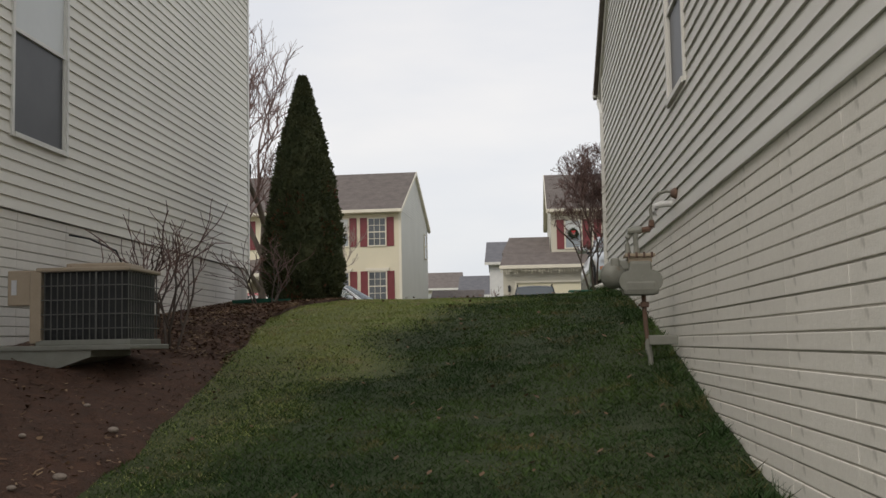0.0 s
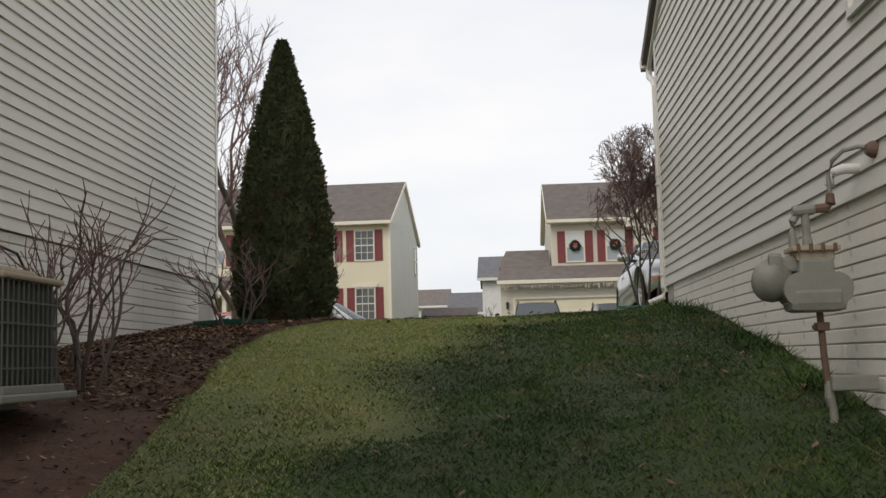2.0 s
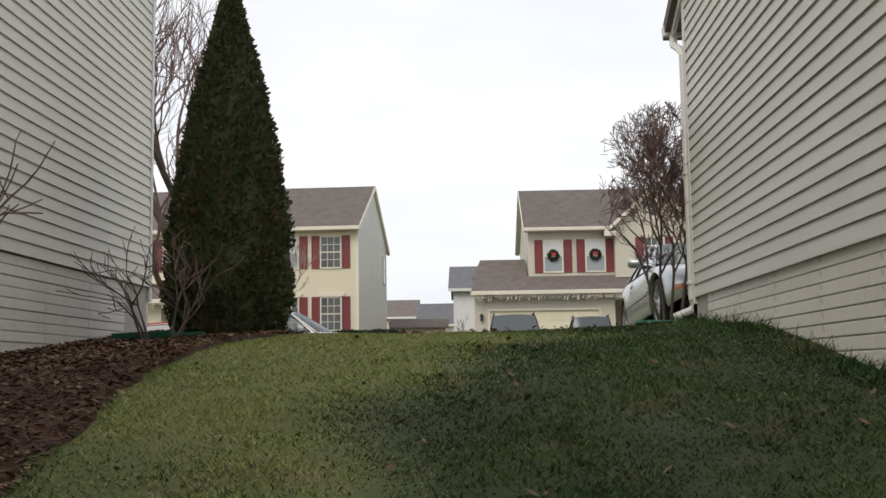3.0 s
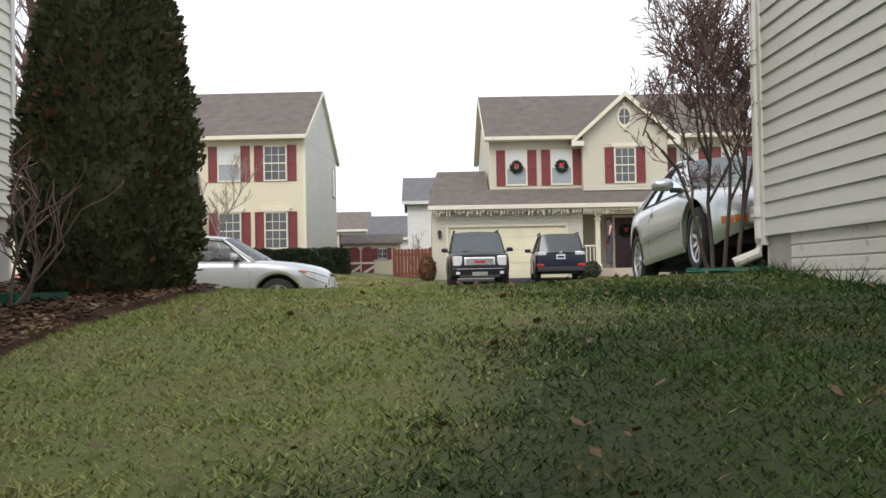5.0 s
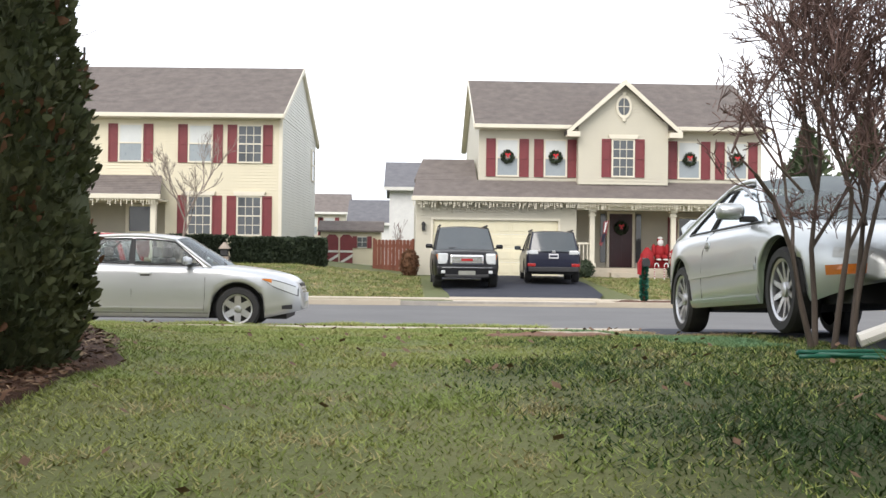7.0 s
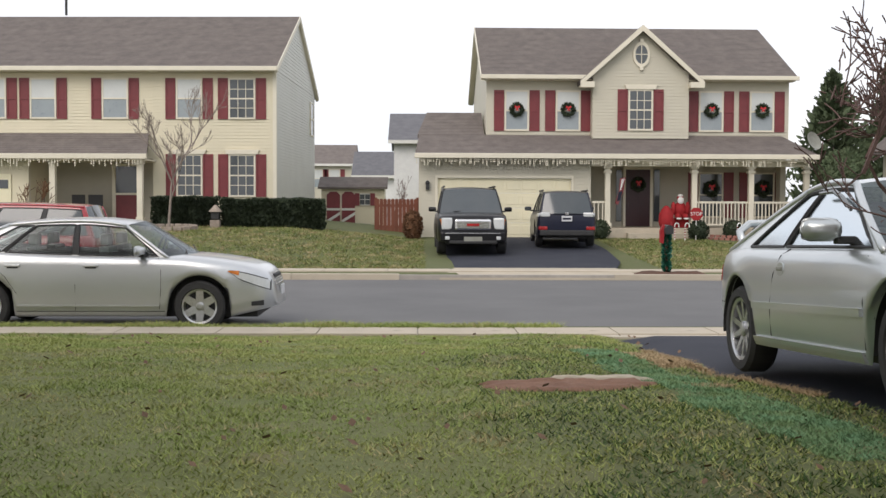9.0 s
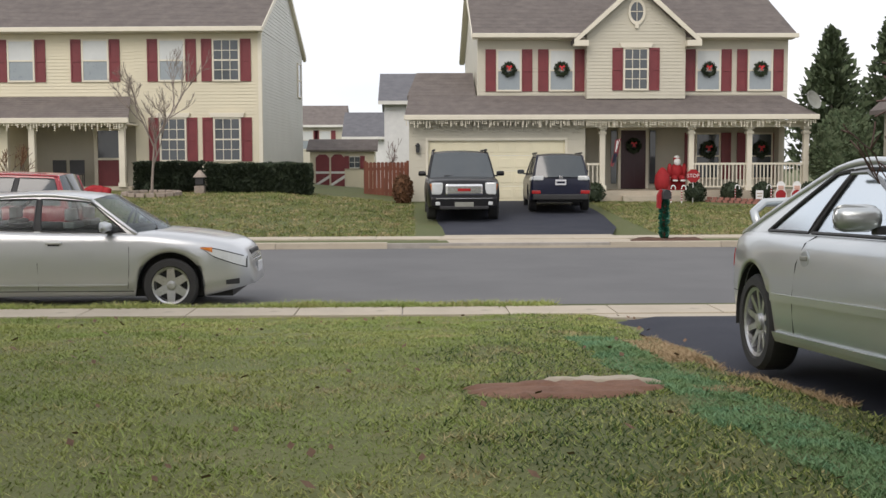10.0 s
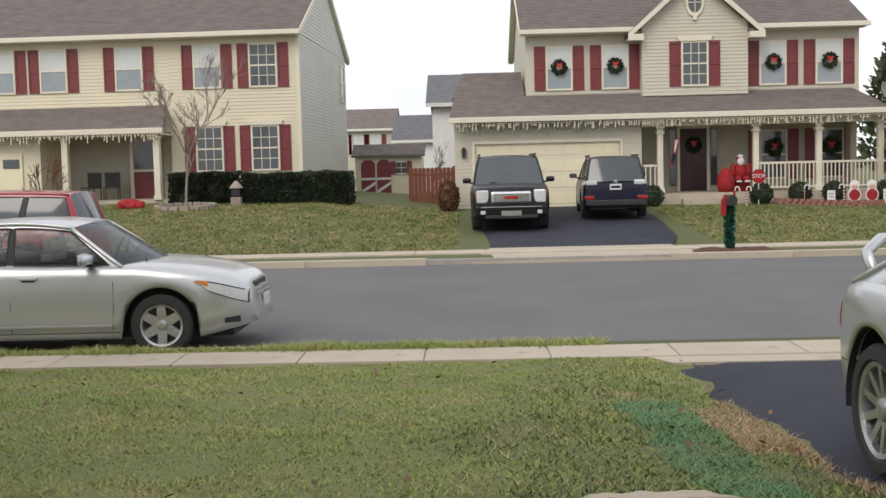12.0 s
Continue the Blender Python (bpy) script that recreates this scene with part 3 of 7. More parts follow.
# ---- the houses across the street ----
def far_window(house, x0, x1, z0, z1, y, kind, shutters=True, head=False, grid=False):
    w = new("window")
    w.parent = house
    f = 0.06
    zm = (z0 + z1) / 2
    part("window_frame", boxes((x0 - f, x0, y - 0.06, y + 0.05, z0 - f, z1 + f), (x1, x1 + f, y - 0.06, y + 0.05, z0 - f, z1 + f), (x0, x1, y - 0.06, y + 0.05, z1, z1 + f), (x0, x1, y - 0.07, y + 0.05, z0 - f, z0), (x0, x1, y - 0.055, y + 0.02, zm - 0.025, zm + 0.025)), M["cream"], w)
    up = {"blind": "blind", "dark": "paneglass", "half": "blind"}[kind]
    part("pane", boxes((x0, x1, y - 0.045, y - 0.03, zm + 0.025, z1)), M[up], w)
    part("pane", boxes((x0, x1, y - 0.035, y - 0.022, z0, zm - 0.025)), M["bluepane" if kind != "dark" else "paneglass"], w)
    if grid:
        g = bmesh.new()
        for i in (1, 2):
            xx = x0 + (x1 - x0) * i / 3
            box(g, xx - 0.012, xx + 0.012, y - 0.055, y - 0.04, z0, z1)
        for zz in ((zm + z1) / 2, (zm + z0) / 2):
            box(g, x0, x1, y - 0.054, y - 0.041, zz - 0.012, zz + 0.012)
        part("muntins", g, M["cream"], w)
    if head:
        part("window_head", slab([(x0 - 0.14, z1 + f), (x1 + 0.14, z1 + f), (x1 + 0.2, z1 + f + 0.16), (x0 - 0.2, z1 + f + 0.16)], y - 0.1, y), M["cream"], w)
    if shutters:
        sw = 0.36
        for a in (x0 - f - 0.02 - sw, x1 + f + 0.02):
            b = bmesh.new()
            for bx in ((a, a + 0.05, y - 0.05, y - 0.005, z0 - f, z1 + f), (a + sw - 0.05, a + sw, y - 0.05, y - 0.005, z0 - f, z1 + f), (a + 0.05, a + sw - 0.05, y - 0.05, y - 0.005, z0 - f, z0 + 0.03), (a + 0.05, a + sw - 0.05, y - 0.05, y - 0.005, zm - 0.04, zm + 0.04), (a + 0.05, a + sw - 0.05, y - 0.05, y - 0.005, z1 - 0.03, z1 + f)):
                box(b, *bx)
            box(b, a + 0.05, a + sw - 0.05, y - 0.028, y - 0.006, z0, z1)
            part("shutter", b, M["shutter"], w)
    return w


def lapped(x0, x1, z0, z1, y, step=0.115, axis="y", sign=-1):
    """Many lapped courses in one mesh for a far wall."""
    bm = bmesh.new()
    z = z0
    while z < z1 - 0.01:
        zz = min(z + step, z1)

        def P(a, d, h):
            return (a, y + sign * d, h) if axis == "y" else (y + sign * d, a, h)
        v = [bm.verts.new(P(*q)) for q in ((x0, 0.018, z), (x1, 0.018, z), (x1, 0.002, zz), (x0, 0.002, zz), (x0, 0.0, z), (x1, 0.0, z))]
        bm.faces.new(v[:4])
        bm.faces.new((v[4], v[5], v[1], v[0]))
        z = zz
    bmesh.ops.remove_doubles(bm, verts=bm.verts, dist=0.0005)
    return bm


def wall_with_core(house, name, x0, x1, z0, z1, y, material, depth=0.2):
    w = part(name, boxes((x0, x1, y, y + depth, z0, z1)), M["cream"], house)
    part("siding", lapped(x0, x1, z0, z1, y), material, w)
    return w


def icicles(house, x0, x1, y, z, n, seed):
    """A string of small unlit hanging lights under an eave."""
    rng = random.Random(seed)
    bm = bmesh.new()
    for i in range(n):
        x = x0 + (x1 - x0) * (i + rng.random() * 0.6) / n
        d = rng.choice((0.08, 0.14, 0.2, 0.26))
        box(bm, x - 0.007, x + 0.007, y - 0.006, y + 0.006, z - d, z)
        for k in range(int(d / 0.06)):
            q = z - 0.05 - k * 0.06
            box(bm, x - 0.02, x + 0.02, y - 0.014, y + 0.014, q - 0.032, q)
    return tagged(finish("string_of_lights", bm, M["cream"]), "white hanging string lights along a porch eave", "string lights", kind="stuff")


# right-hand house: garage, porch, upper storey
RH = thing("beige_house", "beige vinyl house with maroon shutters and brown roof", "house")
G0 = 54.04
wall_with_core(RH, "garage_wall", -0.74, -0.18, 0.35, 3.3, G0, M["siding_rh"])
wall_with_core(RH, "garage_wall", 4.6, 5.2, 0.35, 3.3, G0, M["siding_rh"])
wall_with_core(RH, "garage_wall", -0.18, 4.6, 2.57, 3.3, G0, M["siding_rh"])
part("garage_trim", boxes((-0.18, -0.1, G0 - 0.03, G0 + 0.2, 0.4, 2.59), (4.52, 4.6, G0 - 0.03, G0 + 0.2, 0.4, 2.59), (-0.1, 4.52, G0 - 0.03, G0 + 0.2, 2.51, 2.59)), M["cream"], RH)
gd = new("garage_door")
gd.parent = RH
for k in range(4):
    z = 0.45 + k * 0.515
    b = boxes((-0.1, 4.52, G0 + 0.08, G0 + 0.13, z + 0.006, z + 0.509), bevel=0.008)
    for i in range(8):
        xa = -0.1 + 0.06 + i * 0.576
        box(b, xa, xa + 0.47, G0 + 0.066, G0 + 0.085, z + 0.11, z + 0.42, bevel=0.012)
    part("panel", b, M["garage"], gd)
part("side_wall", boxes((-0.74, -0.54, G0 + 0.2, 63, 0.3, 3.3)), M["siding_rh"], RH)
part("garage_inner_wall", boxes((5.0, 5.2, G0 + 0.2, 56.0, 0.3, 3.2)), M["siding_rh"], RH)
U0 = 55.64
wall_with_core(RH, "upper_wall", 1.66, 12.6, 3.9, 6.15, U0, M["siding_rh"])
part("side_wall", boxes((1.66, 1.86, U0 + 0.2, 64.4, 3.0, 6.15)), M["siding_rh"], RH)
part("side_wall", boxes((12.4, 12.6, U0 + 0.2, 64.4, 0.5, 6.15)), M["siding_rh"], RH)
part("gable_end", slab([(U0, 6.15), (64.4, 6.15), (60.0, 8.5)], 1.66, 1.76, "x"), M["siding_rh"], RH)
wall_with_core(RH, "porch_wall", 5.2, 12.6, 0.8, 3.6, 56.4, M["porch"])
for k, (a, b, kd) in enumerate(((2.38, 3.14, "half"), (4.22, 4.99, "half"), (6.74, 7.5, "dark"), (9.39, 10.16, "half"), (11.23, 12.0, "half"))):
    far_window(RH, a, b, 4.3, 5.64, U0 if k != 2 else U0 - 0.5, kd, True, k == 2, k == 2)
# cross gable over the centre
gx, gy = 7.13, U0 - 0.5
wg = part("gable_wall", slab([(5.41, 3.95), (8.85, 3.95), (8.85, 6.2), (gx, 7.8), (5.41, 6.2)], gy, U0 + 0.1), M["siding_rh"], RH)
b = bmesh.new()
z = 3.97
while z < 7.75:
    zz = z + 0.115
    half = 1.7 if z < 6.3 else max(0.02, 1.72 * (7.78 - zz) / 1.58)
    v = [b.verts.new(q) for q in ((gx - half, gy - 0.02, z), (gx + half, gy - 0.02, z), (gx + half, gy - 0.004, zz), (gx - half, gy - 0.004, zz))]
    b.faces.new(v)
    z = zz
part("siding", b, M["siding_rh"], wg)
ov = bmesh.new()
lathe(ov, [(0.30, 0), (0.30, 0.05), (0.22, 0.05), (0.22, 0)], 28, Matrix.Translation((gx, gy - 0.02, 6.93)) @ Matrix.Rotation(radians(90), 4, "X") @ Matrix.Diagonal((1, 1.5, 1, 1)))
oval = part("oval_window", ov, M["cream"], RH)
ov = bmesh.new()
lathe(ov, [(0.225, 0), (0.225, 0.02), (0.01, 0.02)], 28, Matrix.Translation((gx, gy - 0.03, 6.93)) @ Matrix.Rotation(radians(90), 4, "X") @ Matrix.Diagonal((1, 1.5, 1, 1)))
part("pane", ov, M["paneglass"], oval)
part("muntins", boxes((gx - 0.012, gx + 0.012, gy - 0.075, gy - 0.055, 6.6, 7.26), (gx - 0.22, gx + 0.22, gy - 0.075, gy - 0.055, 6.92, 6.945)), M["cream"], oval)
part("keystone", boxes((gx - 0.06, gx + 0.06, gy - 0.1, gy - 0.02, 6.37, 6.5), (gx - 0.06, gx + 0.06, gy - 0.1, gy - 0.02, 7.36, 7.48)), M["cream"], oval)


def roof_plane(house, name, x0, x1, y0, z0, y1, z1, material, thick=0.14, inset=(0, 0)):
    """A sloping roof slab from a low edge to a high edge, with shingle courses as small steps."""
    bm = bmesh.new()
    n = max(2, int(math.hypot(y1 - y0, z1 - z0) / 0.145))
    for i in range(n):
        a, c = i / n, (i + 1) / n
        xa0, xa1 = x0 + inset[0] * a, x1 - inset[1] * a
        xc0, xc1 = x0 + inset[0] * c, x1 - inset[1] * c
        ya, yc = y0 + (y1 - y0) * a, y0 + (y1 - y0) * c
        za, zc = z0 + (z1 - z0) * a, z0 + (z1 - z0) * c
        v = [bm.verts.new(q) for q in ((xa0, ya, za + 0.012), (xa1, ya, za + 0.012), (xc1, yc, zc), (xc0, yc, zc), (xa0, ya, za), (xa1, ya, za))]
        bm.faces.new(v[:4])
        bm.faces.new((v[4], v[5], v[1], v[0]))
    v = [bm.verts.new(q) for q in ((x0, y0, z0 - thick), (x1, y0, z0 - thick), (x1 - inset[1], y1, z1 - thick), (x0 + inset[0], y1, z1 - thick), (x0, y0, z0), (x1, y0, z0), (x1 - inset[1], y1, z1), (x0 + inset[0], y1, z1))]
    for f in ((3, 2, 1, 0), (0, 1, 5, 4), (1, 2, 6, 5), (2, 3, 7, 6), (3, 0, 4, 7)):
        bm.faces.new([v[i] for i in f])
    bmesh.ops.remove_doubles(bm, verts=bm.verts, dist=0.001)
    bmesh.ops.recalc_face_normals(bm, faces=bm.faces)
    return part(name, bm, material, house)


roof_plane(RH, "main_roof", 1.46, 12.75, U0 - 0.45, 6.2, 60.0, 8.62, M["roof"])
roof_plane(RH, "main_roof_back", 1.46, 12.75, 64.9, 6.2, 60.0, 8.62, M["roof"])
part("rake_board", slab([(U0 - 0.47, 6.02), (U0 - 0.47, 6.22), (60.0, 8.64), (64.9, 6.22), (64.9, 6.02), (60.0, 8.44)], 1.43, 1.459, "x"), M["cream"], RH)
part("rake_soffit", slab([(U0 - 0.45, 5.98), (U0 - 0.45, 6.055), (60.0, 8.475), (64.9, 6.055), (64.9, 5.98), (60.0, 8.4)], 1.462, 1.657, "x"), M["cream"], RH)
for ga, gb in ((1.46, 5.2), (9.06, 12.8)):
    part("gutter", boxes((ga, gb, U0 - 0.57, U0 - 0.44, 6.05, 6.2), bevel=0.02), M["cream"], RH)
part("soffit", boxes((1.5, 12.7, U0 - 0.44, U0 + 0.02, 6.03, 6.07)), M["cream"], RH)
for sgn, nm in ((-1, "gable_roof"), (1, "gable_roof")):
    xe = gx + sgn * 2.2
    ze = 5.98
    bm = bmesh.new()
    v = [bm.verts.new(q) for q in ((xe, gy - 0.3, ze), (gx, gy - 0.3, 7.94), (gx, 58.6, 7.94), (xe, 56.2, ze), (xe, gy - 0.3, ze - 0.16), (gx, gy - 0.3, 7.78), (gx, 58.6, 7.78), (xe, 56.2, ze - 0.16))]
    for f in ((0, 1, 2, 3), (7, 6, 5, 4), (0, 4, 5, 1), (1, 5, 6, 2), (2, 6, 7, 3), (3, 7, 4, 0)):
        bm.faces.new([v[i] for i in f])
    bmesh.ops.recalc_face_normals(bm, faces=bm.faces)
    part(nm, bm, M["roof"], RH)
    bm = slab([(xe, ze - 0.2), (xe, ze - 0.02), (gx, 7.94), (gx, 7.72)], gy - 0.335, gy - 0.29)
    part("rake_board", bm, M["cream"], RH)
    part("gable_return", boxes((xe - (0.0 if sgn < 0 else 0.5), xe + (0.5 if sgn < 0 else 0.0), gy - 0.34, gy - 0.02, ze - 0.24, ze - 0.04)), M["cream"], RH)
roof_plane(RH, "porch_roof", -0.88, 12.95, G0 - 0.45, 3.34, U0, 4.1, M["roof"], inset=(0.15, 0.6))
roof_plane(RH, "garage_roof", -0.8, 1.6, U0 - 0.02, 4.1, 57.6, 5.05, M["roof"], inset=(0.35, 0))
part("garage_roof_back", slab([(-0.45, 5.03), (1.6, 5.03), (1.6, 3.2), (-0.45, 3.2)], 57.6, 57.8), M["siding_rh"], RH)
part("porch_gutter", boxes((-0.9, 12.98, G0 - 0.58, G0 - 0.44, 3.17, 3.34), bevel=0.02), M["cream"], RH)
part("porch_ceiling", boxes((5.2, 12.8, G0 - 0.42, 56.4, 3.1, 3.16)), M["cream"], RH)
part("porch_beam", boxes((5.2, 12.75, G0 - 0.1, G0 + 0.1, 2.93, 3.1)), M["cream"], RH)
part("porch_floor", boxes((5.2, 12.85, G0 - 0.25, 56.4, 0.3, 0.8), (6.4, 8.9, G0 - 0.6, G0 - 0.25, 0.3, 0.63)), M["concrete"], RH)
for x in (5.78, 8.8, 10.78, 12.72):
    bm = boxes((x - 0.09, x + 0.09, G0 - 0.09, G0 + 0.09, 0.8, 2.93), (x - 0.13, x + 0.13, G0 - 0.13, G0 + 0.13, 0.8, 0.98), (x - 0.13, x + 0.13, G0 - 0.13, G0 + 0.13, 2.7, 2.78), (x - 0.14, x + 0.14, G0 - 0.14, G0 + 0.14, 2.86, 2.94), bevel=0.008)
    part("porch_post", bm, M["cream"], RH)
for xa, xb in ((5.25, 5.69), (8.89, 10.69), (10.87, 12.63)):
    rail = part("porch_rail", boxes((xa, xb, G0 - 0.035, G0 + 0.035, 1.66, 1.73)), M["cream"], RH)
    part("bottom_rail", boxes((xa, xb, G0 - 0.025, G0 + 0.025, 0.9, 0.95)), M["cream"], RH)
    n = int((xb - xa) / 0.125)
    for i in range(n):
        xx = xa + (i + 0.5) * (xb - xa) / n
        part("baluster", boxes((xx - 0.018, xx + 0.018, G0 - 0.018, G0 + 0.018, 0.95, 1.66)), M["cream"], rail)
fd = new("front_door")
fd.parent = RH
part("door_frame", boxes((6.74, 6.84, 56.28, 56.4, 0.8, 3.0), (7.74, 7.84, 56.28, 56.4, 0.8, 3.0), (6.84, 7.74, 56.28, 56.4, 2.9, 3.0)), M["cream"], fd)
part("door_leaf", boxes((6.84, 7.74, 56.3, 56.36, 0.82, 2.9), (6.95, 7.25, 56.29, 56.32, 1.0, 1.7), (7.33, 7.63, 56.29, 56.32, 1.0, 1.7), (6.95, 7.25, 56.29, 56.32, 1.85, 2.75), (7.33, 7.63, 56.29, 56.32, 1.85, 2.75)), M["doorwood"], fd)
for xx in (6.5, 7.9):
    part("sidelight", boxes((xx, xx + 0.2, 56.33, 56.38, 1.0, 2.9)), M["paneglass"], fd)
for a, b in ((9.6, 10.4), (11.5, 12.3)):
    far_window(RH, a, b, 1.2, 2.75, 56.4, "dark", True)
icicles(RH, -0.85, 12.9, G0 - 0.5, 3.19, 190, 5)

# left-hand house
LH = thing("yellow_house", "pale yellow vinyl house with maroon shutters", "house", at=(-5.85, 55.5, 0), rz=-2.6)
wall_with_core(LH, "front_wall", -4.4, 0, 0.7, 6.35, 0, M["siding_lh"])
wall_with_core(LH, "front_wall", -16.5, -4.4, 3.2, 6.35, 0, M["siding_lh"])
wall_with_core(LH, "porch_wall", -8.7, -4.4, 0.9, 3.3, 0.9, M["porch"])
wall_with_core(LH, "garage_wall", -16.5, -8.5, 0.7, 3.3, -1.0, M["siding_lh"])
part("garage_side_wall", boxes((-8.7, -8.5, -0.8, 1.1, 0.7, 3.3)), M["siding_lh"], LH)
sw = part("side_wall", boxes((-0.2, -0.001, 0.21, 10.0, 0.6, 6.35)), M["cream"], LH)
part("siding", lapped(0.0, 10.0, 0.6, 6.35, 0.0, 0.115, "x", 1), M["siding_lhs"], sw)
part("gable_end", slab([(0.0, 6.35), (10.0, 6.35), (5.0, 9.08)], -0.18, 0.01, "x"), M["siding_lhs"], LH)
part("corner_board", boxes((-0.1, 0.03, -0.03, 0.1, 0.6, 6.35)), M["cream"], LH)
roof_plane(LH, "main_roof", -16.8, 0.12, -0.4, 6.42, 5.0, 9.08, M["roof"])
roof_plane(LH, "main_roof_back", -16.8, 0.12, 10.4, 6.42, 5.0, 9.08, M["roof"])
part("rake_board", slab([(-0.42, 6.24), (-0.42, 6.44), (5.0, 9.1), (10.42, 6.44), (10.42, 6.24), (5.0, 8.9)], 0.121, 0.15, "x"), M["cream"], LH)
part("rake_soffit", slab([(-0.4, 6.2), (-0.4, 6.275), (5.0, 8.935), (10.4, 6.275), (10.4, 6.2), (5.0, 8.86)], 0.012, 0.119, "x"), M["cream"], LH)
bm = bmesh.new()
for k in range(20):
    z = 6.36 + 0.13 * k
    run = (z + 0.13 - 6.35) / 2.76 * 5.0
    if run < 4.9:
        q = [bm.verts.new(p) for p in ((0.028, run, z), (0.028, 10 - run, z), (0.013, 10 - run, z + 0.13), (0.013, run, z + 0.13), (0.012, run, z), (0.012, 10 - run, z))]
        bm.faces.new(q[:4])
        bm.faces.new((q[4], q[5], q[1], q[0]))
bmesh.ops.recalc_face_normals(bm, faces=bm.faces)
part("gable_siding", bm, M["siding_lhs"], LH)
part("gutter", boxes((-16.8, 0.14, -0.52, -0.38, 6.27, 6.43), bevel=0.02), M["cream"], LH)
part("soffit", boxes((-16.8, 0.05, -0.38, 0.0, 6.25, 6.29)), M["cream"], LH)
for a, b, kd in ((-10.55, -9.72, "half"), (-8.75, -7.92, "half"), (-6.16, -5.33, "half"), (-3.5, -2.68, "half"), (-1.62, -0.78, "dark")):
    far_window(LH, a, b, 4.66, 6.0, 0, kd, True, False, kd == "dark")
for a, b in ((-3.5, -2.68), (-1.62, -0.78)):
    far_window(LH, a, b, 1.9, 3.3, 0, "dark", True, True, True)
far_window(LH, -13.4, -12.4, 4.66, 6.0, 0, "half")
roof_plane(LH, "porch_roof", -16.6, -4.2, -1.5, 3.3, 0, 4.1, M["roof"], inset=(0, 0.35))
part("porch_gutter", boxes((-16.6, -4.18, -1.62, -1.48, 3.12, 3.3), bevel=0.02), M["cream"], LH)
part("porch_ceiling", boxes((-8.6, -4.3, -1.45, 1.0, 3.08, 3.14)), M["cream"], LH)
part("porch_floor", boxes((-8.5, -4.2, -1.3, 1.0, 0.5, 0.98), (-6.6, -4.2, -1.8, -1.3, 0.5, 0.8)), M["concrete"], LH)
for x in (-7.55, -4.5):
    part("porch_post", boxes((x - 0.1, x + 0.1, -1.35, -1.15, 0.98, 3.1), (x - 0.13, x + 0.13, -1.38, -1.12, 0.98, 1.12), (x - 0.13, x + 0.13, -1.38, -1.12, 2.95, 3.1), bevel=0.008), M["cream"], LH)
d = new("front_door")
d.parent = LH
part("door_frame", boxes((-6.15, -6.02, 0.8, 0.89, 0.98, 3.05), (-5.15, -5.02, 0.8, 0.89, 0.98, 3.05), (-6.02, -5.15, 0.8, 0.89, 2.95, 3.05), (-6.02, -5.15, 0.8, 0.89, 1.9, 1.98)), M["cream"], d)
part("door_leaf", boxes((-6.02, -5.15, 0.84, 0.88, 0.98, 1.9)), M["shutter"], d)
part("pane", boxes((-6.02, -5.15, 0.85, 0.88, 1.98, 2.95)), M["paneglass"], d)
part("garage_windows", boxes((-9.75, -9.2, -1.075, -1.05, 2.1, 2.4), (-10.6, -10.0, -1.075, -1.05, 2.1, 2.4)), M["paneglass"], LH)
part("garage_door", boxes((-13.9, -9.1, -1.06, -1.021, 0.8, 2.6), bevel=0.01), M["garage"], LH)
ic = icicles(LH, -6.2, 0.0, 0, 0, 60, 9)
ic.location, ic.rotation_euler = (-10.2, 54.1, 3.13), (0, 0, radians(-2.6))

far_w = part("side_window", boxes((0.001, 0.05, 8.5, 9.3, 4.6, 5.95)), M["paneglass"], LH)
part("window_frame", boxes((0.001, 0.07, 8.43, 8.5, 4.55, 6.0), (0.001, 0.07, 9.3, 9.37, 4.55, 6.0), (0.001, 0.07, 8.5, 9.3, 5.25, 5.31), (0.001, 0.07, 8.5, 9.3, 5.95, 6.0), (0.001, 0.07, 8.5, 9.3, 4.55, 4.6)), M["cream"], far_w)
bm = bmesh.new()
cyl(bm, -9.0, 4.2, 9.0, 9.75, 0.05)
part("vent_pipe", bm, M["dark"], LH)


# ---- vehicles ----
def curve(t, table):
    """Smooth interpolation through a table of (x, z)."""
    xs = [a for a, _ in table]
    i = max(0, min(len(xs) - 2, int(np.searchsorted(xs, t)) - 1))
    (x0, y0), (x1, y1) = table[i], table[i + 1]
    m0 = (y1 - table[i - 1][1]) / (x1 - table[i - 1][0]) if i > 0 else (y1 - y0) / (x1 - x0)
    m1 = (table[i + 2][1] - y0) / (table[i + 2][0] - x0) if i + 2 < len(xs) else (y1 - y0) / (x1 - x0)
    h = x1 - x0
    u = min(1, max(0, (t - x0) / h))
    return (2 * u**3 - 3 * u**2 + 1) * y0 + (u**3 - 2 * u**2 + u) * h * m0 + (-2 * u**3 + 3 * u**2) * y1 + (u**3 - u**2) * h * m1


def skin(rows, closed_ends=True):
    bm = bmesh.new()
    rings = [[bm.verts.new(p) for p in r] for r in rows]
    for a, b in zip(rings, rings[1:]):
        for k in range(len(a) - 1):
            bm.faces.new((a[k], a[k + 1], b[k + 1], b[k]))
    if closed_ends:
        bm.faces.new(rings[0][::-1])
        bm.faces.new(rings[-1])
    return bm


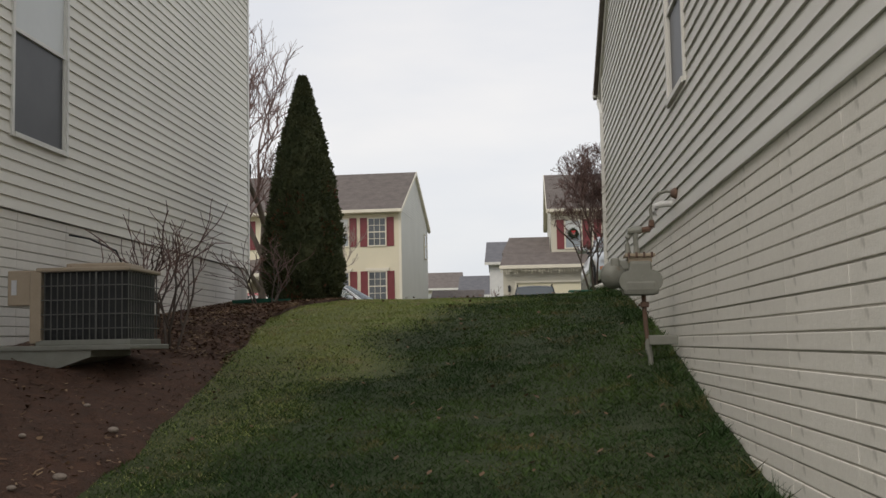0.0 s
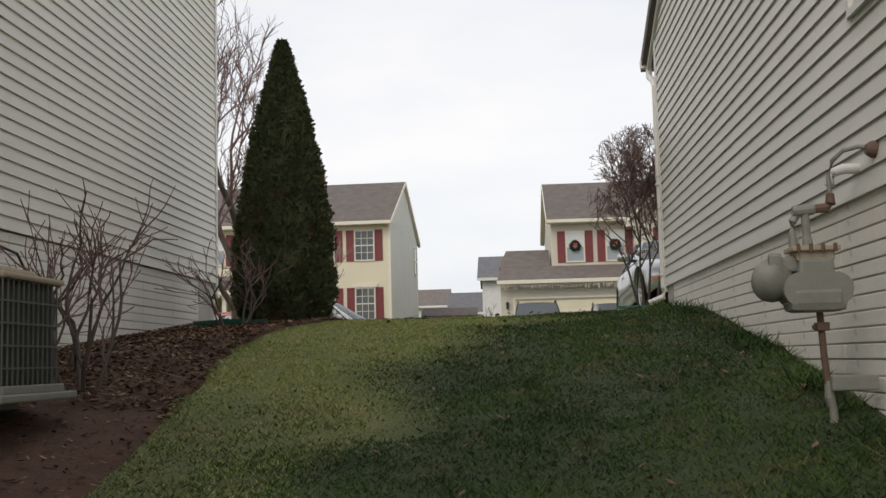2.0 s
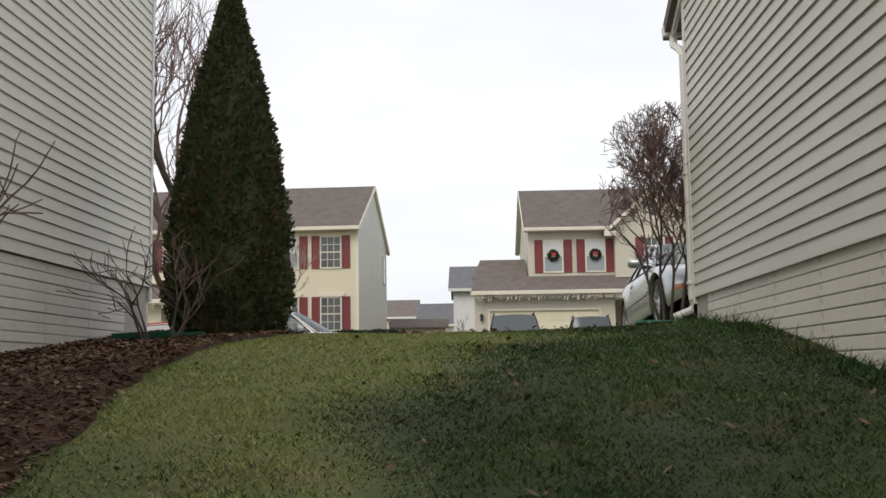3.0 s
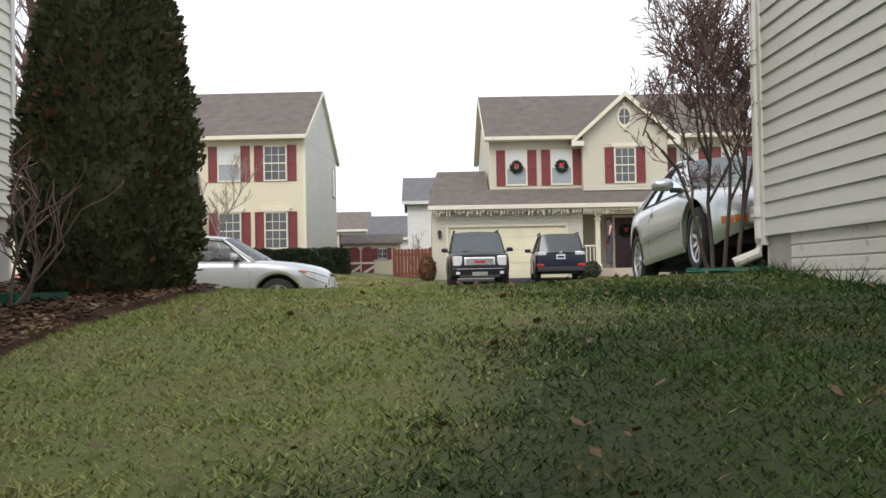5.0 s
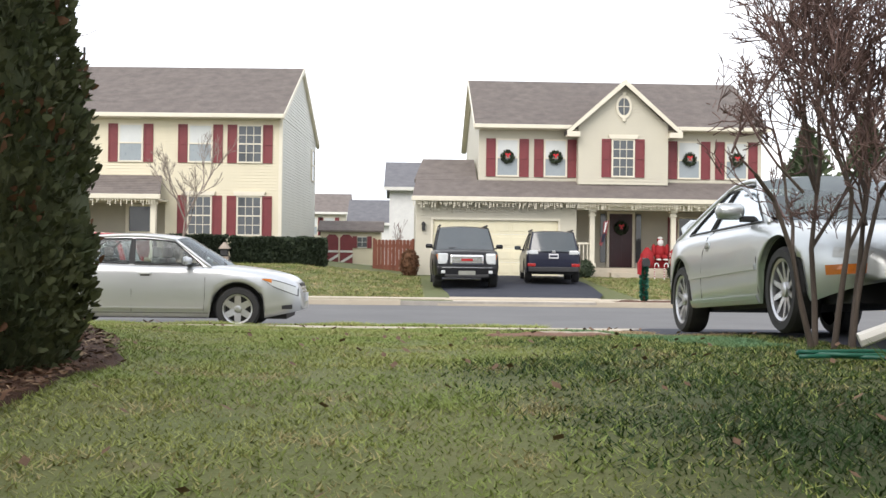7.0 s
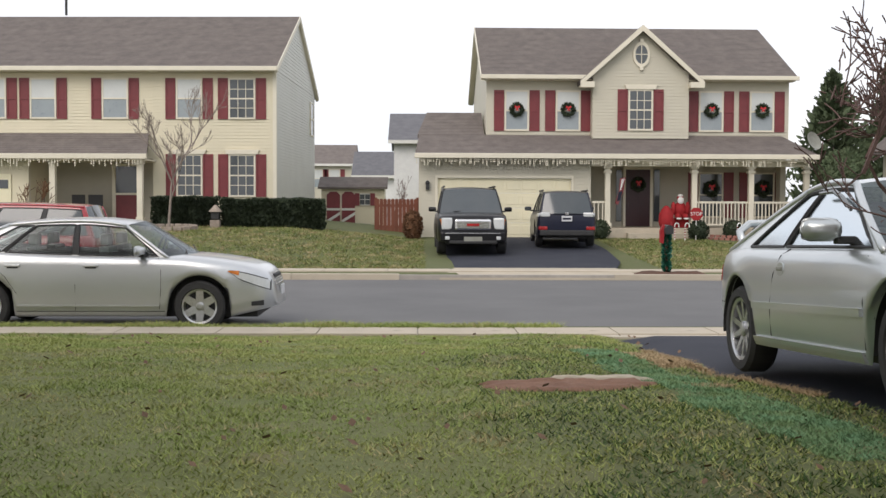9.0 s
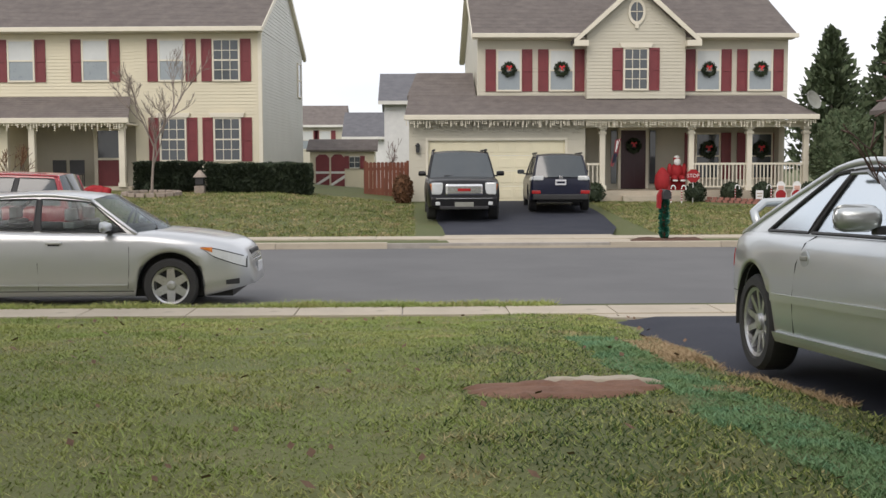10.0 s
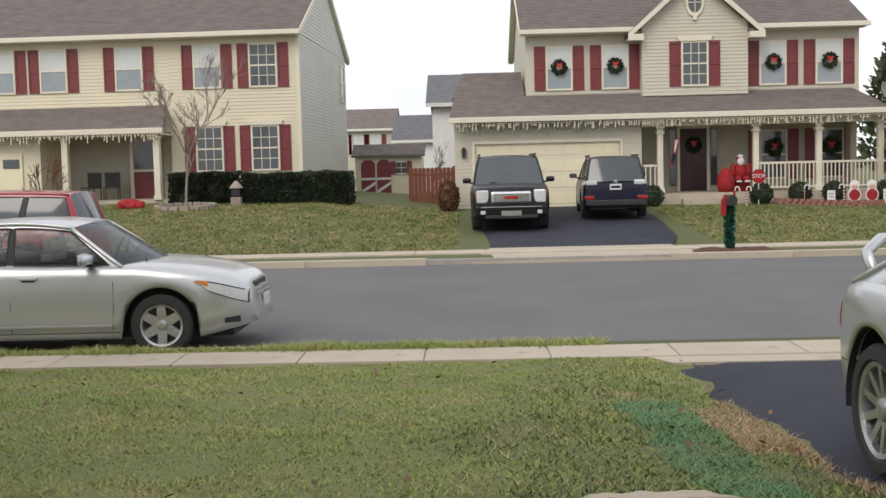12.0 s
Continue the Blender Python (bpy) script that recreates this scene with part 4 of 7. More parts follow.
def wheel(parent, x, y, r, width, spokes, rim_r, name="wheel"):
    """Tyre, rim and spokes; outer face away from the middle of the car."""
    s = 1 if y > 0 else -1
    w = new(name)
    w.parent = parent
    w.location = (x, y, r)
    rot = Matrix.Rotation(radians(-90 * s), 4, "X")
    bm = bmesh.new()
    hw = width / 2
    lathe(bm, [(rim_r, -hw), (r * 0.93, -hw), (r, -hw * 0.7), (r, hw * 0.7), (r * 0.93, hw), (rim_r + 0.012, hw), (rim_r, hw * 0.8)], 32, rot, False)
    part("tyre", bm, M["rubber"], w, smooth=False)
    bm = bmesh.new()
    lathe(bm, [(rim_r, hw * 0.2), (rim_r, hw * 0.88), (rim_r * 0.9, hw * 0.8), (rim_r * 0.87, hw * 0.1), (0.02, hw * 0.1)], 32, rot, False)
    part("rim", bm, M["alloy"], w)
    bm = bmesh.new()
    lathe(bm, [(rim_r * 0.86, 0), (rim_r * 0.86, hw * 0.14), (0.02, hw * 0.14)], 24, rot)
    part("brake_disc", bm, M["dark"], w)
    for k in range(spokes):
        a = 2 * math.pi * k / spokes
        b = bmesh.new()
        wd = (1.15 if spokes < 8 else 0.8) / spokes * rim_r
        vs = [(-wd * 1.25, 0.05, hw * 0.55), (wd * 1.25, 0.05, hw * 0.55), (wd, rim_r * 0.9, hw * 0.75), (-wd, rim_r * 0.9, hw * 0.75)]
        lo = [b.verts.new(rot @ Matrix.Rotation(a, 4, "Z") @ Vector((p[0], p[1], p[2] - 0.025))) for p in vs]
        hi = [b.verts.new(rot @ Matrix.Rotation(a, 4, "Z") @ Vector(p)) for p in vs]
        b.faces.new(hi)
        for i in range(4):
            b.faces.new((lo[i], lo[(i + 1) % 4], hi[(i + 1) % 4], hi[i]))
        bmesh.ops.recalc_face_normals(b, faces=b.faces)
        part("spoke", b, M["alloy"], w)
    bm = bmesh.new()
    lathe(bm, [(0.055, hw * 0.3), (0.055, hw * 0.72), (0.03, hw * 0.78)], 16, rot)
    part("hub_cap", bm, M["alloy"], w)
    return w


def body_section(c, x):
    """Half section of a car's lower body at x, from sill to centre line, as (half width, height)."""
    top, width, belt = c["top"], c["width"], c["belt"]
    x0, x1 = top[0][0], top[-1][0]
    zb = c["sill"] + 0.12 * max(0, (abs(x - (x0 + x1) / 2) / ((x1 - x0) / 2)) - 0.76) / 0.24
    for ax in c["axles"]:
        if abs(x - ax) < c["arch"]:
            zb = max(zb, c["wheel_r"] + math.sqrt(c["arch"] ** 2 - (x - ax) ** 2))
    hw, zt = curve(x, width), curve(x, top)
    crease = min(zt - 0.1, belt * 0.86)
    mid = max(zb + 0.01, min(zt - 0.2, 0.5 * belt + 0.08))
    low = min(zb + 0.05, mid)
    return [(hw * 0.945, zb), (hw * 0.972, low), (hw * 0.992, (low + mid) / 2), (hw, mid), (hw * 0.994, max(mid + 0.006, (mid + crease) / 2)), (hw * 0.982, max(mid + 0.012, crease)), (hw * 0.955, max(mid + 0.018, zt - 0.055)), (hw * 0.915, max(mid + 0.024, zt - 0.022)), (hw * 0.8, zt), (hw * 0.42, zt + 0.016), (0, zt + 0.022)]


def side_at(c, x, z):
    """Half width of the body side at x and height z."""
    sec = body_section(c, x)[:8]
    return float(np.interp(z, [q for _, q in sec], [a for a, _ in sec]))


def skin_patch(parent, c, name, material, x0, x1, lo, hi, s, label="", off=0.006, nx=10, nz=4):
    """A thin shell that lies on the body side between two height curves; s is the side."""
    rows = []
    for i in range(nx + 1):
        x = x0 + (x1 - x0) * i / nx
        a, b = lo(x), hi(x)
        rows.append([(x, s * (side_at(c, x, a + (b - a) * k / nz) + off), a + (b - a) * k / nz) for k in range(nz + 1)])
    bm = skin(rows, False)
    r = bmesh.ops.extrude_face_region(bm, geom=list(bm.faces))
    for v in r["geom"]:
        if isinstance(v, bmesh.types.BMVert):
            v.co.y -= s * (off + 0.012)
    bmesh.ops.recalc_face_normals(bm, faces=bm.faces)
    return part(name, bm, M[material], parent, label, smooth=False)


def seam(parent, c, xs, s, name="door_seam", material="dark", r=0.004):
    """A shut line along the body side through (x, z) pairs."""
    bm = bmesh.new()
    tube(bm, [(x, s * (side_at(c, x, z) + 0.0005), z) for x, z in xs], r, 5)
    part(name, bm, M[material], parent)


def car(name, label, at, rz, paint, top, belt, width, axles, wheel_r, tyre_w, spokes, xb, xt, roof, panes, inset=0.17, sill=0.2, crown=0.05, bow=(0.26, 0.14), rim_r=None, category="car", glass="seethrough", trim="dark", bpillar="dark"):
    """A car from a lofted lower body and a greenhouse of flat-sided glass set between pillars and a crowned roof.
    xb, xt: rear and front ends of the greenhouse at belt and roof; panes: stretches of side glass from 0 rear to 1 front."""
    e = thing(name, label, category, at, rz)
    c = {"top": top, "width": width, "belt": belt, "axles": axles, "wheel_r": wheel_r, "arch": wheel_r + 0.07, "sill": sill}
    x0, x1 = top[0][0], top[-1][0]
    rows = []
    n = 150
    for i in range(n + 1):
        u = i / n
        x = x0 + (x1 - x0) * (u - 0.35 * math.sin(2 * math.pi * u) / (2 * math.pi))
        sec = body_section(c, x)
        rows.append([(x, -a, z) for a, z in sec] + [(x, a, z) for a, z in sec[-2::-1]])
    part("body", skin(rows), M[paint], e, smooth=True)
    hwm = max(w for _, w in width)
    part("underbody", boxes((x0 + 0.25, x1 - 0.25, -hwm + 0.26, hwm - 0.26, sill - 0.02, belt - 0.25)), M["dark"], e)

    def side(u, v, s):
        xa, xc = xb[0] + (xb[1] - xb[0]) * u, xt[0] + (xt[1] - xt[0]) * u
        hb, ht = curve(xa, width) * 0.905, curve(xc, width) * 0.905 - inset
        za, zc = curve(xa, top) - 0.025, curve(xc, roof)
        x = xa + (xc - xa) * v
        return (x, s * (hb + (ht - hb) * v + 0.05 * v * (1 - v)), za + (zc - za) * v)

    def sheet(u0, u1, v0, v1, s, off=0.0):
        nu, nv = max(3, int((u1 - u0) * 22)), max(2, int((v1 - v0) * 7))
        return [[Vector(side(u0 + (u1 - u0) * i / nu, v0 + (v1 - v0) * k / nv, s)) + Vector((0, s * off, 0)) for k in range(nv + 1)] for i in range(nu + 1)]

    def add_sheet(bm, g):
        ring = [[bm.verts.new(p) for p in r] for r in g]
        for a, b in zip(ring, ring[1:]):
            for k in range(len(a) - 1):
                bm.faces.new((a[k], a[k + 1], b[k + 1], b[k]))
    cuts = sorted({0.0, 1.0} | {q for p in panes for q in p})
    va, vb = 0.05, 0.9
    for s in (-1, 1):
        frame_bm = bmesh.new()
        for a, b in zip(cuts, cuts[1:]):
            if (a, b) in panes:
                add_sheet(frame_bm, sheet(a, b, 0, va, s))
                add_sheet(frame_bm, sheet(a, b, vb, 1, s))
                bm = bmesh.new()
                add_sheet(bm, sheet(a, b, va, vb, s, -0.008))
                g = part("side_window", bm, M[glass], e, smooth=True)
                bm = bmesh.new()
                loop = [side(a + (b - a) * q, va, s) for q in np.linspace(0, 1, 9)] + [side(b, va + (vb - va) * q, s) for q in np.linspace(0, 1, 6)[1:]] + [side(b + (a - b) * q, vb, s) for q in np.linspace(0, 1, 9)[1:]] + [side(a, vb + (va - vb) * q, s) for q in np.linspace(0, 1, 6)[1:]]
                tube(bm, loop, 0.011, 5, cap=False)
                part("window_seal", bm, M[trim], g)
            elif a == 0 or b == 1:
                add_sheet(frame_bm, sheet(a, b, 0, 1, s))
            else:
                add_sheet(frame_bm, sheet(a, b, 0, va, s))
                add_sheet(frame_bm, sheet(a, b, vb, 1, s))
                bm = bmesh.new()
                add_sheet(bm, sheet(a, b, va, vb, s, 0.002))
                part("pillar", bm, M[bpillar], e)
        bmesh.ops.remove_doubles(frame_bm, verts=frame_bm.verts, dist=0.002)
        part("side_frame", frame_bm, M[paint], e, smooth=True)
    ws = np.linspace(-1, 1, 15)

    def across(u, v, w, push, lift):
        a, b = Vector(side(u, v, -1)), Vector(side(u, v, 1))
        p = a + (b - a) * (w + 1) / 2
        return p + Vector((push * (1 - w * w), 0, lift * (1 - w * w)))
    for u, nm, sgn, bw in ((1, "windscreen", 1, bow[0]), (0, "rear_window", -1, bow[1])):
        g = []
        for v in np.linspace(0.0, 1, 9):
            g.append([across(u, v, w, sgn * bw * (1 - 0.62 * v), crown * v + 0.02 * (1 - v)) for w in ws])
        part(nm, skin(g, False), M[glass], e, smooth=True)
    g = []
    for q in np.linspace(0, 1, 25):
        row = []
        for w in ws:
            p = across(q, 1, w, 0, crown)
            p.x += (bow[0] * 0.38 * q ** 3 - bow[1] * 0.38 * (1 - q) ** 3) * (1 - w * w)
            row.append(p)
        g.append(row)
    part("roof", skin(g, False), M[paint], e, smooth=True)
    for s in (-1, 1):
        for u, rr in ((1, 0.024), (0, 0.024)):
            bm = bmesh.new()
            tube(bm, [side(u, v, s) for v in np.linspace(0.0, 1, 8)], rr, 8)
            part("pillar", bm, M[paint], e, smooth=True)
        bm = bmesh.new()
        tube(bm, [side(q, 1, s) for q in np.linspace(0, 1, 21)], 0.024, 8)
        part("cant_rail", bm, M[paint], e, smooth=True)
    if glass == "seethrough":
        part("cabin_floor", skin([[(x, y * 0.86, curve(x, top) + 0.028) for y in (-curve(x, width), -curve(x, width) * 0.5, 0, curve(x, width) * 0.5, curve(x, width))] for x in np.linspace(xb[0] + 0.3, xb[1] - 0.05, 20)], False), M["dark"], e)
        for sx in (-0.85, 0.1):
            for sy in (-0.38, 0.38):
                part("seat_back", boxes((sx - 0.08, sx + 0.06, sy - 0.22, sy + 0.22, belt - 0.2, belt + 0.1), (sx - 0.09, sx + 0.02, sy - 0.12, sy + 0.12, belt + 0.11, belt + 0.26), bevel=0.03), M["seat"], e)
        bm = bmesh.new()
        tube(bm, [(0.62 + 0.06 * math.sin(a), 0.38 + 0.18 * math.cos(a), belt + 0.06 + 0.17 * math.sin(a)) for a in np.linspace(0, 6.283, 17)], 0.016, 6, cap=False)
        part("steering_wheel", bm, M["dark"], e)
    for ax in axles:
        hw = curve(ax, width)
        for s in (-1, 1):
            wheel(e, ax, s * (hw - tyre_w / 2 - 0.02), wheel_r, tyre_w, spokes, rim_r or wheel_r * 0.66)
            bm = bmesh.new()
            rr = c["arch"] + 0.003
            arc = np.linspace(-0.1, math.pi + 0.1, 21)
            g = [[(ax + rr * math.cos(a), s * q, wheel_r + rr * math.sin(a)) for a in arc] for q in (hw * 0.972 - 0.004, hw - 0.3)]
            ring = [[bm.verts.new(p) for p in r] for r in g]
            for k in range(20):
                bm.faces.new((ring[0][k], ring[0][k + 1], ring[1][k + 1], ring[1][k]))
            part("wheel_arch", bm, M["dark"], e)
    return e, c


def on_body(c, name, material, x, y, z, sx, sy, sz, rz=0, bevel=0.01, label=""):
    b = boxes((-sx / 2, sx / 2, -sy / 2, sy / 2, -sz / 2, sz / 2), bevel=min(bevel, 0.45 * min(sx, sy, sz)))
    o = part(name, b, M[material], c, label)
    o.matrix_basis = pose(x, y, z, 0, 0, rz)
    return o


M["seat"] = mat("grey_seat_cloth", (0.28, 0.29, 0.29), (0.22, 0.23, 0.23), 0.9, 6, 80, 0.2)


def mirror(e, paint, x, y, z, s):
    """A door mirror: a rounded block with a flat rear face on a short foot."""
    bm = boxes((x - 0.07, x + 0.06, y + s * 0.05, y + s * 0.27, z - 0.06, z + 0.075), bevel=0.05)
    for v in bm.verts:
        if v.co.x > x:
            v.co.z = z + (v.co.z - z) * 0.8
            v.co.x -= 0.05 * abs(v.co.y - y - s * 0.05) / 0.22
    head = part("wing_mirror", bm, M[paint], e, smooth=True)
    part("mirror_foot", boxes((x - 0.04, x + 0.03, y - s * 0.03, y + s * 0.08, z - 0.075, z - 0.03), bevel=0.01), M["dark"], head)
    part("mirror_glass", boxes((x - 0.076, x - 0.071, y + s * 0.08, y + s * 0.25, z - 0.04, z + 0.055)), M["carglass"], head)


sedan, sc = car("silver_sedan", "silver four-door sedan parked at the kerb", (-5.02, 30.98, -0.1), 0, "silver",
                [(-2.42, 0.4), (-2.4, 0.62), (-2.36, 0.9), (-2.2, 1.03), (-1.7, 1.07), (-1.0, 1.03), (0.0, 0.995), (0.8, 0.985), (1.2, 0.975), (1.7, 0.92), (2.05, 0.845), (2.2, 0.775), (2.3, 0.66), (2.34, 0.5), (2.36, 0.4)], 1.0,
                [(-2.42, 0.6), (-2.36, 0.72), (-2.2, 0.83), (-1.5, 0.905), (0.0, 0.91), (1.4, 0.905), (1.8, 0.875), (2.05, 0.8), (2.2, 0.7), (2.3, 0.56), (2.36, 0.4)], (-1.385, 1.39), 0.332, 0.21, 6,
                (-1.95, 0.98), (-1.12, 0.4), [(-1.3, 1.35), (-1.0, 1.39), (-0.5, 1.425), (-0.1, 1.43), (0.2, 1.405), (0.5, 1.36)], ((0.13, 0.26), (0.275, 0.575), (0.605, 0.965)), rim_r=0.228)
for s in (-1, 1):
    mirror(sedan, "silver", 0.66, s * 0.83, 1.05, s)
    skin_patch(sedan, sc, "headlamp_rim", "dark", 1.775, 2.285, lambda x: 0.722 - 0.19 * (x - 1.8) / 0.47 if x > 1.9 else 0.765 - 0.08 * (x - 1.8) / 0.1, lambda x: 0.802 - 0.13 * max(0, (x - 1.8) / 0.47) ** 1.5, s, "", 0.005)
    skin_patch(sedan, sc, "headlamp", "lamp_glass", 1.8, 2.27, lambda x: 0.735 - 0.19 * (x - 1.8) / 0.47 if x > 1.9 else 0.775 - 0.08 * (x - 1.8) / 0.1, lambda x: 0.79 - 0.13 * ((x - 1.8) / 0.47) ** 1.5, s, "clear headlamp", 0.014)
    skin_patch(sedan, sc, "indicator", "amber", 1.76, 1.9, lambda x: 0.785 - 0.05 * (x - 1.76) / 0.14, lambda x: 0.8 - 0.003 * (x - 1.76) / 0.14, s, "orange side lens", 0.018, 6, 2)
    seam(sedan, sc, [(0.88, 0.3), (0.9, 0.55), (0.9, 0.8), (0.86, 0.955)], s)
    seam(sedan, sc, [(-0.2, 0.28), (-0.2, 0.6), (-0.22, 0.97)], s)
    seam(sedan, sc, [(-0.95, 0.5), (-1.1, 0.72), (-1.25, 0.85), (-1.3, 1.0)], s)
    seam(sedan, sc, [(x, 0.27) for x in np.linspace(-0.95, 0.95, 9)], s, "sill_seam", "dark", 0.005)
    skin_patch(sedan, sc, "rub_strip", "silver", -0.95, 0.88, lambda x: 0.33, lambda x: 0.352, s, "", 0.012, 14, 1)
    for hx in (0.0, -1.0):
        hd = part("door_handle", boxes((hx - 0.1, hx + 0.1, s * 0.905 - 0.022, s * 0.905 + 0.022, 0.845, 0.875), bevel=0.012), M["silver"], sedan)
        part("handle_cup", boxes((hx - 0.07, hx + 0.07, s * 0.9 - 0.006, s * 0.9 + 0.006, 0.825, 0.86), bevel=0.004), M["dark"], hd)
    skin_patch(sedan, sc, "fog_lamp", "dark", 2.05, 2.2, lambda x: 0.335, lambda x: 0.405 - 0.1 * (2.2 - x), s, "", 0.005, 5, 2)
    skin_patch(sedan, sc, "tail_lamp", "red_lens", -2.38, -2.1, lambda x: 0.78, lambda x: 0.92, s, "", 0.006, 6, 3)
for k in range(4):
    part("grille_bar", boxes((2.27 - 0.014 * k, 2.335 - 0.02 * k, -0.34, 0.34, 0.59 + k * 0.04, 0.605 + k * 0.04), bevel=0.005), M["chrome"], sedan)
part("grille", boxes((2.2, 2.3, -0.34, 0.34, 0.575, 0.73), bevel=0.03), M["dark"], sedan)
part("air_intake", boxes((2.26, 2.355, -0.38, 0.38, 0.34, 0.41), bevel=0.015), M["dark"], sedan)
part("number_plate", boxes((2.35, 2.372, -0.15, 0.15, 0.44, 0.57), bevel=0.004), M["plate"], sedan)
for a in (-0.5, 0.15):
    bm = bmesh.new()
    tube(bm, [(1.16, a, 1.005), (1.08, a + 0.3, 1.045), (1.0, a + 0.55, 1.075)], 0.009, 5)
    part("wiper", bm, M["dark"], sedan)

coupe, cc = car("silver_coupe", "silver-grey two-door coupe with a rear spoiler", (2.36, 22.36, 0.44), -88.5, "silver2",
                [(-2.0, 0.4), (-1.98, 0.6), (-1.93, 0.8), (-1.78, 0.9), (-1.2, 0.905), (-0.4, 0.885), (0.5, 0.86), (1.0, 0.84), (1.5, 0.77), (1.95, 0.67), (2.15, 0.58), (2.27, 0.47), (2.3, 0.38)], 0.88,
                [(-2.0, 0.62), (-1.93, 0.72), (-1.7, 0.79), (-1.2, 0.84), (0.0, 0.85), (1.2, 0.84), (1.8, 0.78), (2.1, 0.66), (2.25, 0.52), (2.3, 0.42)], (-1.25, 1.32), 0.31, 0.2, 10,
                (-1.72, 1.02), (-0.52, 0.22), [(-0.8, 1.2), (-0.5, 1.245), (-0.2, 1.268), (0.1, 1.255), (0.35, 1.21)], ((0.2, 0.455), (0.475, 0.955)), rim_r=0.225, sill=0.22, inset=0.2, crown=0.045, bpillar="dark")
for s in (-1, 1):
    mirror(coupe, "silver2", 0.56, s * 0.76, 0.945, s)
    skin_patch(coupe, cc, "rub_strip", "silver2", -0.82, 0.92, lambda x: 0.475, lambda x: 0.52, s, "", 0.02, 16, 2)
    seam(coupe, cc, [(-0.52, 0.3), (-0.5, 0.5), (-0.46, 0.7), (-0.38, 0.82), (-0.3, 0.862)], s)
    seam(coupe, cc, [(0.92, 0.3), (0.92, 0.55), (0.9, 0.8)], s)
    seam(coupe, cc, [(x, 0.27) for x in np.linspace(-0.85, 0.9, 9)], s, "sill_seam")
    seam(coupe, cc, [(-1.62, 0.5), (-1.75, 0.5), (-1.9, 0.5)], s, "bumper_seam")
    skin_patch(coupe, cc, "side_skirt", "silver2", -0.85, 0.9, lambda x: 0.225, lambda x: 0.285, s, "", 0.018, 12, 2)
    cup = bmesh.new()
    lathe(cup, [(0.055, 0.0), (0.058, 0.006), (0.05, 0.008)], 18, Matrix.Translation((-0.33, s * 0.833, 0.735)) @ Matrix.Rotation(radians(-90 * s), 4, "X") @ Matrix.Diagonal((1.15, 0.85, 1, 1)))
    cup = part("door_handle", cup, M["silver2"], coupe)
    part("handle_flap", boxes((-0.375, -0.285, s * 0.841 - 0.012, s * 0.841 + 0.012, 0.725, 0.752), bevel=0.008), M["grey_metal"], cup)
    skin_patch(coupe, cc, "headlamp", "lamp_glass", 2.0, 2.2, lambda x: 0.5, lambda x: 0.57 - 0.2 * (x - 2.0), s, "", 0.006, 5, 3)
    skin_patch(coupe, cc, "indicator", "amber", 1.95, 2.2, lambda x: 0.385, lambda x: 0.45, s, "orange bumper lens", 0.008, 6, 2)
    skin_patch(coupe, cc, "tail_lamp", "red_lens", -1.97, -1.84, lambda x: 0.66, lambda x: 0.78, s, "", 0.006, 5, 3)
    bm = bmesh.new()
    tube(bm, [(-0.12, s * 0.655, 1.205), (0.1, s * 0.655, 1.2), (0.26, s * 0.67, 1.15), (0.44, s * 0.7, 1.07)], [0.01, 0.016, 0.016, 0.01], 6)
    part("rain_visor", bm, M["visor"], coupe, "smoked grey window visor")
bm = bmesh.new()
tube(bm, [(-1.72, -0.62, 0.9), (-1.82, -0.62, 1.03), (-1.86, -0.54, 1.095), (-1.87, 0, 1.115), (-1.86, 0.54, 1.095), (-1.82, 0.62, 1.03), (-1.72, 0.62, 0.9)], 0.03, 8)
for v in bm.verts:
    if v.co.z > 1.05:
        v.co.x = -1.87 + (v.co.x + 1.87) * 2.2
part("spoiler", bm, M["silver2"], coupe, "curved rear spoiler", smooth=True)
coupe.matrix_basis = pose(2.36, 22.36, 0.44, 0, 0, -88.5) @ pose(0, 0, 0, 0, -3.6, 0)

suv, uc = car("black_suv", "black full-size sport utility vehicle on a driveway", (0.72, 48.5, 0.2), -90, "black_paint",
              [(-2.55, 0.5), (-2.53, 0.9), (-2.48, 1.12), (-2.3, 1.16), (0.0, 1.13), (0.9, 1.14), (1.3, 1.15), (2.1, 1.11), (2.38, 1.05), (2.48, 0.9), (2.52, 0.6), (2.54, 0.42)], 1.13,
              [(-2.55, 0.9), (-2.4, 0.97), (-2.0, 1.0), (0, 1.0), (1.8, 0.99), (2.25, 0.96), (2.42, 0.92), (2.54, 0.86)], (-1.45, 1.5), 0.39, 0.26, 6,
              (-2.5, 1.2), (-2.3, 0.48), [(-2.5, 1.78), (-2.2, 1.83), (-1.0, 1.86), (0.0, 1.85), (0.5, 1.8)], ((0.03, 0.28), (0.31, 0.58), (0.61, 0.95)), sill=0.32, inset=0.14, crown=0.045, bow=(0.2, 0.05), category="vehicle", glass="carglass")
part("grille", boxes((2.42, 2.56, -0.5, 0.5, 0.68, 0.98), bevel=0.05), M["chrome"], suv, "chrome mesh grille")
mesh = part("grille_mesh", boxes((2.5, 2.565, -0.44, 0.44, 0.73, 0.93), bevel=0.02), M["grey_metal"], suv)
for k in range(5):
    part("grille_bar", boxes((2.56, 2.572, -0.44, 0.44, 0.745 + 0.042 * k, 0.757 + 0.042 * k)), M["chrome"], mesh)
on_body(suv, "emblem", "red_lens", 2.578, 0, 0.83, 0.012, 0.34, 0.075, 0, 0.004, "red lettered badge as a plain bar")
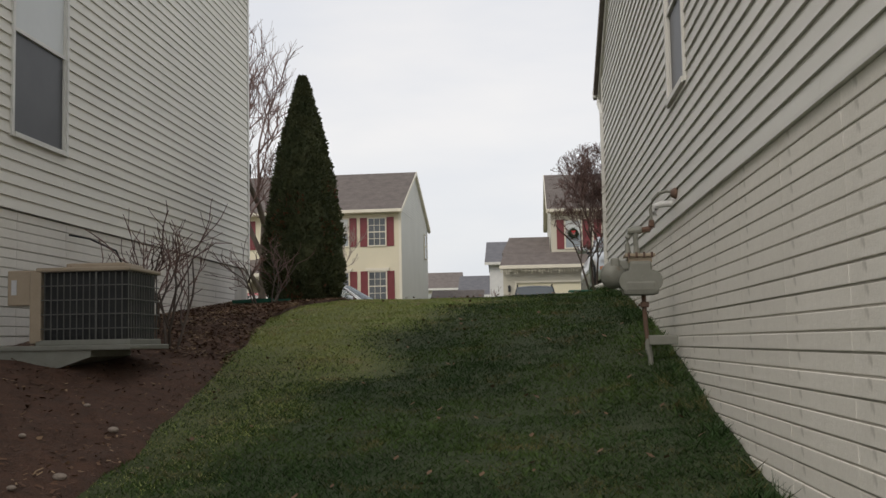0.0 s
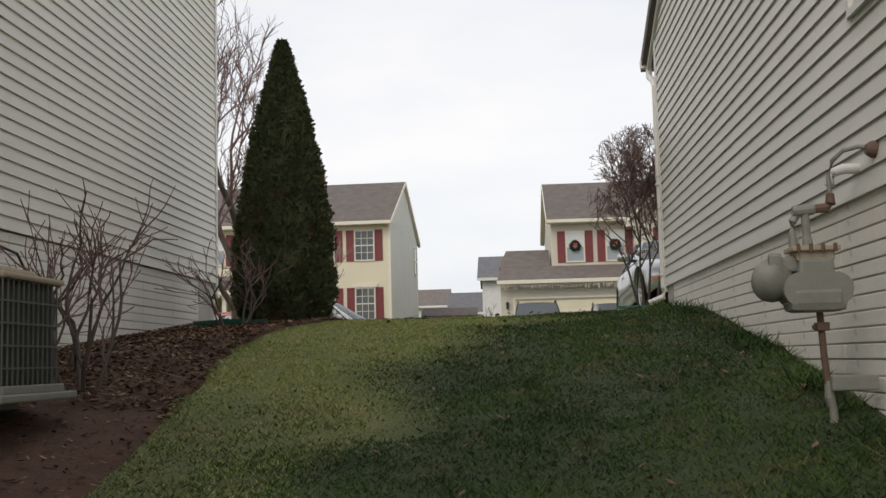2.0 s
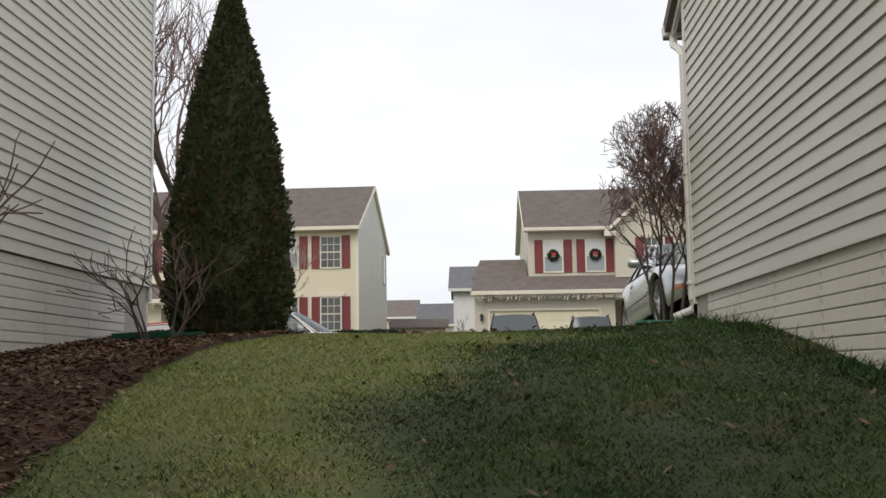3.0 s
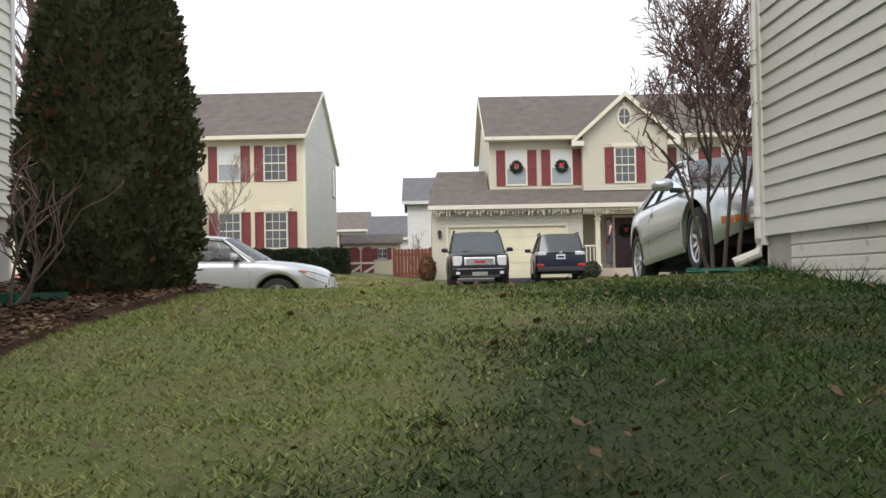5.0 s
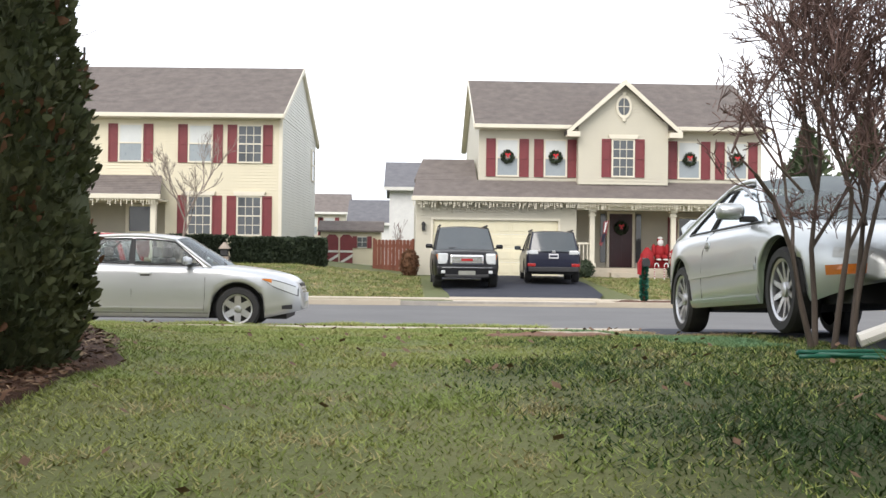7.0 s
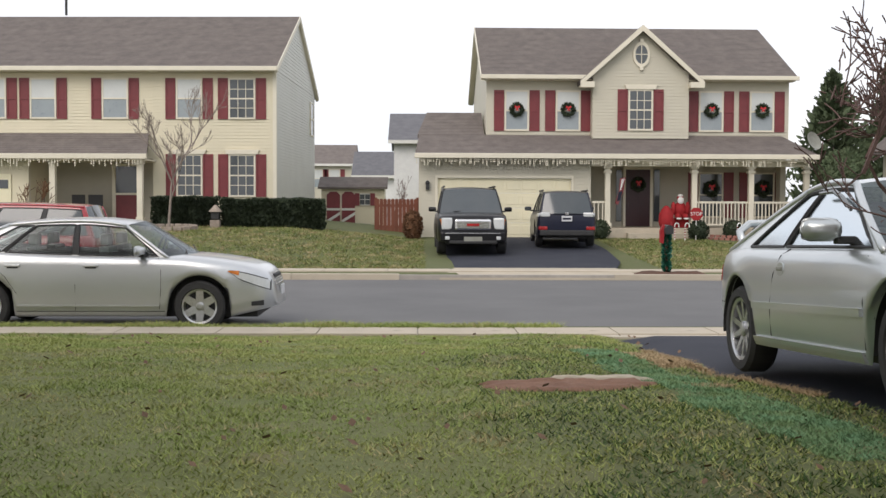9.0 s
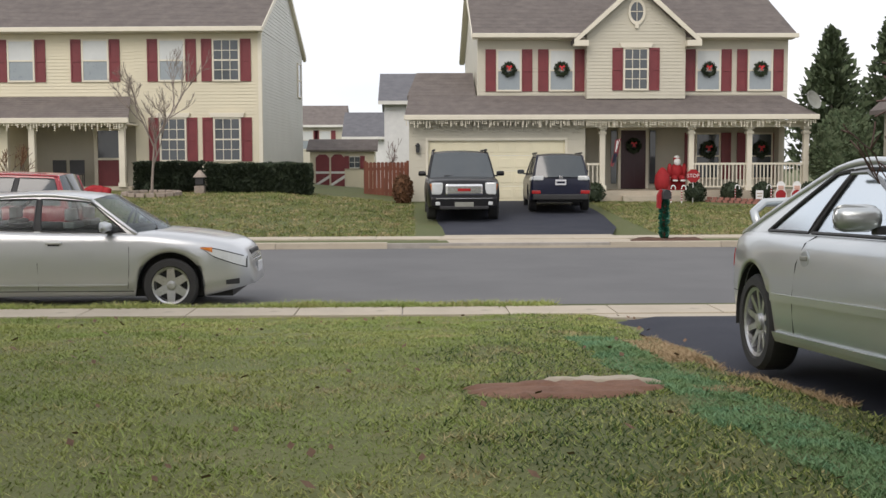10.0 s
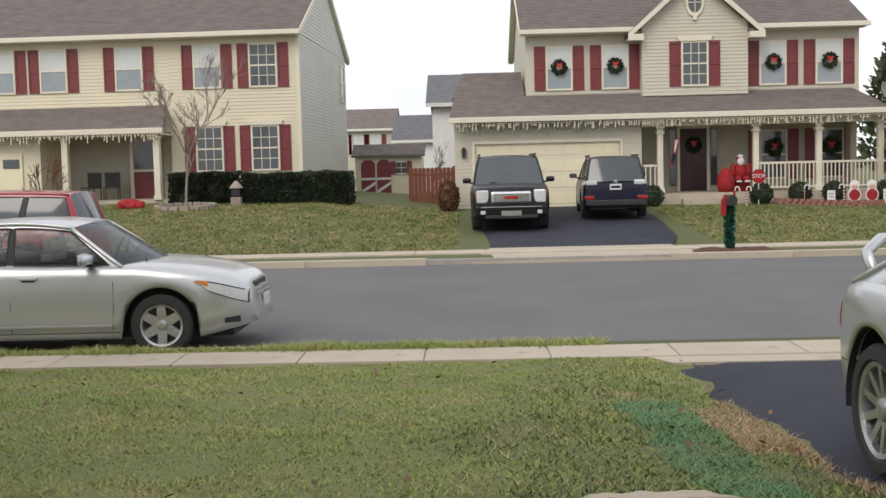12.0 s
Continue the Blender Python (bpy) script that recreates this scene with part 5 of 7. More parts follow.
for s in (-1, 1):
    mirror(suv, "black_paint", 0.95, s * 0.93, 1.24, s)
    lampb = on_body(suv, "headlamp", "lamp_glass", 2.43, s * 0.72, 0.86, 0.2, 0.3, 0.32, s * -12, 0.04)
    on_body(suv, "indicator", "amber", 2.41, s * 0.87, 0.86, 0.14, 0.05, 0.26, s * -20, 0.02)
    on_body(suv, "fog_lamp", "lamp_glass", 2.56, s * 0.7, 0.47, 0.06, 0.13, 0.1, 0, 0.03)
    on_body(suv, "roof_rail", "dark", -0.9, s * 0.74, 1.91, 2.5, 0.05, 0.05)
    seam(suv, uc, [(0.95, 0.4), (0.97, 0.7), (0.95, 1.1)], s)
on_body(suv, "bumper", "black_paint", 2.48, 0, 0.5, 0.2, 1.78, 0.28, 0, 0.06)
on_body(suv, "bumper_strip", "chrome", 2.575, 0, 0.6, 0.02, 1.5, 0.02, 0, 0.005)
on_body(suv, "number_plate", "grey_metal", 2.59, 0, 0.44, 0.02, 0.5, 0.13)
on_body(suv, "air_intake", "dark", 2.56, 0, 0.36, 0.08, 1.3, 0.09, 0, 0.02)
bm = bmesh.new()
tube(bm, [(1.33, -0.5, 1.19), (1.24, 0.1, 1.23)], 0.012, 5)
part("wiper", bm, M["dark"], suv)

cuv, vc = car("navy_crossover", "dark navy crossover parked before the garage", (3.72, 50.5, 0.34), 87, "navy_paint",
              [(-2.2, 0.42), (-2.19, 0.7), (-2.14, 0.98), (-2.0, 1.05), (0.0, 1.03), (1.0, 1.02), (1.7, 0.98), (2.1, 0.86), (2.25, 0.6)], 1.03,
              [(-2.2, 0.8), (-2.05, 0.86), (-1.8, 0.89), (0, 0.9), (1.6, 0.89), (2.25, 0.74)], (-1.3, 1.37), 0.36, 0.22, 6,
              (-2.13, 1.15), (-1.82, 0.32), [(-2.0, 1.55), (-1.7, 1.6), (-0.8, 1.64), (0.0, 1.63), (0.4, 1.55)], ((0.06, 0.28), (0.31, 0.58), (0.61, 0.95)), sill=0.28, inset=0.16, crown=0.04, bow=(0.22, 0.07), category="vehicle", glass="carglass")
for s in (-1, 1):
    mirror(cuv, "navy_paint", 0.85, s * 0.84, 1.12, s)
    skin_patch(cuv, vc, "tail_lamp", "lamp_glass", -2.16, -1.85, lambda x: 0.9, lambda x: 1.0, s, "clear tail lamp", 0.01, 6, 2)
    on_body(cuv, "tail_lamp", "lamp_glass", -2.14, s * 0.64, 0.96, 0.1, 0.3, 0.13, s * 8, 0.03, "clear tail lamp")
    on_body(cuv, "tail_reflector", "red_lens", -2.19, s * 0.7, 0.56, 0.05, 0.26, 0.1, 0, 0.02)
    on_body(cuv, "roof_rail", "dark", -0.6, s * 0.66, 1.68, 1.9, 0.04, 0.05)
on_body(cuv, "bumper", "dark", -2.2, 0, 0.42, 0.08, 1.6, 0.16, 0, 0.03)
on_body(cuv, "number_plate", "plate", -2.205, 0, 0.84, 0.02, 0.31, 0.16)
on_body(cuv, "plate_bars", "navy_paint", -2.218, 0, 0.84, 0.006, 0.24, 0.06, 0, 0.001)
on_body(cuv, "emblem", "chrome", -2.2, 0, 0.98, 0.02, 0.1, 0.08)

wagon, wc = car("red_minivan", "red minivan parked across the street", (-9.75, 39.3, -0.1), 180, "red_paint",
                [(-2.4, 0.4), (-2.38, 0.7), (-2.33, 0.98), (-2.2, 1.02), (0.0, 1.0), (1.0, 1.0), (1.7, 0.9), (2.2, 0.75), (2.35, 0.5)], 1.0,
                [(-2.4, 0.8), (-2, 0.92), (0, 0.93), (1.7, 0.9), (2.35, 0.7)], (-1.4, 1.45), 0.33, 0.21, 6,
                (-2.33, 1.5), (-2.12, 0.55), [(-2.3, 1.56), (-2.0, 1.6), (-1.0, 1.64), (0.2, 1.63), (0.6, 1.56)], ((0.03, 0.27), (0.3, 0.6), (0.63, 0.96)), crown=0.05, category="vehicle", glass="carglass")


# ---- plants ----
def leaf_cloud(name, parent, material, spots, size, rng, stretch=1.0):
    """Many small pointed sprays, each two crossed slips, at given (place, outward) pairs."""
    vs, fs = [], []
    for p, o in spots:
        u = Vector((rng.gauss(0, 1), rng.gauss(0, 1), rng.gauss(0, 1))).cross(o)
        u = u.normalized() if u.length > 1e-4 else Vector((1, 0, 0))
        s = size * rng.uniform(0.55, 1.35)
        d = (o + Vector((rng.gauss(0, 0.35), rng.gauss(0, 0.35), rng.gauss(0.35, 0.4)))).normalized()
        w = u * s * 0.42
        tip = d * s * stretch
        b = len(vs)
        vs += [p - w, p + w, p + w * 0.7 + tip * 0.65, p + tip, p - w * 0.7 + tip * 0.65]
        fs.append((b, b + 1, b + 2, b + 3, b + 4))
    return mesh_from(name, vs, fs, material, parent)


def arborvitae():
    rng = random.Random(11)
    at = Vector((-3.39, 18.9, 0.28))
    t = thing("arborvitae", "tall dark green cone-shaped arborvitae with rusty patches", "evergreen tree", at)
    prof = [(0.0, 0.56), (0.25, 0.74), (0.7, 0.83), (1.3, 0.82), (2.2, 0.71), (2.9, 0.58), (3.6, 0.41), (4.2, 0.24), (4.6, 0.11), (4.82, 0.02)]
    bm = bmesh.new()
    cyl(bm, 0, 0, -0.1, 1.2, 0.09, 0.05)
    part("trunk", bm, M["bark"], t)
    bm = bmesh.new()
    n = 28
    rings = []
    for k in range(40):
        z = 0.02 + 4.72 * k / 39
        r = interp(z, prof) * 0.86
        rings.append([bm.verts.new((r * (1 + 0.16 * noise.noise((math.cos(a) * 2, math.sin(a) * 2, z * 2.2))) * math.cos(a), r * (1 + 0.16 * noise.noise((math.cos(a) * 2, math.sin(a) * 2, z * 2.2))) * math.sin(a), z)) for a in (2 * math.pi * i / n for i in range(n))])
    for a, b in zip(rings, rings[1:]):
        for i in range(n):
            bm.faces.new((a[i], a[(i + 1) % n], b[(i + 1) % n], b[i]))
    bm.faces.new(rings[0][::-1])
    part("inner_foliage", bm, M["evergreen"], t)
    spots = []
    for _ in range(22000):
        z = 4.8 * (1 - math.sqrt(rng.random() * 0.98 + 0.0)) * 0.9 + rng.random() * 0.45
        z = min(4.78, z if rng.random() < 0.5 else rng.uniform(0.02, 4.75))
        a = rng.uniform(0, 2 * math.pi)
        lump = 1 + 0.13 * noise.noise((math.cos(a) * 3, math.sin(a) * 3, z * 3)) + 0.05 * noise.noise((math.cos(a) * 9, math.sin(a) * 9, z * 9))
        r = interp(z, prof) * lump * rng.uniform(0.82, 1.0)
        o = Vector((math.cos(a), math.sin(a), 0.35)).normalized()
        spots.append((Vector((r * math.cos(a), r * math.sin(a), z)), o))
    leaf_cloud("crown", t, M["evergreen"], spots, 0.052, rng, 1.1)
    rusty = [s for s in spots if noise.noise(s[0] * 2.1 + Vector((7, 3, 1))) > 0.22 and s[0].z < 2.6]
    leaf_cloud("rusty_sprays", t, M["cotoneaster"], [(p + o * 0.03, o) for p, o in rusty[::6]], 0.06, rng)["kind"] = "stuff"
    return t


arborvitae().scale = (0.82, 0.82, 0.845)


def grow(segs, p, d, length, r, depth, rng, spread, up, shrink=0.72, kids=(2, 3), tips=None):
    """Recursive branching into a list of tube segments."""
    pts, q, dd = [p], p.copy(), d.copy()
    n = 3
    for _ in range(n):
        j = 0.13 if len(segs) else 0.02
        dd = (dd + Vector((rng.gauss(0, j), rng.gauss(0, j), rng.gauss(up * 0.12, 0.1)))).normalized()
        q = q + dd * length / n
        pts.append(q.copy())
    segs.append((pts, [r * (1 - 0.4 * i / n) for i in range(n + 1)], depth))
    if depth <= 0:
        if tips is not None:
            tips.append((pts[-1], dd))
        return
    for k in range(rng.randint(*kids)):
        s = pts[rng.randint(1, n)] if k else pts[-1]
        nd = (dd + Vector((rng.gauss(0, spread), rng.gauss(0, spread), rng.gauss(0, spread * 0.7)))).normalized()
        grow(segs, s, nd, length * shrink * rng.uniform(0.75, 1.15), r * (0.62 if k else 0.7), depth - 1, rng, spread, up, shrink, kids, tips)


def bare_tree(name, label, category, at, trunks, length, r, depth, seed, spread=0.5, up=0.5, kids=(2, 3), clip=None, shrink=0.72, wood="bark", twig="twig", minr=0.004, lean=0.25):
    rng = random.Random(seed)
    t = thing(name, label, category, at)
    segs = []
    for k in range(trunks):
        a = 2 * math.pi * k / max(1, trunks) + rng.random()
        off = Vector((math.cos(a), math.sin(a), 0)) * (0.12 if trunks > 1 else 0)
        grow(segs, off + Vector((0, 0, -0.08)), Vector((math.cos(a) * lean, math.sin(a) * lean, 1)).normalized() if trunks > 1 else Vector((0.03, 0.02, 1)), length, r, depth, rng, spread, up, shrink, kids)
    main, crown = bmesh.new(), bmesh.new()
    for pts, rad, dep in segs:
        if clip and dep < depth:
            c, rx, rz = clip
            if any(((p - Vector(c)).xy.length / rx) ** 2 + ((p.z - c[2]) / rz) ** 2 > 1 for p in pts[1:]):
                keep = [i for i, p in enumerate(pts) if ((p - Vector(c)).xy.length / rx) ** 2 + ((p.z - c[2]) / rz) ** 2 <= 1]
                if len(keep) < 2:
                    continue
                pts, rad = [pts[i] for i in keep], [rad[i] for i in keep]
        tube(main if dep >= depth - 1 else crown, pts, [max(minr, q) for q in rad], 7 if dep >= depth - 1 else 4, cap=False)
    part("trunk", main, M[wood], t, smooth=True)
    part("crown", crown, M[twig], t)
    return t


bare_tree("bare_shrub_tree", "leafless rounded multi-stemmed shrub with dense twigs", "shrub", (1.62, 20.15, 0.5), 5, 1.05, 0.022, 6, 21, 0.5, 0.6, (3, 4), ((-0.02, 0, 1.72), 0.92, 1.0), 0.69, minr=0.003, lean=0.1)
bare_tree("bare_tree", "tall leafless tree with fine upright twigs", "tree", (-5.9, 26.2, 0.2), 1, 2.5, 0.11, 7, 8, 0.40, 0.75, (3, 3), None, 0.76, minr=0.004)
bare_tree("young_bare_tree", "slender young leafless tree in a stone ring", "tree", (-8.8, 51.6, 0.62), 1, 1.75, 0.05, 6, 17, 0.3, 0.9, (3, 3), None, 0.68, wood="pale_bark", twig="pale_bark", minr=0.005)
bare_tree("corner_bush", "sparse leafless bush at a house corner", "shrub", (-3.75, 17.6, 0.25), 6, 0.55, 0.015, 3, 5, 0.5, 0.6, (2, 3), None, 0.75, wood="bark", twig="twig", minr=0.004, lean=0.4)
bare_tree("leafless_bush", "sparse brown leafless bush in mulch", "shrub", (-4.0, 13.0, -0.1), 5, 0.6, 0.02, 3, 31, 0.5, 0.6, (2, 3), None, 0.75, wood="bark", twig="twig", minr=0.004, lean=0.35)
bare_tree("leafless_bush", "sparse brown leafless bush in mulch", "shrub", (-3.55, 12.2, -0.2), 4, 0.55, 0.018, 3, 32, 0.5, 0.6, (2, 3), None, 0.75, wood="bark", twig="twig", minr=0.004, lean=0.35)
bare_tree("garage_bush", "thin tall bush with dry leaves", "shrub", (-13.6, 53.4, 0.75), 4, 0.7, 0.03, 3, 44, 0.4, 0.7, (2, 3), None, 0.75, wood="bark", twig="cotoneaster", minr=0.01)
bare_tree("yard_tree", "bare grey tree behind a fence", "tree", (-1.6, 63.0, 0.5), 2, 0.9, 0.04, 4, 41, 0.5, 0.4, (2, 3), None, 0.75, wood="bark", twig="twig", minr=0.01)


def clipped_hedge(name, label, x0, x1, y0, y1, z0, z1, seed, category="hedge", material="hedge", n=4500, leaf=0.09):
    rng = random.Random(seed)
    t = thing(name, label, category, ((x0 + x1) / 2, (y0 + y1) / 2, z0))
    a, b, h = (x1 - x0) / 2, (y1 - y0) / 2, z1 - z0
    bm = boxes((-a + 0.06, a - 0.06, -b + 0.06, b - 0.06, -0.1, h - 0.06), bevel=0.12)
    part("inner_foliage", bm, M[material], t)
    spots = []
    for _ in range(n):
        f = rng.random()
        x, y, z = rng.uniform(-a, a), rng.uniform(-b, b), rng.uniform(0, h)
        if f < 0.5:
            y, o = -b, Vector((0, -1, 0.3))
        elif f < 0.65:
            x, o = rng.choice((-a, a)), Vector((1 if x > 0 else -1, 0, 0.3))
        else:
            z, o = h, Vector((0, 0, 1))
        lump = 0.09 * noise.noise((x * 1.6, y * 1.6, z * 1.6 + seed))
        spots.append((Vector((x, y, z)) * (1 - 0.02) + o.normalized() * (lump - 0.04), o.normalized()))
    leaf_cloud("leaves", t, M[material], spots, leaf, rng)
    return t


def round_bush(name, label, at, rx, rz, seed, material="hedge", n=1500, leaf=0.07, category="bush"):
    rng = random.Random(seed)
    t = thing(name, label, category, at)
    bm = bmesh.new()
    bmesh.ops.create_icosphere(bm, subdivisions=3, radius=1, matrix=Matrix.Translation((0, 0, rz * 0.92)) @ Matrix.Diagonal((rx * 0.86, rx * 0.86, rz * 0.95, 1)))
    for v in bm.verts:
        v.co *= 1 + 0.08 * noise.noise(v.co * 2.5 / rx)
    part("inner_foliage", bm, M[material], t)
    spots = []
    for _ in range(n):
        u, a = rng.uniform(-0.9, 1), rng.uniform(0, 2 * math.pi)
        s = math.sqrt(1 - u * u)
        o = Vector((s * math.cos(a), s * math.sin(a), u))
        k = rng.uniform(0.86, 1.0) * (1 + 0.09 * noise.noise(o * 3 + Vector((seed, 0, 0))))
        spots.append((Vector((o.x * rx * k, o.y * rx * k, rz * (0.92 + o.z * k))), o))
    leaf_cloud("leaves", t, M[material], spots, leaf, rng)
    return t


clipped_hedge("clipped_hedge", "dark green clipped hedge below the windows", -9.75, -7.6, 53.2, 54.3, 0.7, 1.8, 1)
clipped_hedge("clipped_hedge", "long dark green clipped hedge along a house front", -7.35, -3.95, 52.7, 53.9, 0.55, 1.74, 2, n=6500)
round_bush("egg_shaped_bush", "large egg-shaped green clipped bush", (13.75, 53.3, 0.4), 1.0, 1.6, 3, "conifer", 4500, 0.11)
round_bush("brown_bush", "small brown conical bush beside the garage", (-0.95, 53.2, 0.4), 0.33, 0.5, 4, "cotoneaster", 900, 0.07)
for k, (x, y) in enumerate(((5.4, 53.3), (8.75, 53.2), (9.95, 53.2), (11.0, 53.2), (12.6, 53.2))):
    tagged(round_bush("porch_bush", "small clipped dark bush before a porch", (x, y, 0.42), 0.34, 0.34, 6 + k, "hedge", 700, 0.06), group="bushes before the porch")
round_bush("dark_shrub", "dark evergreen shrub at the house corner", (2.25, 19.75, 0.48), 0.34, 0.42, 15, "evergreen", 900, 0.06)


def conifer(at, h, r, seed):
    rng = random.Random(seed)
    t = thing("conifer", "tall green conifer behind the houses", "evergreen tree", at, group="conifers behind the houses")
    bm = bmesh.new()
    cyl(bm, 0, 0, -0.3, h * 0.95, 0.16, 0.02, 8)
    part("trunk", bm, M["bark"], t)
    spots = []
    for _ in range(230):
        u = rng.random() ** 0.8
        z0, a = h * (0.08 + 0.9 * u), rng.uniform(0, 2 * math.pi)
        rad = r * (1 - u) ** 0.75 * rng.uniform(0.7, 1.15) + 0.08
        for k in range(26):
            s = rng.random()
            x = rad * s
            z = z0 + rad * (0.28 * s * s - 0.12 * s) + rng.gauss(0, 0.1)
            aa = a + rng.gauss(0, 0.16) * (0.4 + s)
            spots.append((Vector((x * math.cos(aa), x * math.sin(aa), z)), Vector((math.cos(aa), math.sin(aa), 0.5)).normalized()))
    leaf_cloud("crown", t, M["conifer"], spots, 0.26, rng, 1.2)


conifer((20.4, 72, 0), 8.3, 2.6, 1)
conifer((25.2, 76, 0), 9.6, 2.8, 2)
conifer((17.4, 75, 0), 7.6, 2.0, 3)
conifer((23.2, 62, 0.3), 9.0, 2.2, 4)


# ---- garden sheds, fence and houses behind ----
def back_house(name, label, x0, x1, y0, y1, z0, zw, zr, wall, roof, ridge="x", gable_right=True):
    h = thing(name, label, "house", (x0, y0, 0))
    w, d = x1 - x0, y1 - y0
    part("wall", boxes((0, w, 0, d, z0, zw)), M[wall], h)
    if ridge == "x":
        part("roof", slab([(-0.4, zw - 0.15), (-0.4, zw), (d / 2, zr), (d + 0.4, zw), (d + 0.4, zw - 0.15), (d / 2, zr - 0.18)], -0.3, w + 0.3, "x"), M[roof], h)
        part("gable", slab([(0, zw), (d, zw), (d / 2, zr - 0.2)], 0.01, w - 0.01, "x"), M[wall], h)
    else:
        part("roof", slab([(-0.4, zw - 0.15), (-0.4, zw), (w / 2, zr), (w + 0.4, zw), (w + 0.4, zw - 0.15), (w / 2, zr - 0.18)], -0.3, d + 0.3, "y"), M[roof], h)
        part("gable", slab([(0, zw), (w, zw), (w / 2, zr - 0.2)], 0.01, d - 0.01, "y"), M[wall], h)
    part("fascia", boxes((-0.3, w + 0.3, -0.43, -0.38, zw - 0.18, zw)) if ridge == "x" else slab([(-0.4, zw - 0.3), (-0.4, zw - 0.1), (w / 2, zr - 0.1), (w + 0.4, zw - 0.1), (w + 0.4, zw - 0.3), (w / 2, zr - 0.34)], -0.34, -0.3, "y"), M["trim"], h)
    return h


hA = back_house("back_house", "beige house with a brown roof in the distance", -13.5, -6.1, 106, 112, -1.5, 4.9, 6.6, "siding_rh", "roof")
for x in (3.0, 4.2, 5.6):
    far_window(hA, x, x + 0.8, 3.0, 4.4, 0, "half", True)
back_house("back_house", "white house with a grey roof in the distance", -5.0, 4.0, 92, 99, -1.0, 3.6, 5.4, "white", "roof_grey")
hC = back_house("back_house", "white house with a grey roof behind the garage", -2.0, 9.0, 73, 81, 0, 4.9, 6.6, "white", "roof_grey")
bm = bmesh.new()
cyl(bm, 4.6, 3.2, 6.0, 7.0, 0.06)
part("vent_pipe", bm, M["dark"], hC)
hD = back_house("cream_gable_house", "cream sided house with a steep gable", 15.6, 23.0, 52.0, 54.5, 0.2, 3.5, 7.2, "siding_rh", "roof", "y")
part("siding", lapped(0, 7.4, 0.3, 3.5, -0.005), M["siding_rh"], hD)

shed = thing("garden_shed", "cream garden shed with red double doors", "shed", (-5.15, 66.2, 0.62))
wall_with_core(shed, "front_wall", 0, 2.85, 0, 1.75, 0, M["siding_lh"])
part("side_wall", boxes((2.65, 2.85, 0.2, 2.4, 0, 1.75)), M["siding_lh"], shed)
roof_plane(shed, "roof", -0.15, 3.0, -0.2, 1.75, 1.2, 2.25, M["roof"], 0.08)
part("skirting", boxes((0, 2.85, -0.02, 0.2, -0.15, 0.0)), M["dark"], shed)
for k, x in enumerate((0.25, 0.93)):
    door = part("door", slab([(x, 0.06), (x + 0.6, 0.06), (x + 0.6, 1.4), (x + 0.45, 1.55), (x + 0.15, 1.55), (x, 1.4)], -0.06, -0.02), M["shutter"], shed, "red shed door with white bracing")
    part("brace", slab([(x, 0.12), (x + 0.6, 0.5), (x + 0.6, 0.64), (x, 0.26)], -0.08, -0.06), M["trim"], door)
    part("rail", boxes((x, x + 0.6, -0.08, -0.06, 0.7, 0.8)), M["trim"], door)
sw = part("window", boxes((1.75, 2.2, -0.06, 0.0, 0.95, 1.45)), M["paneglass"], shed)
part("shutter", boxes((1.52, 1.73, -0.06, -0.01, 0.92, 1.48)), M["shutter"], sw)
part("shutter", boxes((2.22, 2.43, -0.06, -0.01, 0.92, 1.48)), M["shutter"], sw)
part("muntins", boxes((1.965, 1.985, -0.075, -0.06, 0.95, 1.45), (1.75, 2.2, -0.075, -0.06, 1.19, 1.21), (1.75, 2.2, -0.075, -0.06, 1.43, 1.47), (1.75, 2.2, -0.075, -0.06, 0.93, 0.97)), M["trim"], sw)

fence = thing("wooden_fence", "red-brown stained wooden privacy fence", "fence", (-2.35, 57.2, 0.4))
part("rail", boxes((0, 1.55, 0.03, 0.08, 0.3, 0.4), (0, 1.55, 0.03, 0.08, 1.1, 1.2)), M["fence"], fence)
for k in range(11):
    x = k * 0.142
    part("board", slab([(x, -0.05), (x + 0.132, -0.05), (x + 0.132, 1.36), (x + 0.1, 1.4), (x + 0.03, 1.4), (x, 1.36)], 0.0, 0.022), M["fence"], fence)
for x in (-0.05, 1.5):
    part("post", boxes((x, x + 0.1, 0.02, 0.12, -0.1, 1.45)), M["fence"], fence)


# ---- things on and round the houses ----
def wreath(at, r, name="wreath"):
    rng = random.Random(int(at[0] * 10))
    t = thing("wreath", "green holiday wreath with a red bow in a window", "wreath", at, group="wreaths in the windows")
    bm = bmesh.new()
    tube(bm, [(r * math.cos(a), 0, r * math.sin(a)) for a in np.linspace(0, 2 * math.pi, 25)], r * 0.3, 8, cap=False)
    part("ring", bm, M["hedge"], t)
    spots = []
    for _ in range(260):
        a, b = rng.uniform(0, 2 * math.pi), rng.uniform(0, 2 * math.pi)
        o = Vector((math.cos(a) * math.cos(b), -abs(math.sin(b)), math.sin(a) * math.cos(b)))
        spots.append((Vector((r * math.cos(a), 0, r * math.sin(a))) + o * r * 0.28, o))
    leaf_cloud("needles", t, M["hedge"], spots, r * 0.3, rng)
    b = slab([(-r * 0.55, r * 0.3), (-r * 0.45, r * 0.75), (0, r * 0.5), (r * 0.45, r * 0.75), (r * 0.55, r * 0.3), (r * 0.12, r * 0.35), (r * 0.3, -r * 0.3), (0.0, -r * 0.05), (-r * 0.25, -r * 0.3), (-r * 0.12, r * 0.35)], -r * 0.5, -r * 0.36)
    part("bow", b, M["ribbon"], t, "red ribbon bow")


for x in (2.76, 4.6, 9.78, 11.62):
    wreath((x, U0 - 0.09, 5.0), 0.19)
for x in (10.0, 11.9):
    wreath((x, 56.28, 2.2), 0.22)
wreath((7.29, 56.24, 2.35), 0.2)

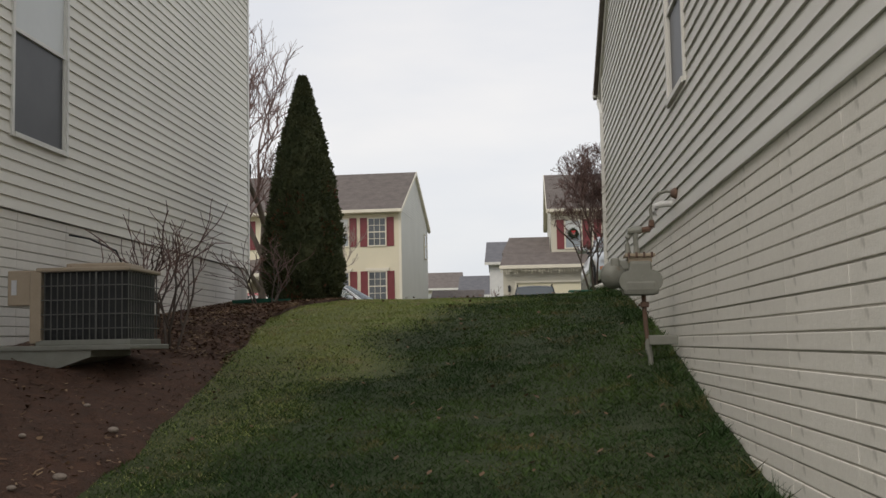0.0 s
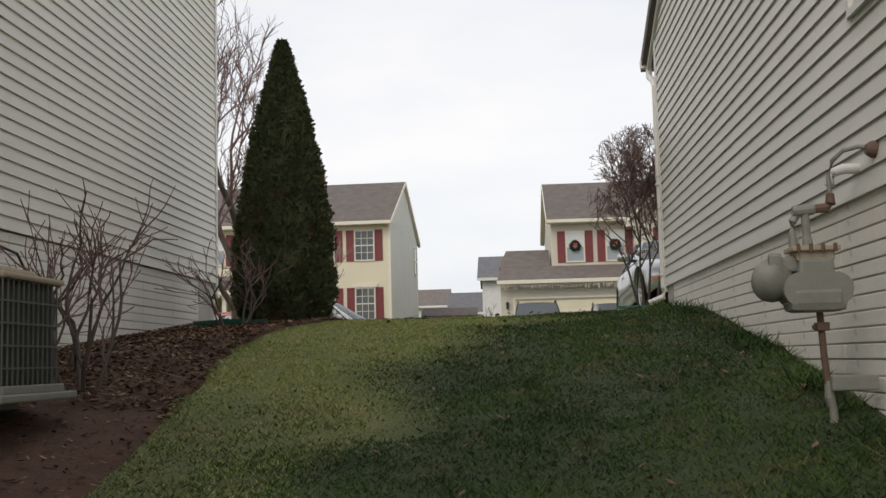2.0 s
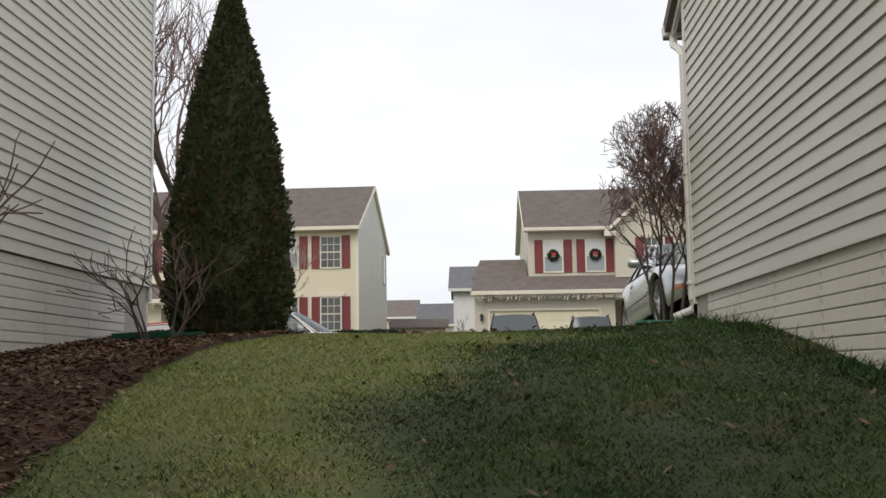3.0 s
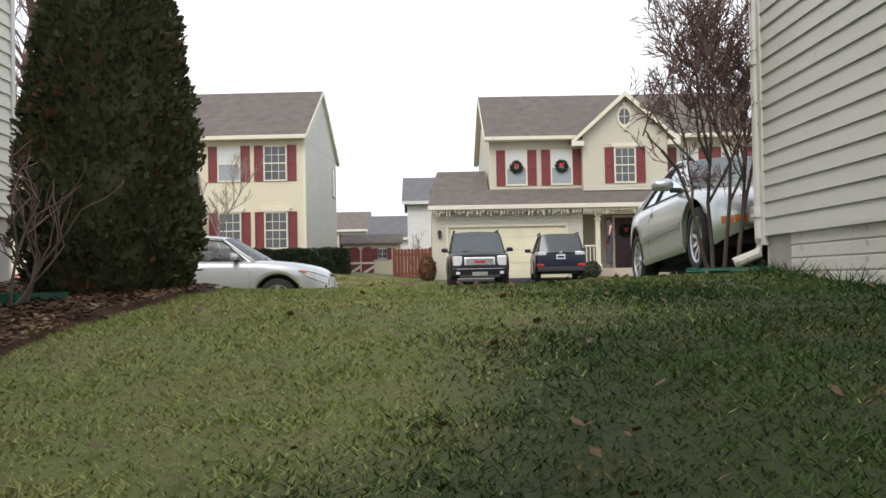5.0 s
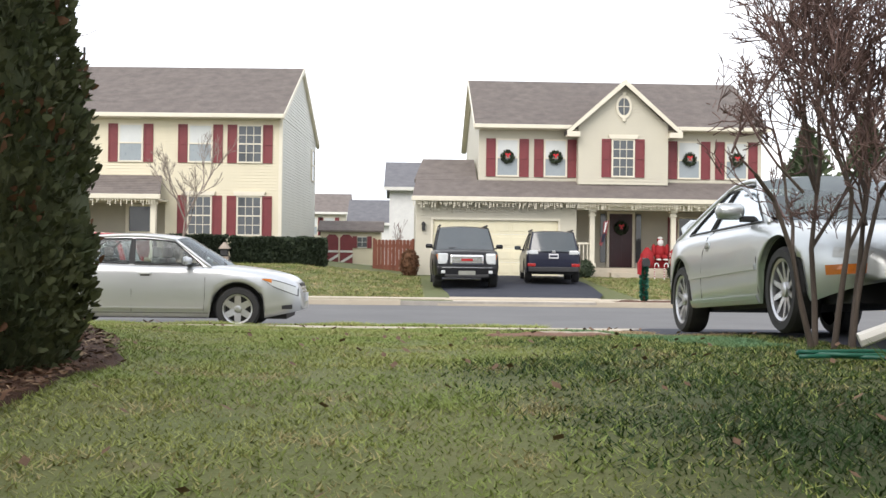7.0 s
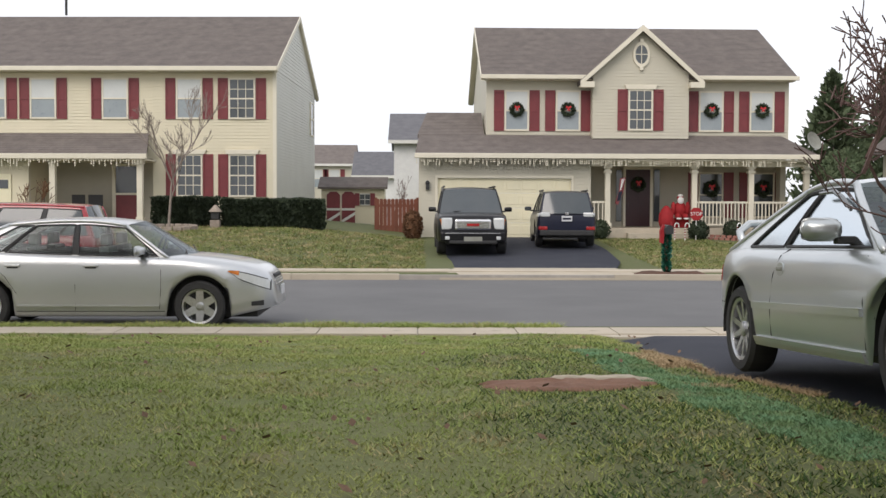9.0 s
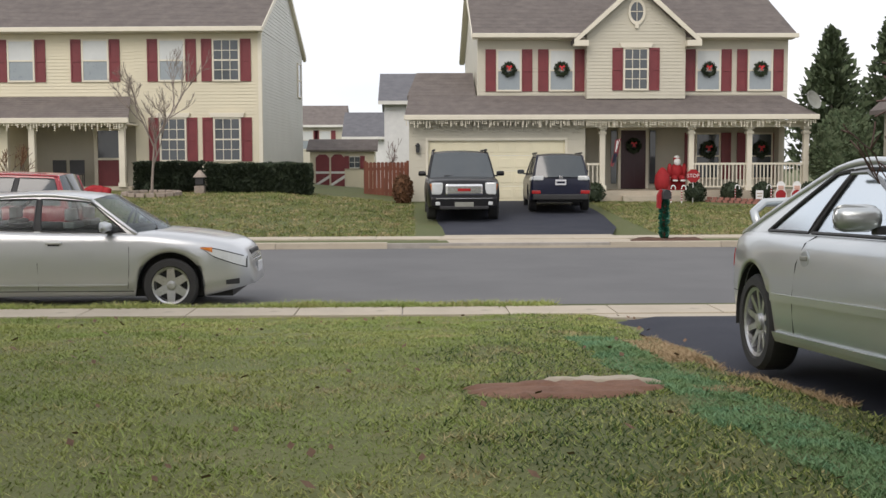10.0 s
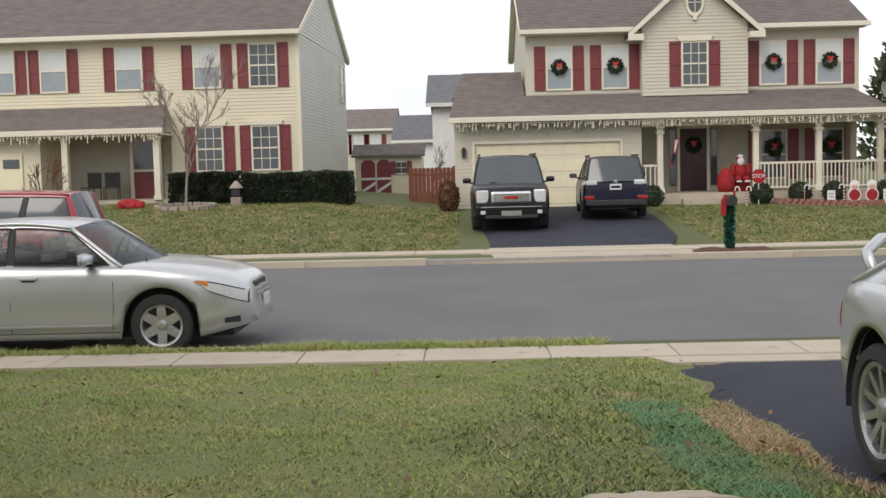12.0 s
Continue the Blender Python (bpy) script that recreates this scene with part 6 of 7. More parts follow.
dish = thing("satellite_dish", "grey satellite dish at a porch roof corner", "satellite dish", (12.75, 54.0, 3.5))
bm = bmesh.new()
lathe(bm, [(0.02, 0), (0.2, 0.03), (0.34, 0.1), (0.33, 0.11), (0.2, 0.045), (0.02, 0.015)], 20, Matrix.Translation((0.1, -0.1, 0.3)) @ Matrix.Rotation(radians(65), 4, "X") @ Matrix.Rotation(radians(30), 4, "Y"))
part("reflector", bm, M["grey_metal"], dish)
bm = bmesh.new()
tube(bm, [(0, 0.05, -0.1), (0, 0, 0.15), (0.08, -0.08, 0.3)], 0.02)
part("mast", bm, M["grey_metal"], dish)

lamp = thing("wall_lantern", "dark wall lantern beside the garage door", "wall lamp", (-0.45, G0 - 0.1, 2.1))
part("cage", boxes((-0.06, 0.06, -0.06, 0.06, 0, 0.22), bevel=0.01), M["dark"], lamp)
bm = bmesh.new()
lathe(bm, [(0.1, 0.22), (0.02, 0.32)], 8)
part("cap", bm, M["dark"], lamp)
part("bracket", boxes((-0.02, 0.02, 0.05, 0.12, 0.0, 0.25)), M["dark"], lamp)

flag = thing("porch_flag", "furled dark striped flag on a porch post", "flag", (6.1, G0 - 0.2, 1.75))
bm = bmesh.new()
tube(bm, [(0, 0.1, -0.1), (0.16, -0.35, 0.75)], 0.012)
part("pole", bm, M["white"], flag)
part("cloth", slab([(0.05, 0.75), (0.24, 0.8), (0.16, 0.3), (-0.02, -0.15), (-0.12, -0.1), (0.02, 0.35)], -0.2, -0.15), M["shutter"], flag)
part("canton", slab([(0.0, 0.3), (0.13, 0.32), (0.05, 0.0), (-0.06, -0.02)], -0.215, -0.2), M["navy_paint"], flag)
part("stripe", slab([(0.1, 0.72), (0.14, 0.73), (0.08, 0.36), (0.05, 0.36)], -0.212, -0.2), M["white"], flag)

fig = bmesh.new()
for args in (((0, 0, 0.62), (0.24, 0.2, 0.3)), ((0, -0.02, 1.05), (0.12, 0.12, 0.14)), ((-0.25, -0.08, 0.68), (0.09, 0.1, 0.24)), ((0.25, -0.08, 0.68), (0.09, 0.1, 0.24)), ((-0.13, -0.22, 0.4), (0.11, 0.24, 0.11)), ((0.13, -0.22, 0.4), (0.11, 0.24, 0.11))):
    bmesh.ops.create_uvsphere(fig, u_segments=12, v_segments=8, radius=1, matrix=Matrix.Translation(args[0]) @ Matrix.Diagonal((*args[1], 1)))
box(fig, -0.3, 0.3, -0.1, 0.25, 0, 0.34, bevel=0.03)
seated = tagged(finish("seated_porch_figure", fig, M["red"], smooth=True), "red seated holiday figure on the porch", "holiday decoration")
seated.location = (8.42, G0 + 0.45, 0.8)
trim_bits = bmesh.new()
for c, s in (((0, -0.11, 0.96), (0.12, 0.06, 0.13)), ((0, -0.04, 1.12), (0.1, 0.1, 0.07)), ((-0.13, -0.42, 0.33), (0.1, 0.05, 0.035)), ((0.13, -0.42, 0.33), (0.1, 0.05, 0.035))):
    bmesh.ops.create_uvsphere(trim_bits, u_segments=12, v_segments=8, radius=1, matrix=Matrix.Translation(c) @ Matrix.Diagonal((*s, 1)))
tw = tagged(finish("white_fur_trim", trim_bits, M["white"], smooth=True), "white fluffy trim on a porch decoration", "holiday decoration")
tw.location = (8.42, G0 + 0.45, 0.8)
bm = bmesh.new()
lathe(bm, [(0.2, 0), (0.27, 0.2), (0.25, 0.5), (0.14, 0.68), (0.05, 0.78)], 16)
sack = tagged(finish("red_sack", bm, M["red"], smooth=True), "bulging red sack on the porch step", "holiday decoration")
sack.location = (7.85, G0 + 0.05, 0.8)

stop = thing("stop_sign", "small red octagonal sign on a stake", "sign", (8.62, 53.0, 0.45))
bm = bmesh.new()
tube(bm, [(0, 0, -0.1), (0, 0, 0.75)], 0.015)
part("stake", bm, M["white"], stop)
octo = [(0.23 * math.cos(math.pi / 8 + k * math.pi / 4), 0.85 + 0.23 * math.sin(math.pi / 8 + k * math.pi / 4)) for k in range(8)]
part("plate", slab(octo, -0.02, -0.005), M["red"], stop)
font = bpy.data.curves.new("word", "FONT")
font.body, font.size, font.align_x, font.align_y, font.extrude = "STOP", 0.17, "CENTER", "CENTER", 0.003
tx = new("lettering", font)
tx.data.materials.append(M["white"])
tx.parent, tx.matrix_basis = stop, pose(0, -0.025, 0.85, 90, 0, 0)


def candy_cane(x, y, h, s=1):
    z = land(x, y)
    t = thing("candy_cane", "white and red striped candy cane stake", "lawn decoration", (x, y, z), group="candy canes on the lawn")
    bm = bmesh.new()
    pts = [(0, 0, -0.08), (0, 0, h - 0.12)] + [(s * (0.07 - 0.07 * math.cos(a)), 0, h - 0.12 + 0.08 * math.sin(a)) for a in np.linspace(0.3, math.pi, 6)] + [(s * 0.14, 0, h - 0.18)]
    tube(bm, pts, 0.019, 6)
    part("stem", bm, M["white"], t)
    bm = bmesh.new()
    for k in range(5):
        q = 0.08 + k * (h - 0.2) / 5
        tube(bm, [(0, 0, q), (0, 0, q + 0.045)], 0.021, 6)
    part("stripes", bm, M["red"], t)["kind"] = "stuff"


for x, y, h, s in ((7.85, 52.8, 0.62, 1), (8.2, 52.8, 0.62, 1), (10.0, 52.9, 0.62, 1), (11.0, 52.3, 0.66, -1), (12.55, 52.0, 0.62, 1), (12.9, 52.3, 0.7, 1), (13.6, 52.2, 0.6, 1), (13.9, 52.2, 0.6, -1)):
    candy_cane(x, y, h, s)
for k, (x, c) in enumerate(((11.35, "white"), (11.88, "red"))):
    z = land(x, 52.4)
    outline = [(x + 0.2 * math.sin(q), z + 0.27 - 0.22 * math.cos(q)) for q in np.linspace(-2.3, 2.3, 15)] + [(x + 0.14 * math.sin(q), z + 0.58 + 0.15 * math.cos(q)) for q in np.linspace(2.1, -2.1, 11)]
    bm = slab(outline, 52.4, 52.42)
    cut = tagged(finish("yard_cutout", bm, M["white"]), "flat painted holiday cutout standing on the lawn", "lawn decoration")
    a = slab([(x + 0.17 * math.sin(q), z + 0.28 - 0.17 * math.cos(q)) for q in np.linspace(0, 2 * math.pi, 15)[:-1]], 52.385, 52.398)
    part("painted_coat", a, M["red"], cut)
    a = slab([(x - 0.09, z + 0.46), (x + 0.09, z + 0.46), (x + 0.09, z + 0.58), (x - 0.09, z + 0.58)], 52.385, 52.398)
    part("painted_face", a, M["skin"], cut)
    part("stake", boxes((x - 0.015, x + 0.015, 52.42, 52.44, z - 0.1, z + 0.3)), M["white"], cut)
for x, y, w, h in ((10.72, 52.6, 0.24, 0.3), (12.3, 52.4, 0.16, 0.32), (11.95, 51.2, 0.24, 0.2)):
    z = land(x, y)
    sg = tagged(finish("small_yard_sign", boxes((x - w / 2, x + w / 2, y, y + 0.015, z + 0.12, z + 0.12 + h)), M["white"]), "small white sign with faint lettering on a stake", "sign")
    part("stake", boxes((x - 0.01, x + 0.01, y + 0.015, y + 0.03, z - 0.1, z + 0.2)), M["grey_metal"], sg)
    part("lettering_bars", boxes((x - w * 0.35, x + w * 0.35, y - 0.004, y - 0.001, z + 0.12 + h * 0.6, z + 0.12 + h * 0.72), (x - w * 0.3, x + w * 0.3, y - 0.004, y - 0.001, z + 0.12 + h * 0.3, z + 0.12 + h * 0.42)), M["tan"], sg)
bed = drape("flower_bed", 9.8, 14.0, 51.9, 53.7, M["mulch"], "dark mulch bed before the porch", "flower bed", 0.06, 0.4, lambda y: (interp(y, [(51.9, 11.0), (53.7, 9.0)]), 14.2))
edge_wall = thing("brick_edging", "low pinkish brick edging round a bed", "garden edging")
b0 = None
k = 0
for course in range(2):
    for i in range(34):
        u = i / 33
        x = 9.2 + 5.2 * u
        y = 53.3 - 1.55 * min(1, u * 2.6) - 0.1 * math.sin(u * 6)
        if b0 is None:
            b0 = part("brick", boxes((-0.075, 0.075, -0.05, 0.05, 0, 0.085), bevel=0.008), M["brickpave"], edge_wall)
            o = b0
        else:
            o = bpy.data.objects.new("brick", b0.data)
            scene.collection.objects.link(o)
            o.parent = edge_wall
        o.matrix_basis = pose(x + course * 0.06, y, land(x, y) + course * 0.09 - 0.01, 0, 0, -32 if u < 0.38 else 3)

mailbox = thing("mailbox", "black mailbox on a green garlanded post with red bow", "mailbox", (4.95, 41.15, 0.0))
bm = bmesh.new()
cyl(bm, 0, 0, 0, 0.92, 0.05, n=10)
part("post", bm, M["fence"], mailbox)
rng = random.Random(2)
spots = [(Vector((0.055 * math.cos(a), 0.055 * math.sin(a), z)), Vector((math.cos(a), math.sin(a), 0.2)).normalized()) for a, z in ((rng.uniform(0, 6.28), rng.uniform(0.03, 0.95)) for _ in range(700))]
leaf_cloud("garland", mailbox, M["green_plastic"], spots, 0.07, rng)
part("box", slab([(-0.09, 0.92), (0.09, 0.92), (0.09, 1.05), (0.06, 1.11), (0, 1.13), (-0.06, 1.11), (-0.09, 1.05)], -0.3, 0.2), M["dark"], mailbox)
part("bow", slab([(-0.17, 0.72), (-0.1, 0.7), (-0.08, 0.95), (-0.04, 1.08), (-0.1, 1.14), (-0.17, 1.0)], -0.12, 0.02), M["red"], mailbox, "red fabric bow")
part("flag", boxes((0.09, 0.1, -0.1, 0.05, 1.0, 1.2)), M["red"], mailbox)
drape("mailbox_bed", 4.2, 5.9, 40.6, 41.5, M["mulch"], "dark mulch round a mailbox post", "mulch bed", 0.05, 0.2, wob=0.03)

ring = thing("stone_tree_ring", "ring of pale stones round a young tree", "garden edging", (-8.8, 51.6, 0.55))
first = None
for k in range(18):
    a = 2 * math.pi * k / 18
    if first is None:
        bm = boxes((-0.13, 0.13, -0.07, 0.07, 0, 0.14), bevel=0.03)
        first = o = part("stone", bm, M["rock"], ring)
    else:
        o = bpy.data.objects.new("stone", first.data)
        scene.collection.objects.link(o)
        o.parent = ring
    o.matrix_basis = pose(0.85 * math.cos(a), 0.85 * math.sin(a), land(-8.8 + 0.85 * math.cos(a), 51.6 + 0.85 * math.sin(a)) - 0.56, 0, 0, math.degrees(a) + 90)
lant = thing("stone_lantern", "small grey stone garden lantern between hedges", "garden ornament", (-7.48, 52.6, 0.6))
part("base", boxes((-0.16, 0.16, -0.16, 0.16, -0.1, 0.45), bevel=0.03), M["rock"], lant)
part("light_chamber", boxes((-0.13, 0.13, -0.13, 0.13, 0.48, 0.72), bevel=0.02), M["dark"], lant)
bm = bmesh.new()
lathe(bm, [(0.22, 0.72), (0.2, 0.76), (0.04, 0.95)], 10)
part("cap", bm, M["rock"], lant)
bm = bmesh.new()
bmesh.ops.create_icosphere(bm, subdivisions=3, radius=1, matrix=Matrix.Diagonal((0.42, 0.22, 0.2, 1)))
for v in bm.verts:
    v.co *= 1 + 0.3 * noise.noise(v.co * 6)
heap = tagged(finish("crumpled_red_heap", bm, M["red"]), "crumpled red and orange heap on a lawn", "decoration")
heap.location = (-10.6, 52.0, land(-10.6, 52.0) + 0.1)
for k, x in enumerate((-13.0, -12.3)):
    ch = thing("porch_chair", "dark metal porch chair", "chair", (x, 55.6, 0.98), rz=170 + 20 * k, group="chairs on the porch")
    part("seat", boxes((-0.25, 0.25, -0.25, 0.25, 0.4, 0.44), bevel=0.01), M["dark"], ch)
    part("backrest", boxes((-0.25, 0.25, -0.28, -0.24, 0.44, 0.92), bevel=0.01), M["dark"], ch)
    for a in (-0.23, 0.23):
        for b in (-0.23, 0.23):
            part("leg", boxes((a - 0.015, a + 0.015, b - 0.015, b + 0.015, 0, 0.4)), M["dark"], ch)

# downpipes and gutters of the near right house
dp = thing("downpipe", "white downpipe with elbow at the house corner", "downpipe")
bm = bmesh.new()
tube(bm, [(RX - 0.02, 20.0, 3.98), (RX - 0.03, 19.95, 3.86), (RX - 0.03, 19.62, 3.72), (RX - 0.02, RY1 + 0.06, 3.6), (RX - 0.02, RY1 + 0.06, 0.78), (RX - 0.03, RY1 + 0.08, 0.66), (RX - 0.22, RY1 + 0.12, 0.58)], 0.045, 8)
part("pipe", bm, M["trim"], dp)
for z in (0.95, 2.2):
    part("strap", boxes((RX - 0.075, RX + 0.035, RY1 + 0.01, RY1 + 0.115, z, z + 0.03)), M["trim"], dp)
gut = tagged(finish("gutter", slab([(20.0, 4.0), (20.02, 4.13), (20.16, 4.13), (20.14, 4.06), (20.1, 4.0)], RX - 0.13, RX + 9, "x"), M["trim"]), "white roof gutter at the eave", "gutter")
bm = bmesh.new()
for k in range(3):
    pts = [(1.05 + 0.75 * u + 0.02 * math.sin(u * 9 + k), 19.15 + 0.06 * k + 0.05 * math.sin(u * 6 + k * 2), land(1.4, 19.2) + 0.035 + 0.01 * k) for u in np.linspace(0, 1, 12)]
    tube(bm, pts, 0.013, 6)
tagged(finish("garden_hose", bm, M["green_plastic"], smooth=True), "green garden hose lying in the grass", "hose")

tray = thing("splash_block", "green plastic splash block in mulch", "splash block", (-3.95, 18.15, land(-3.95, 18.15) - 0.02), rz=-32)
part("trough", slab([(-0.2, 0.0), (0.2, 0.0), (0.22, 0.13), (0.17, 0.13), (0.15, 0.05), (-0.15, 0.05), (-0.17, 0.13), (-0.22, 0.13)], -0.45, 0.45, "x"), M["green_plastic"], tray)
part("lip", boxes((0.44, 0.5, -0.24, 0.24, 0.0, 0.07), bevel=0.01), M["green_plastic"], tray)

# gas meter
gm = thing("gas_meter", "weathered grey gas meter on rusty pipes", "gas meter", (1.4, 10.8, -0.1))
bm = boxes((-0.12, 0.12, -0.1, 0.1, 0.2, 0.52), bevel=0.03)
for sx in (-1, 1):
    tube(bm, [(sx * 0.1, -0.105, 0.33), (sx * 0.1, 0.105, 0.33)], [0.1, 0.1], 18)
box(bm, -0.17, 0.17, -0.11, 0.11, 0.2, 0.36, bevel=0.05)
for v in bm.verts:
    if v.co.z > 0.44:
        v.co.x *= 0.86
part("housing", bm, M["grey_metal"], gm, smooth=False)
flange = part("top_flange", boxes((-0.14, 0.14, -0.11, 0.11, 0.555, 0.585), (-0.11, 0.11, -0.085, 0.085, 0.5, 0.556), bevel=0.008), M["tan"], gm, "rusty cream flange")
for k in range(4):
    bm = bmesh.new()
    cyl(bm, -0.105 + 0.07 * k, -0.112, 0.545, 0.595, 0.011, n=6)
    part("bolt", bm, M["pipe"], flange)
bm = bmesh.new()
lathe(bm, [(0.02, -0.02), (0.1, 0.0), (0.13, 0.02), (0.13, 0.045), (0.115, 0.06), (0.1, 0.1), (0.06, 0.125), (0.02, 0.13)], 24, Matrix.Translation((-0.25, 0.04, 0.4)) @ Matrix.Rotation(radians(100), 4, "X") @ Matrix.Rotation(radians(18), 4, "Y"))
reg = part("regulator", bm, M["grey_metal"], gm, smooth=True)
part("regulator_neck", boxes((-0.24, -0.09, -0.05, 0.05, 0.44, 0.53), (-0.27, -0.19, -0.075, -0.03, 0.45, 0.55), bevel=0.018), M["grey_metal"], gm)
bm = bmesh.new()
tube(bm, [(0.03, 0.02, 0.2), (0.04, 0.02, -0.05), (0.06, 0.02, -0.3)], 0.021, 8)
part("riser", bm, M["pipe"], gm)
part("collar", boxes((0.0, 0.075, -0.02, 0.06, 0.09, 0.14), (-0.02, 0.0, 0.0, 0.03, 0.1, 0.125), bevel=0.008), M["pipe"], gm)
bm = bmesh.new()
tube(bm, [(0.055, 0.02, -0.2), (0.06, 0.02, -0.3), (0.075, 0.02, -0.36), (0.085, 0.02, -0.55)], [0.022, 0.03, 0.024, 0.026], 8)
part("sleeve", bm, M["grey_metal"], gm)
bm = bmesh.new()
tube(bm, [(-0.02, 0, 0.58), (-0.025, 0, 0.66), (-0.03, 0, 0.8)], [0.036, 0.024, 0.026], 10)
part("stub_pipe", bm, M["grey_metal"], gm)
bm = bmesh.new()
tube(bm, [(-0.1, 0.01, 0.58), (-0.105, 0.01, 0.68), (-0.1, 0.01, 0.74), (-0.06, 0.01, 0.8)], [0.03, 0.022, 0.026, 0.022], 8)
part("bypass_elbow", bm, M["grey_metal"], gm)
bm = bmesh.new()
tube(bm, [(-0.1, 0, 0.8), (-0.08, 0, 0.8), (0.02, 0, 0.81), (0.03, 0, 0.81)], [0.03, 0.036, 0.036, 0.028], 10)
part("valve", bm, M["grey_metal"], gm)
bm = bmesh.new()
tube(bm, [(0.02, 0, 0.81), (0.1, 0, 0.815), (0.125, 0, 0.84), (0.125, 0, 0.9)], [0.026, 0.03, 0.032, 0.024], 8)
part("elbow", bm, M["pipe"], gm, "dark rust-red iron elbow")
bm = bmesh.new()
tube(bm, [(0.125, 0, 0.88), (0.12, 0.0, 1.0), (0.14, -0.03, 1.09), (0.19, -0.08, 1.14), (0.26, -0.14, 1.15), (0.33, -0.2, 1.13)], 0.014, 8)
part("supply_pipe", bm, M["grey_metal"], gm)
bm = bmesh.new()
lathe(bm, [(0.055, 0), (0.05, 0.03), (0.03, 0.06)], 14, Matrix.Translation((0.345, -0.2, 1.12)) @ Matrix.Rotation(radians(-90), 4, "Y"))
part("wall_flange", bm, M["pipe"], gm)
vent = thing("wall_vent", "small white elbow vent on the siding", "vent", (1.66, 10.9, 0.92))
bm = bmesh.new()
tube(bm, [(0.09, 0, 0.04), (-0.02, 0, 0.04), (-0.08, 0, 0.02), (-0.1, 0, -0.06)], 0.032, 8)
part("elbow", bm, M["white"], vent, smooth=True)
bracket = tagged(finish("wall_bracket", boxes((1.46, 1.73, 10.76, 10.84, -0.36, -0.27), bevel=0.01), M["grey_metal"]), "pale green metal bracket between pipe and wall", "bracket")

# air conditioner by the left house
AX0, AX1, AY0, AY1, AZ0, AZ1 = -4.23, -3.36, 10.5, 11.35, -0.24, 0.46
ac = thing("air_conditioner", "tan outdoor air conditioning unit with dark wire-guarded coil", "air conditioner", (0, 0, 0))
part("coil", boxes((AX0 + 0.02, AX1 - 0.02, AY0 + 0.03, AY1, AZ0, AZ1 - 0.02), bevel=0.07), M["coil"], ac)
bm = boxes((AX0 - 0.02, AX1 + 0.02, AY0 - 0.02, AY1 + 0.02, AZ1 - 0.03, AZ1 + 0.01), bevel=0.015)
box(bm, AX0 + 0.2, AX1 - 0.1, AY0 + 0.15, AY1 - 0.15, AZ1, AZ1 + 0.06, bevel=0.02)
part("top_cover", bm, M["tan"], ac)
part("base_pan", boxes((AX0 - 0.02, AX1 + 0.02, AY0 - 0.01, AY1 + 0.02, AZ0 - 0.02, AZ0 + 0.03), bevel=0.008), M["grey_metal"], ac)
part("corner_panel", boxes((AX0 - 0.08, AX0 + 0.03, AY0 - 0.01, AY0 + 0.2, AZ0, AZ1 - 0.01), bevel=0.012), M["tan"], ac)
cb = part("control_box", boxes((AX0 - 0.3, AX0 - 0.08, AY0 + 0.0, AY0 + 0.25, AZ0 + 0.36, AZ1 - 0.01), bevel=0.012), M["tan"], ac)
part("rating_label", boxes((AX0 - 0.26, AX0 - 0.21, AY0 - 0.006, AY0 - 0.001, AZ0 + 0.46, AZ0 + 0.6)), M["plate"], cb)
guard = part("wire_guard", boxes((AX0, AX0 + 0.012, AY0 - 0.004, AY0 + 0.008, AZ0, AZ1 - 0.02)), M["grille"], ac)
for k in range(1, 15):
    x = AX0 + (AX1 - AX0) * k / 14
    wd = 0.009 if k == 9 else 0.004
    part("wire", boxes((x - wd, x + wd, AY0 - 0.004, AY0 + 0.006, AZ0, AZ1 - 0.02)), M["grille"], guard)
for k in range(1, 6):
    z = AZ0 + (AZ1 - AZ0) * k / 5.2
    part("wire", boxes((AX0, AX1, AY0 - 0.006, AY0 + 0.003, z - 0.005, z + 0.005)), M["grille"], guard)
    part("wire", boxes((AX1 + 0.001, AX1 + 0.008, AY0, AY1, z - 0.005, z + 0.005)), M["grille"], guard)
for k in range(1, 12):
    y = AY0 + (AY1 - AY0) * k / 12
    part("wire", boxes((AX1 - 0.004, AX1 + 0.006, y - 0.004, y + 0.004, AZ0, AZ1 - 0.02)), M["grille"], guard)
pad = tagged(finish("equipment_pad", boxes((-5.2, AX1 + 0.06, AY0 - 0.12, AY1 + 0.15, AZ0 - 0.07, AZ0 - 0.02), bevel=0.012), M["grey_metal"]), "weathered grey equipment pad under an air conditioner", "equipment pad", kind="structure")
part("concrete_base", slab([(-5.2, AZ0 - 0.07), (AX1 - 0.32, AZ0 - 0.07), (AX1 - 0.32, AZ0 - 0.13), (-5.2, AZ0 - 0.62)], AY0 - 0.1, AY1 + 0.1), M["grey_metal"], pad)
bm = bmesh.new()
tube(bm, [(LX + 0.03, 12.6, 1.0), (LX + 0.15, 12.9, 0.98), (LX + 0.35, 13.2, 0.86), (LX + 0.4, 13.4, 0.6), (LX + 0.42, 13.5, 0.45)], 0.012, 6)
tagged(finish("black_cable", bm, M["dark"], smooth=True), "black cable curving from the siding to a meter", "cable")
em = thing("utility_meter", "small grey utility meter on a pipe by the wall", "gas meter", (LX + 0.42, 13.5, 0.0))
part("housing", boxes((-0.12, 0.12, -0.1, 0.1, 0.05, 0.42), bevel=0.03), M["grey_metal"], em)
bm = bmesh.new()
tube(bm, [(0, 0, -0.4), (0, 0, 0.08)], 0.025, 8)
part("pipe", bm, M["pipe"], em)
part("cap", boxes((-0.1, 0.1, -0.05, 0.05, 0.42, 0.5), bevel=0.02), M["dark"], em)


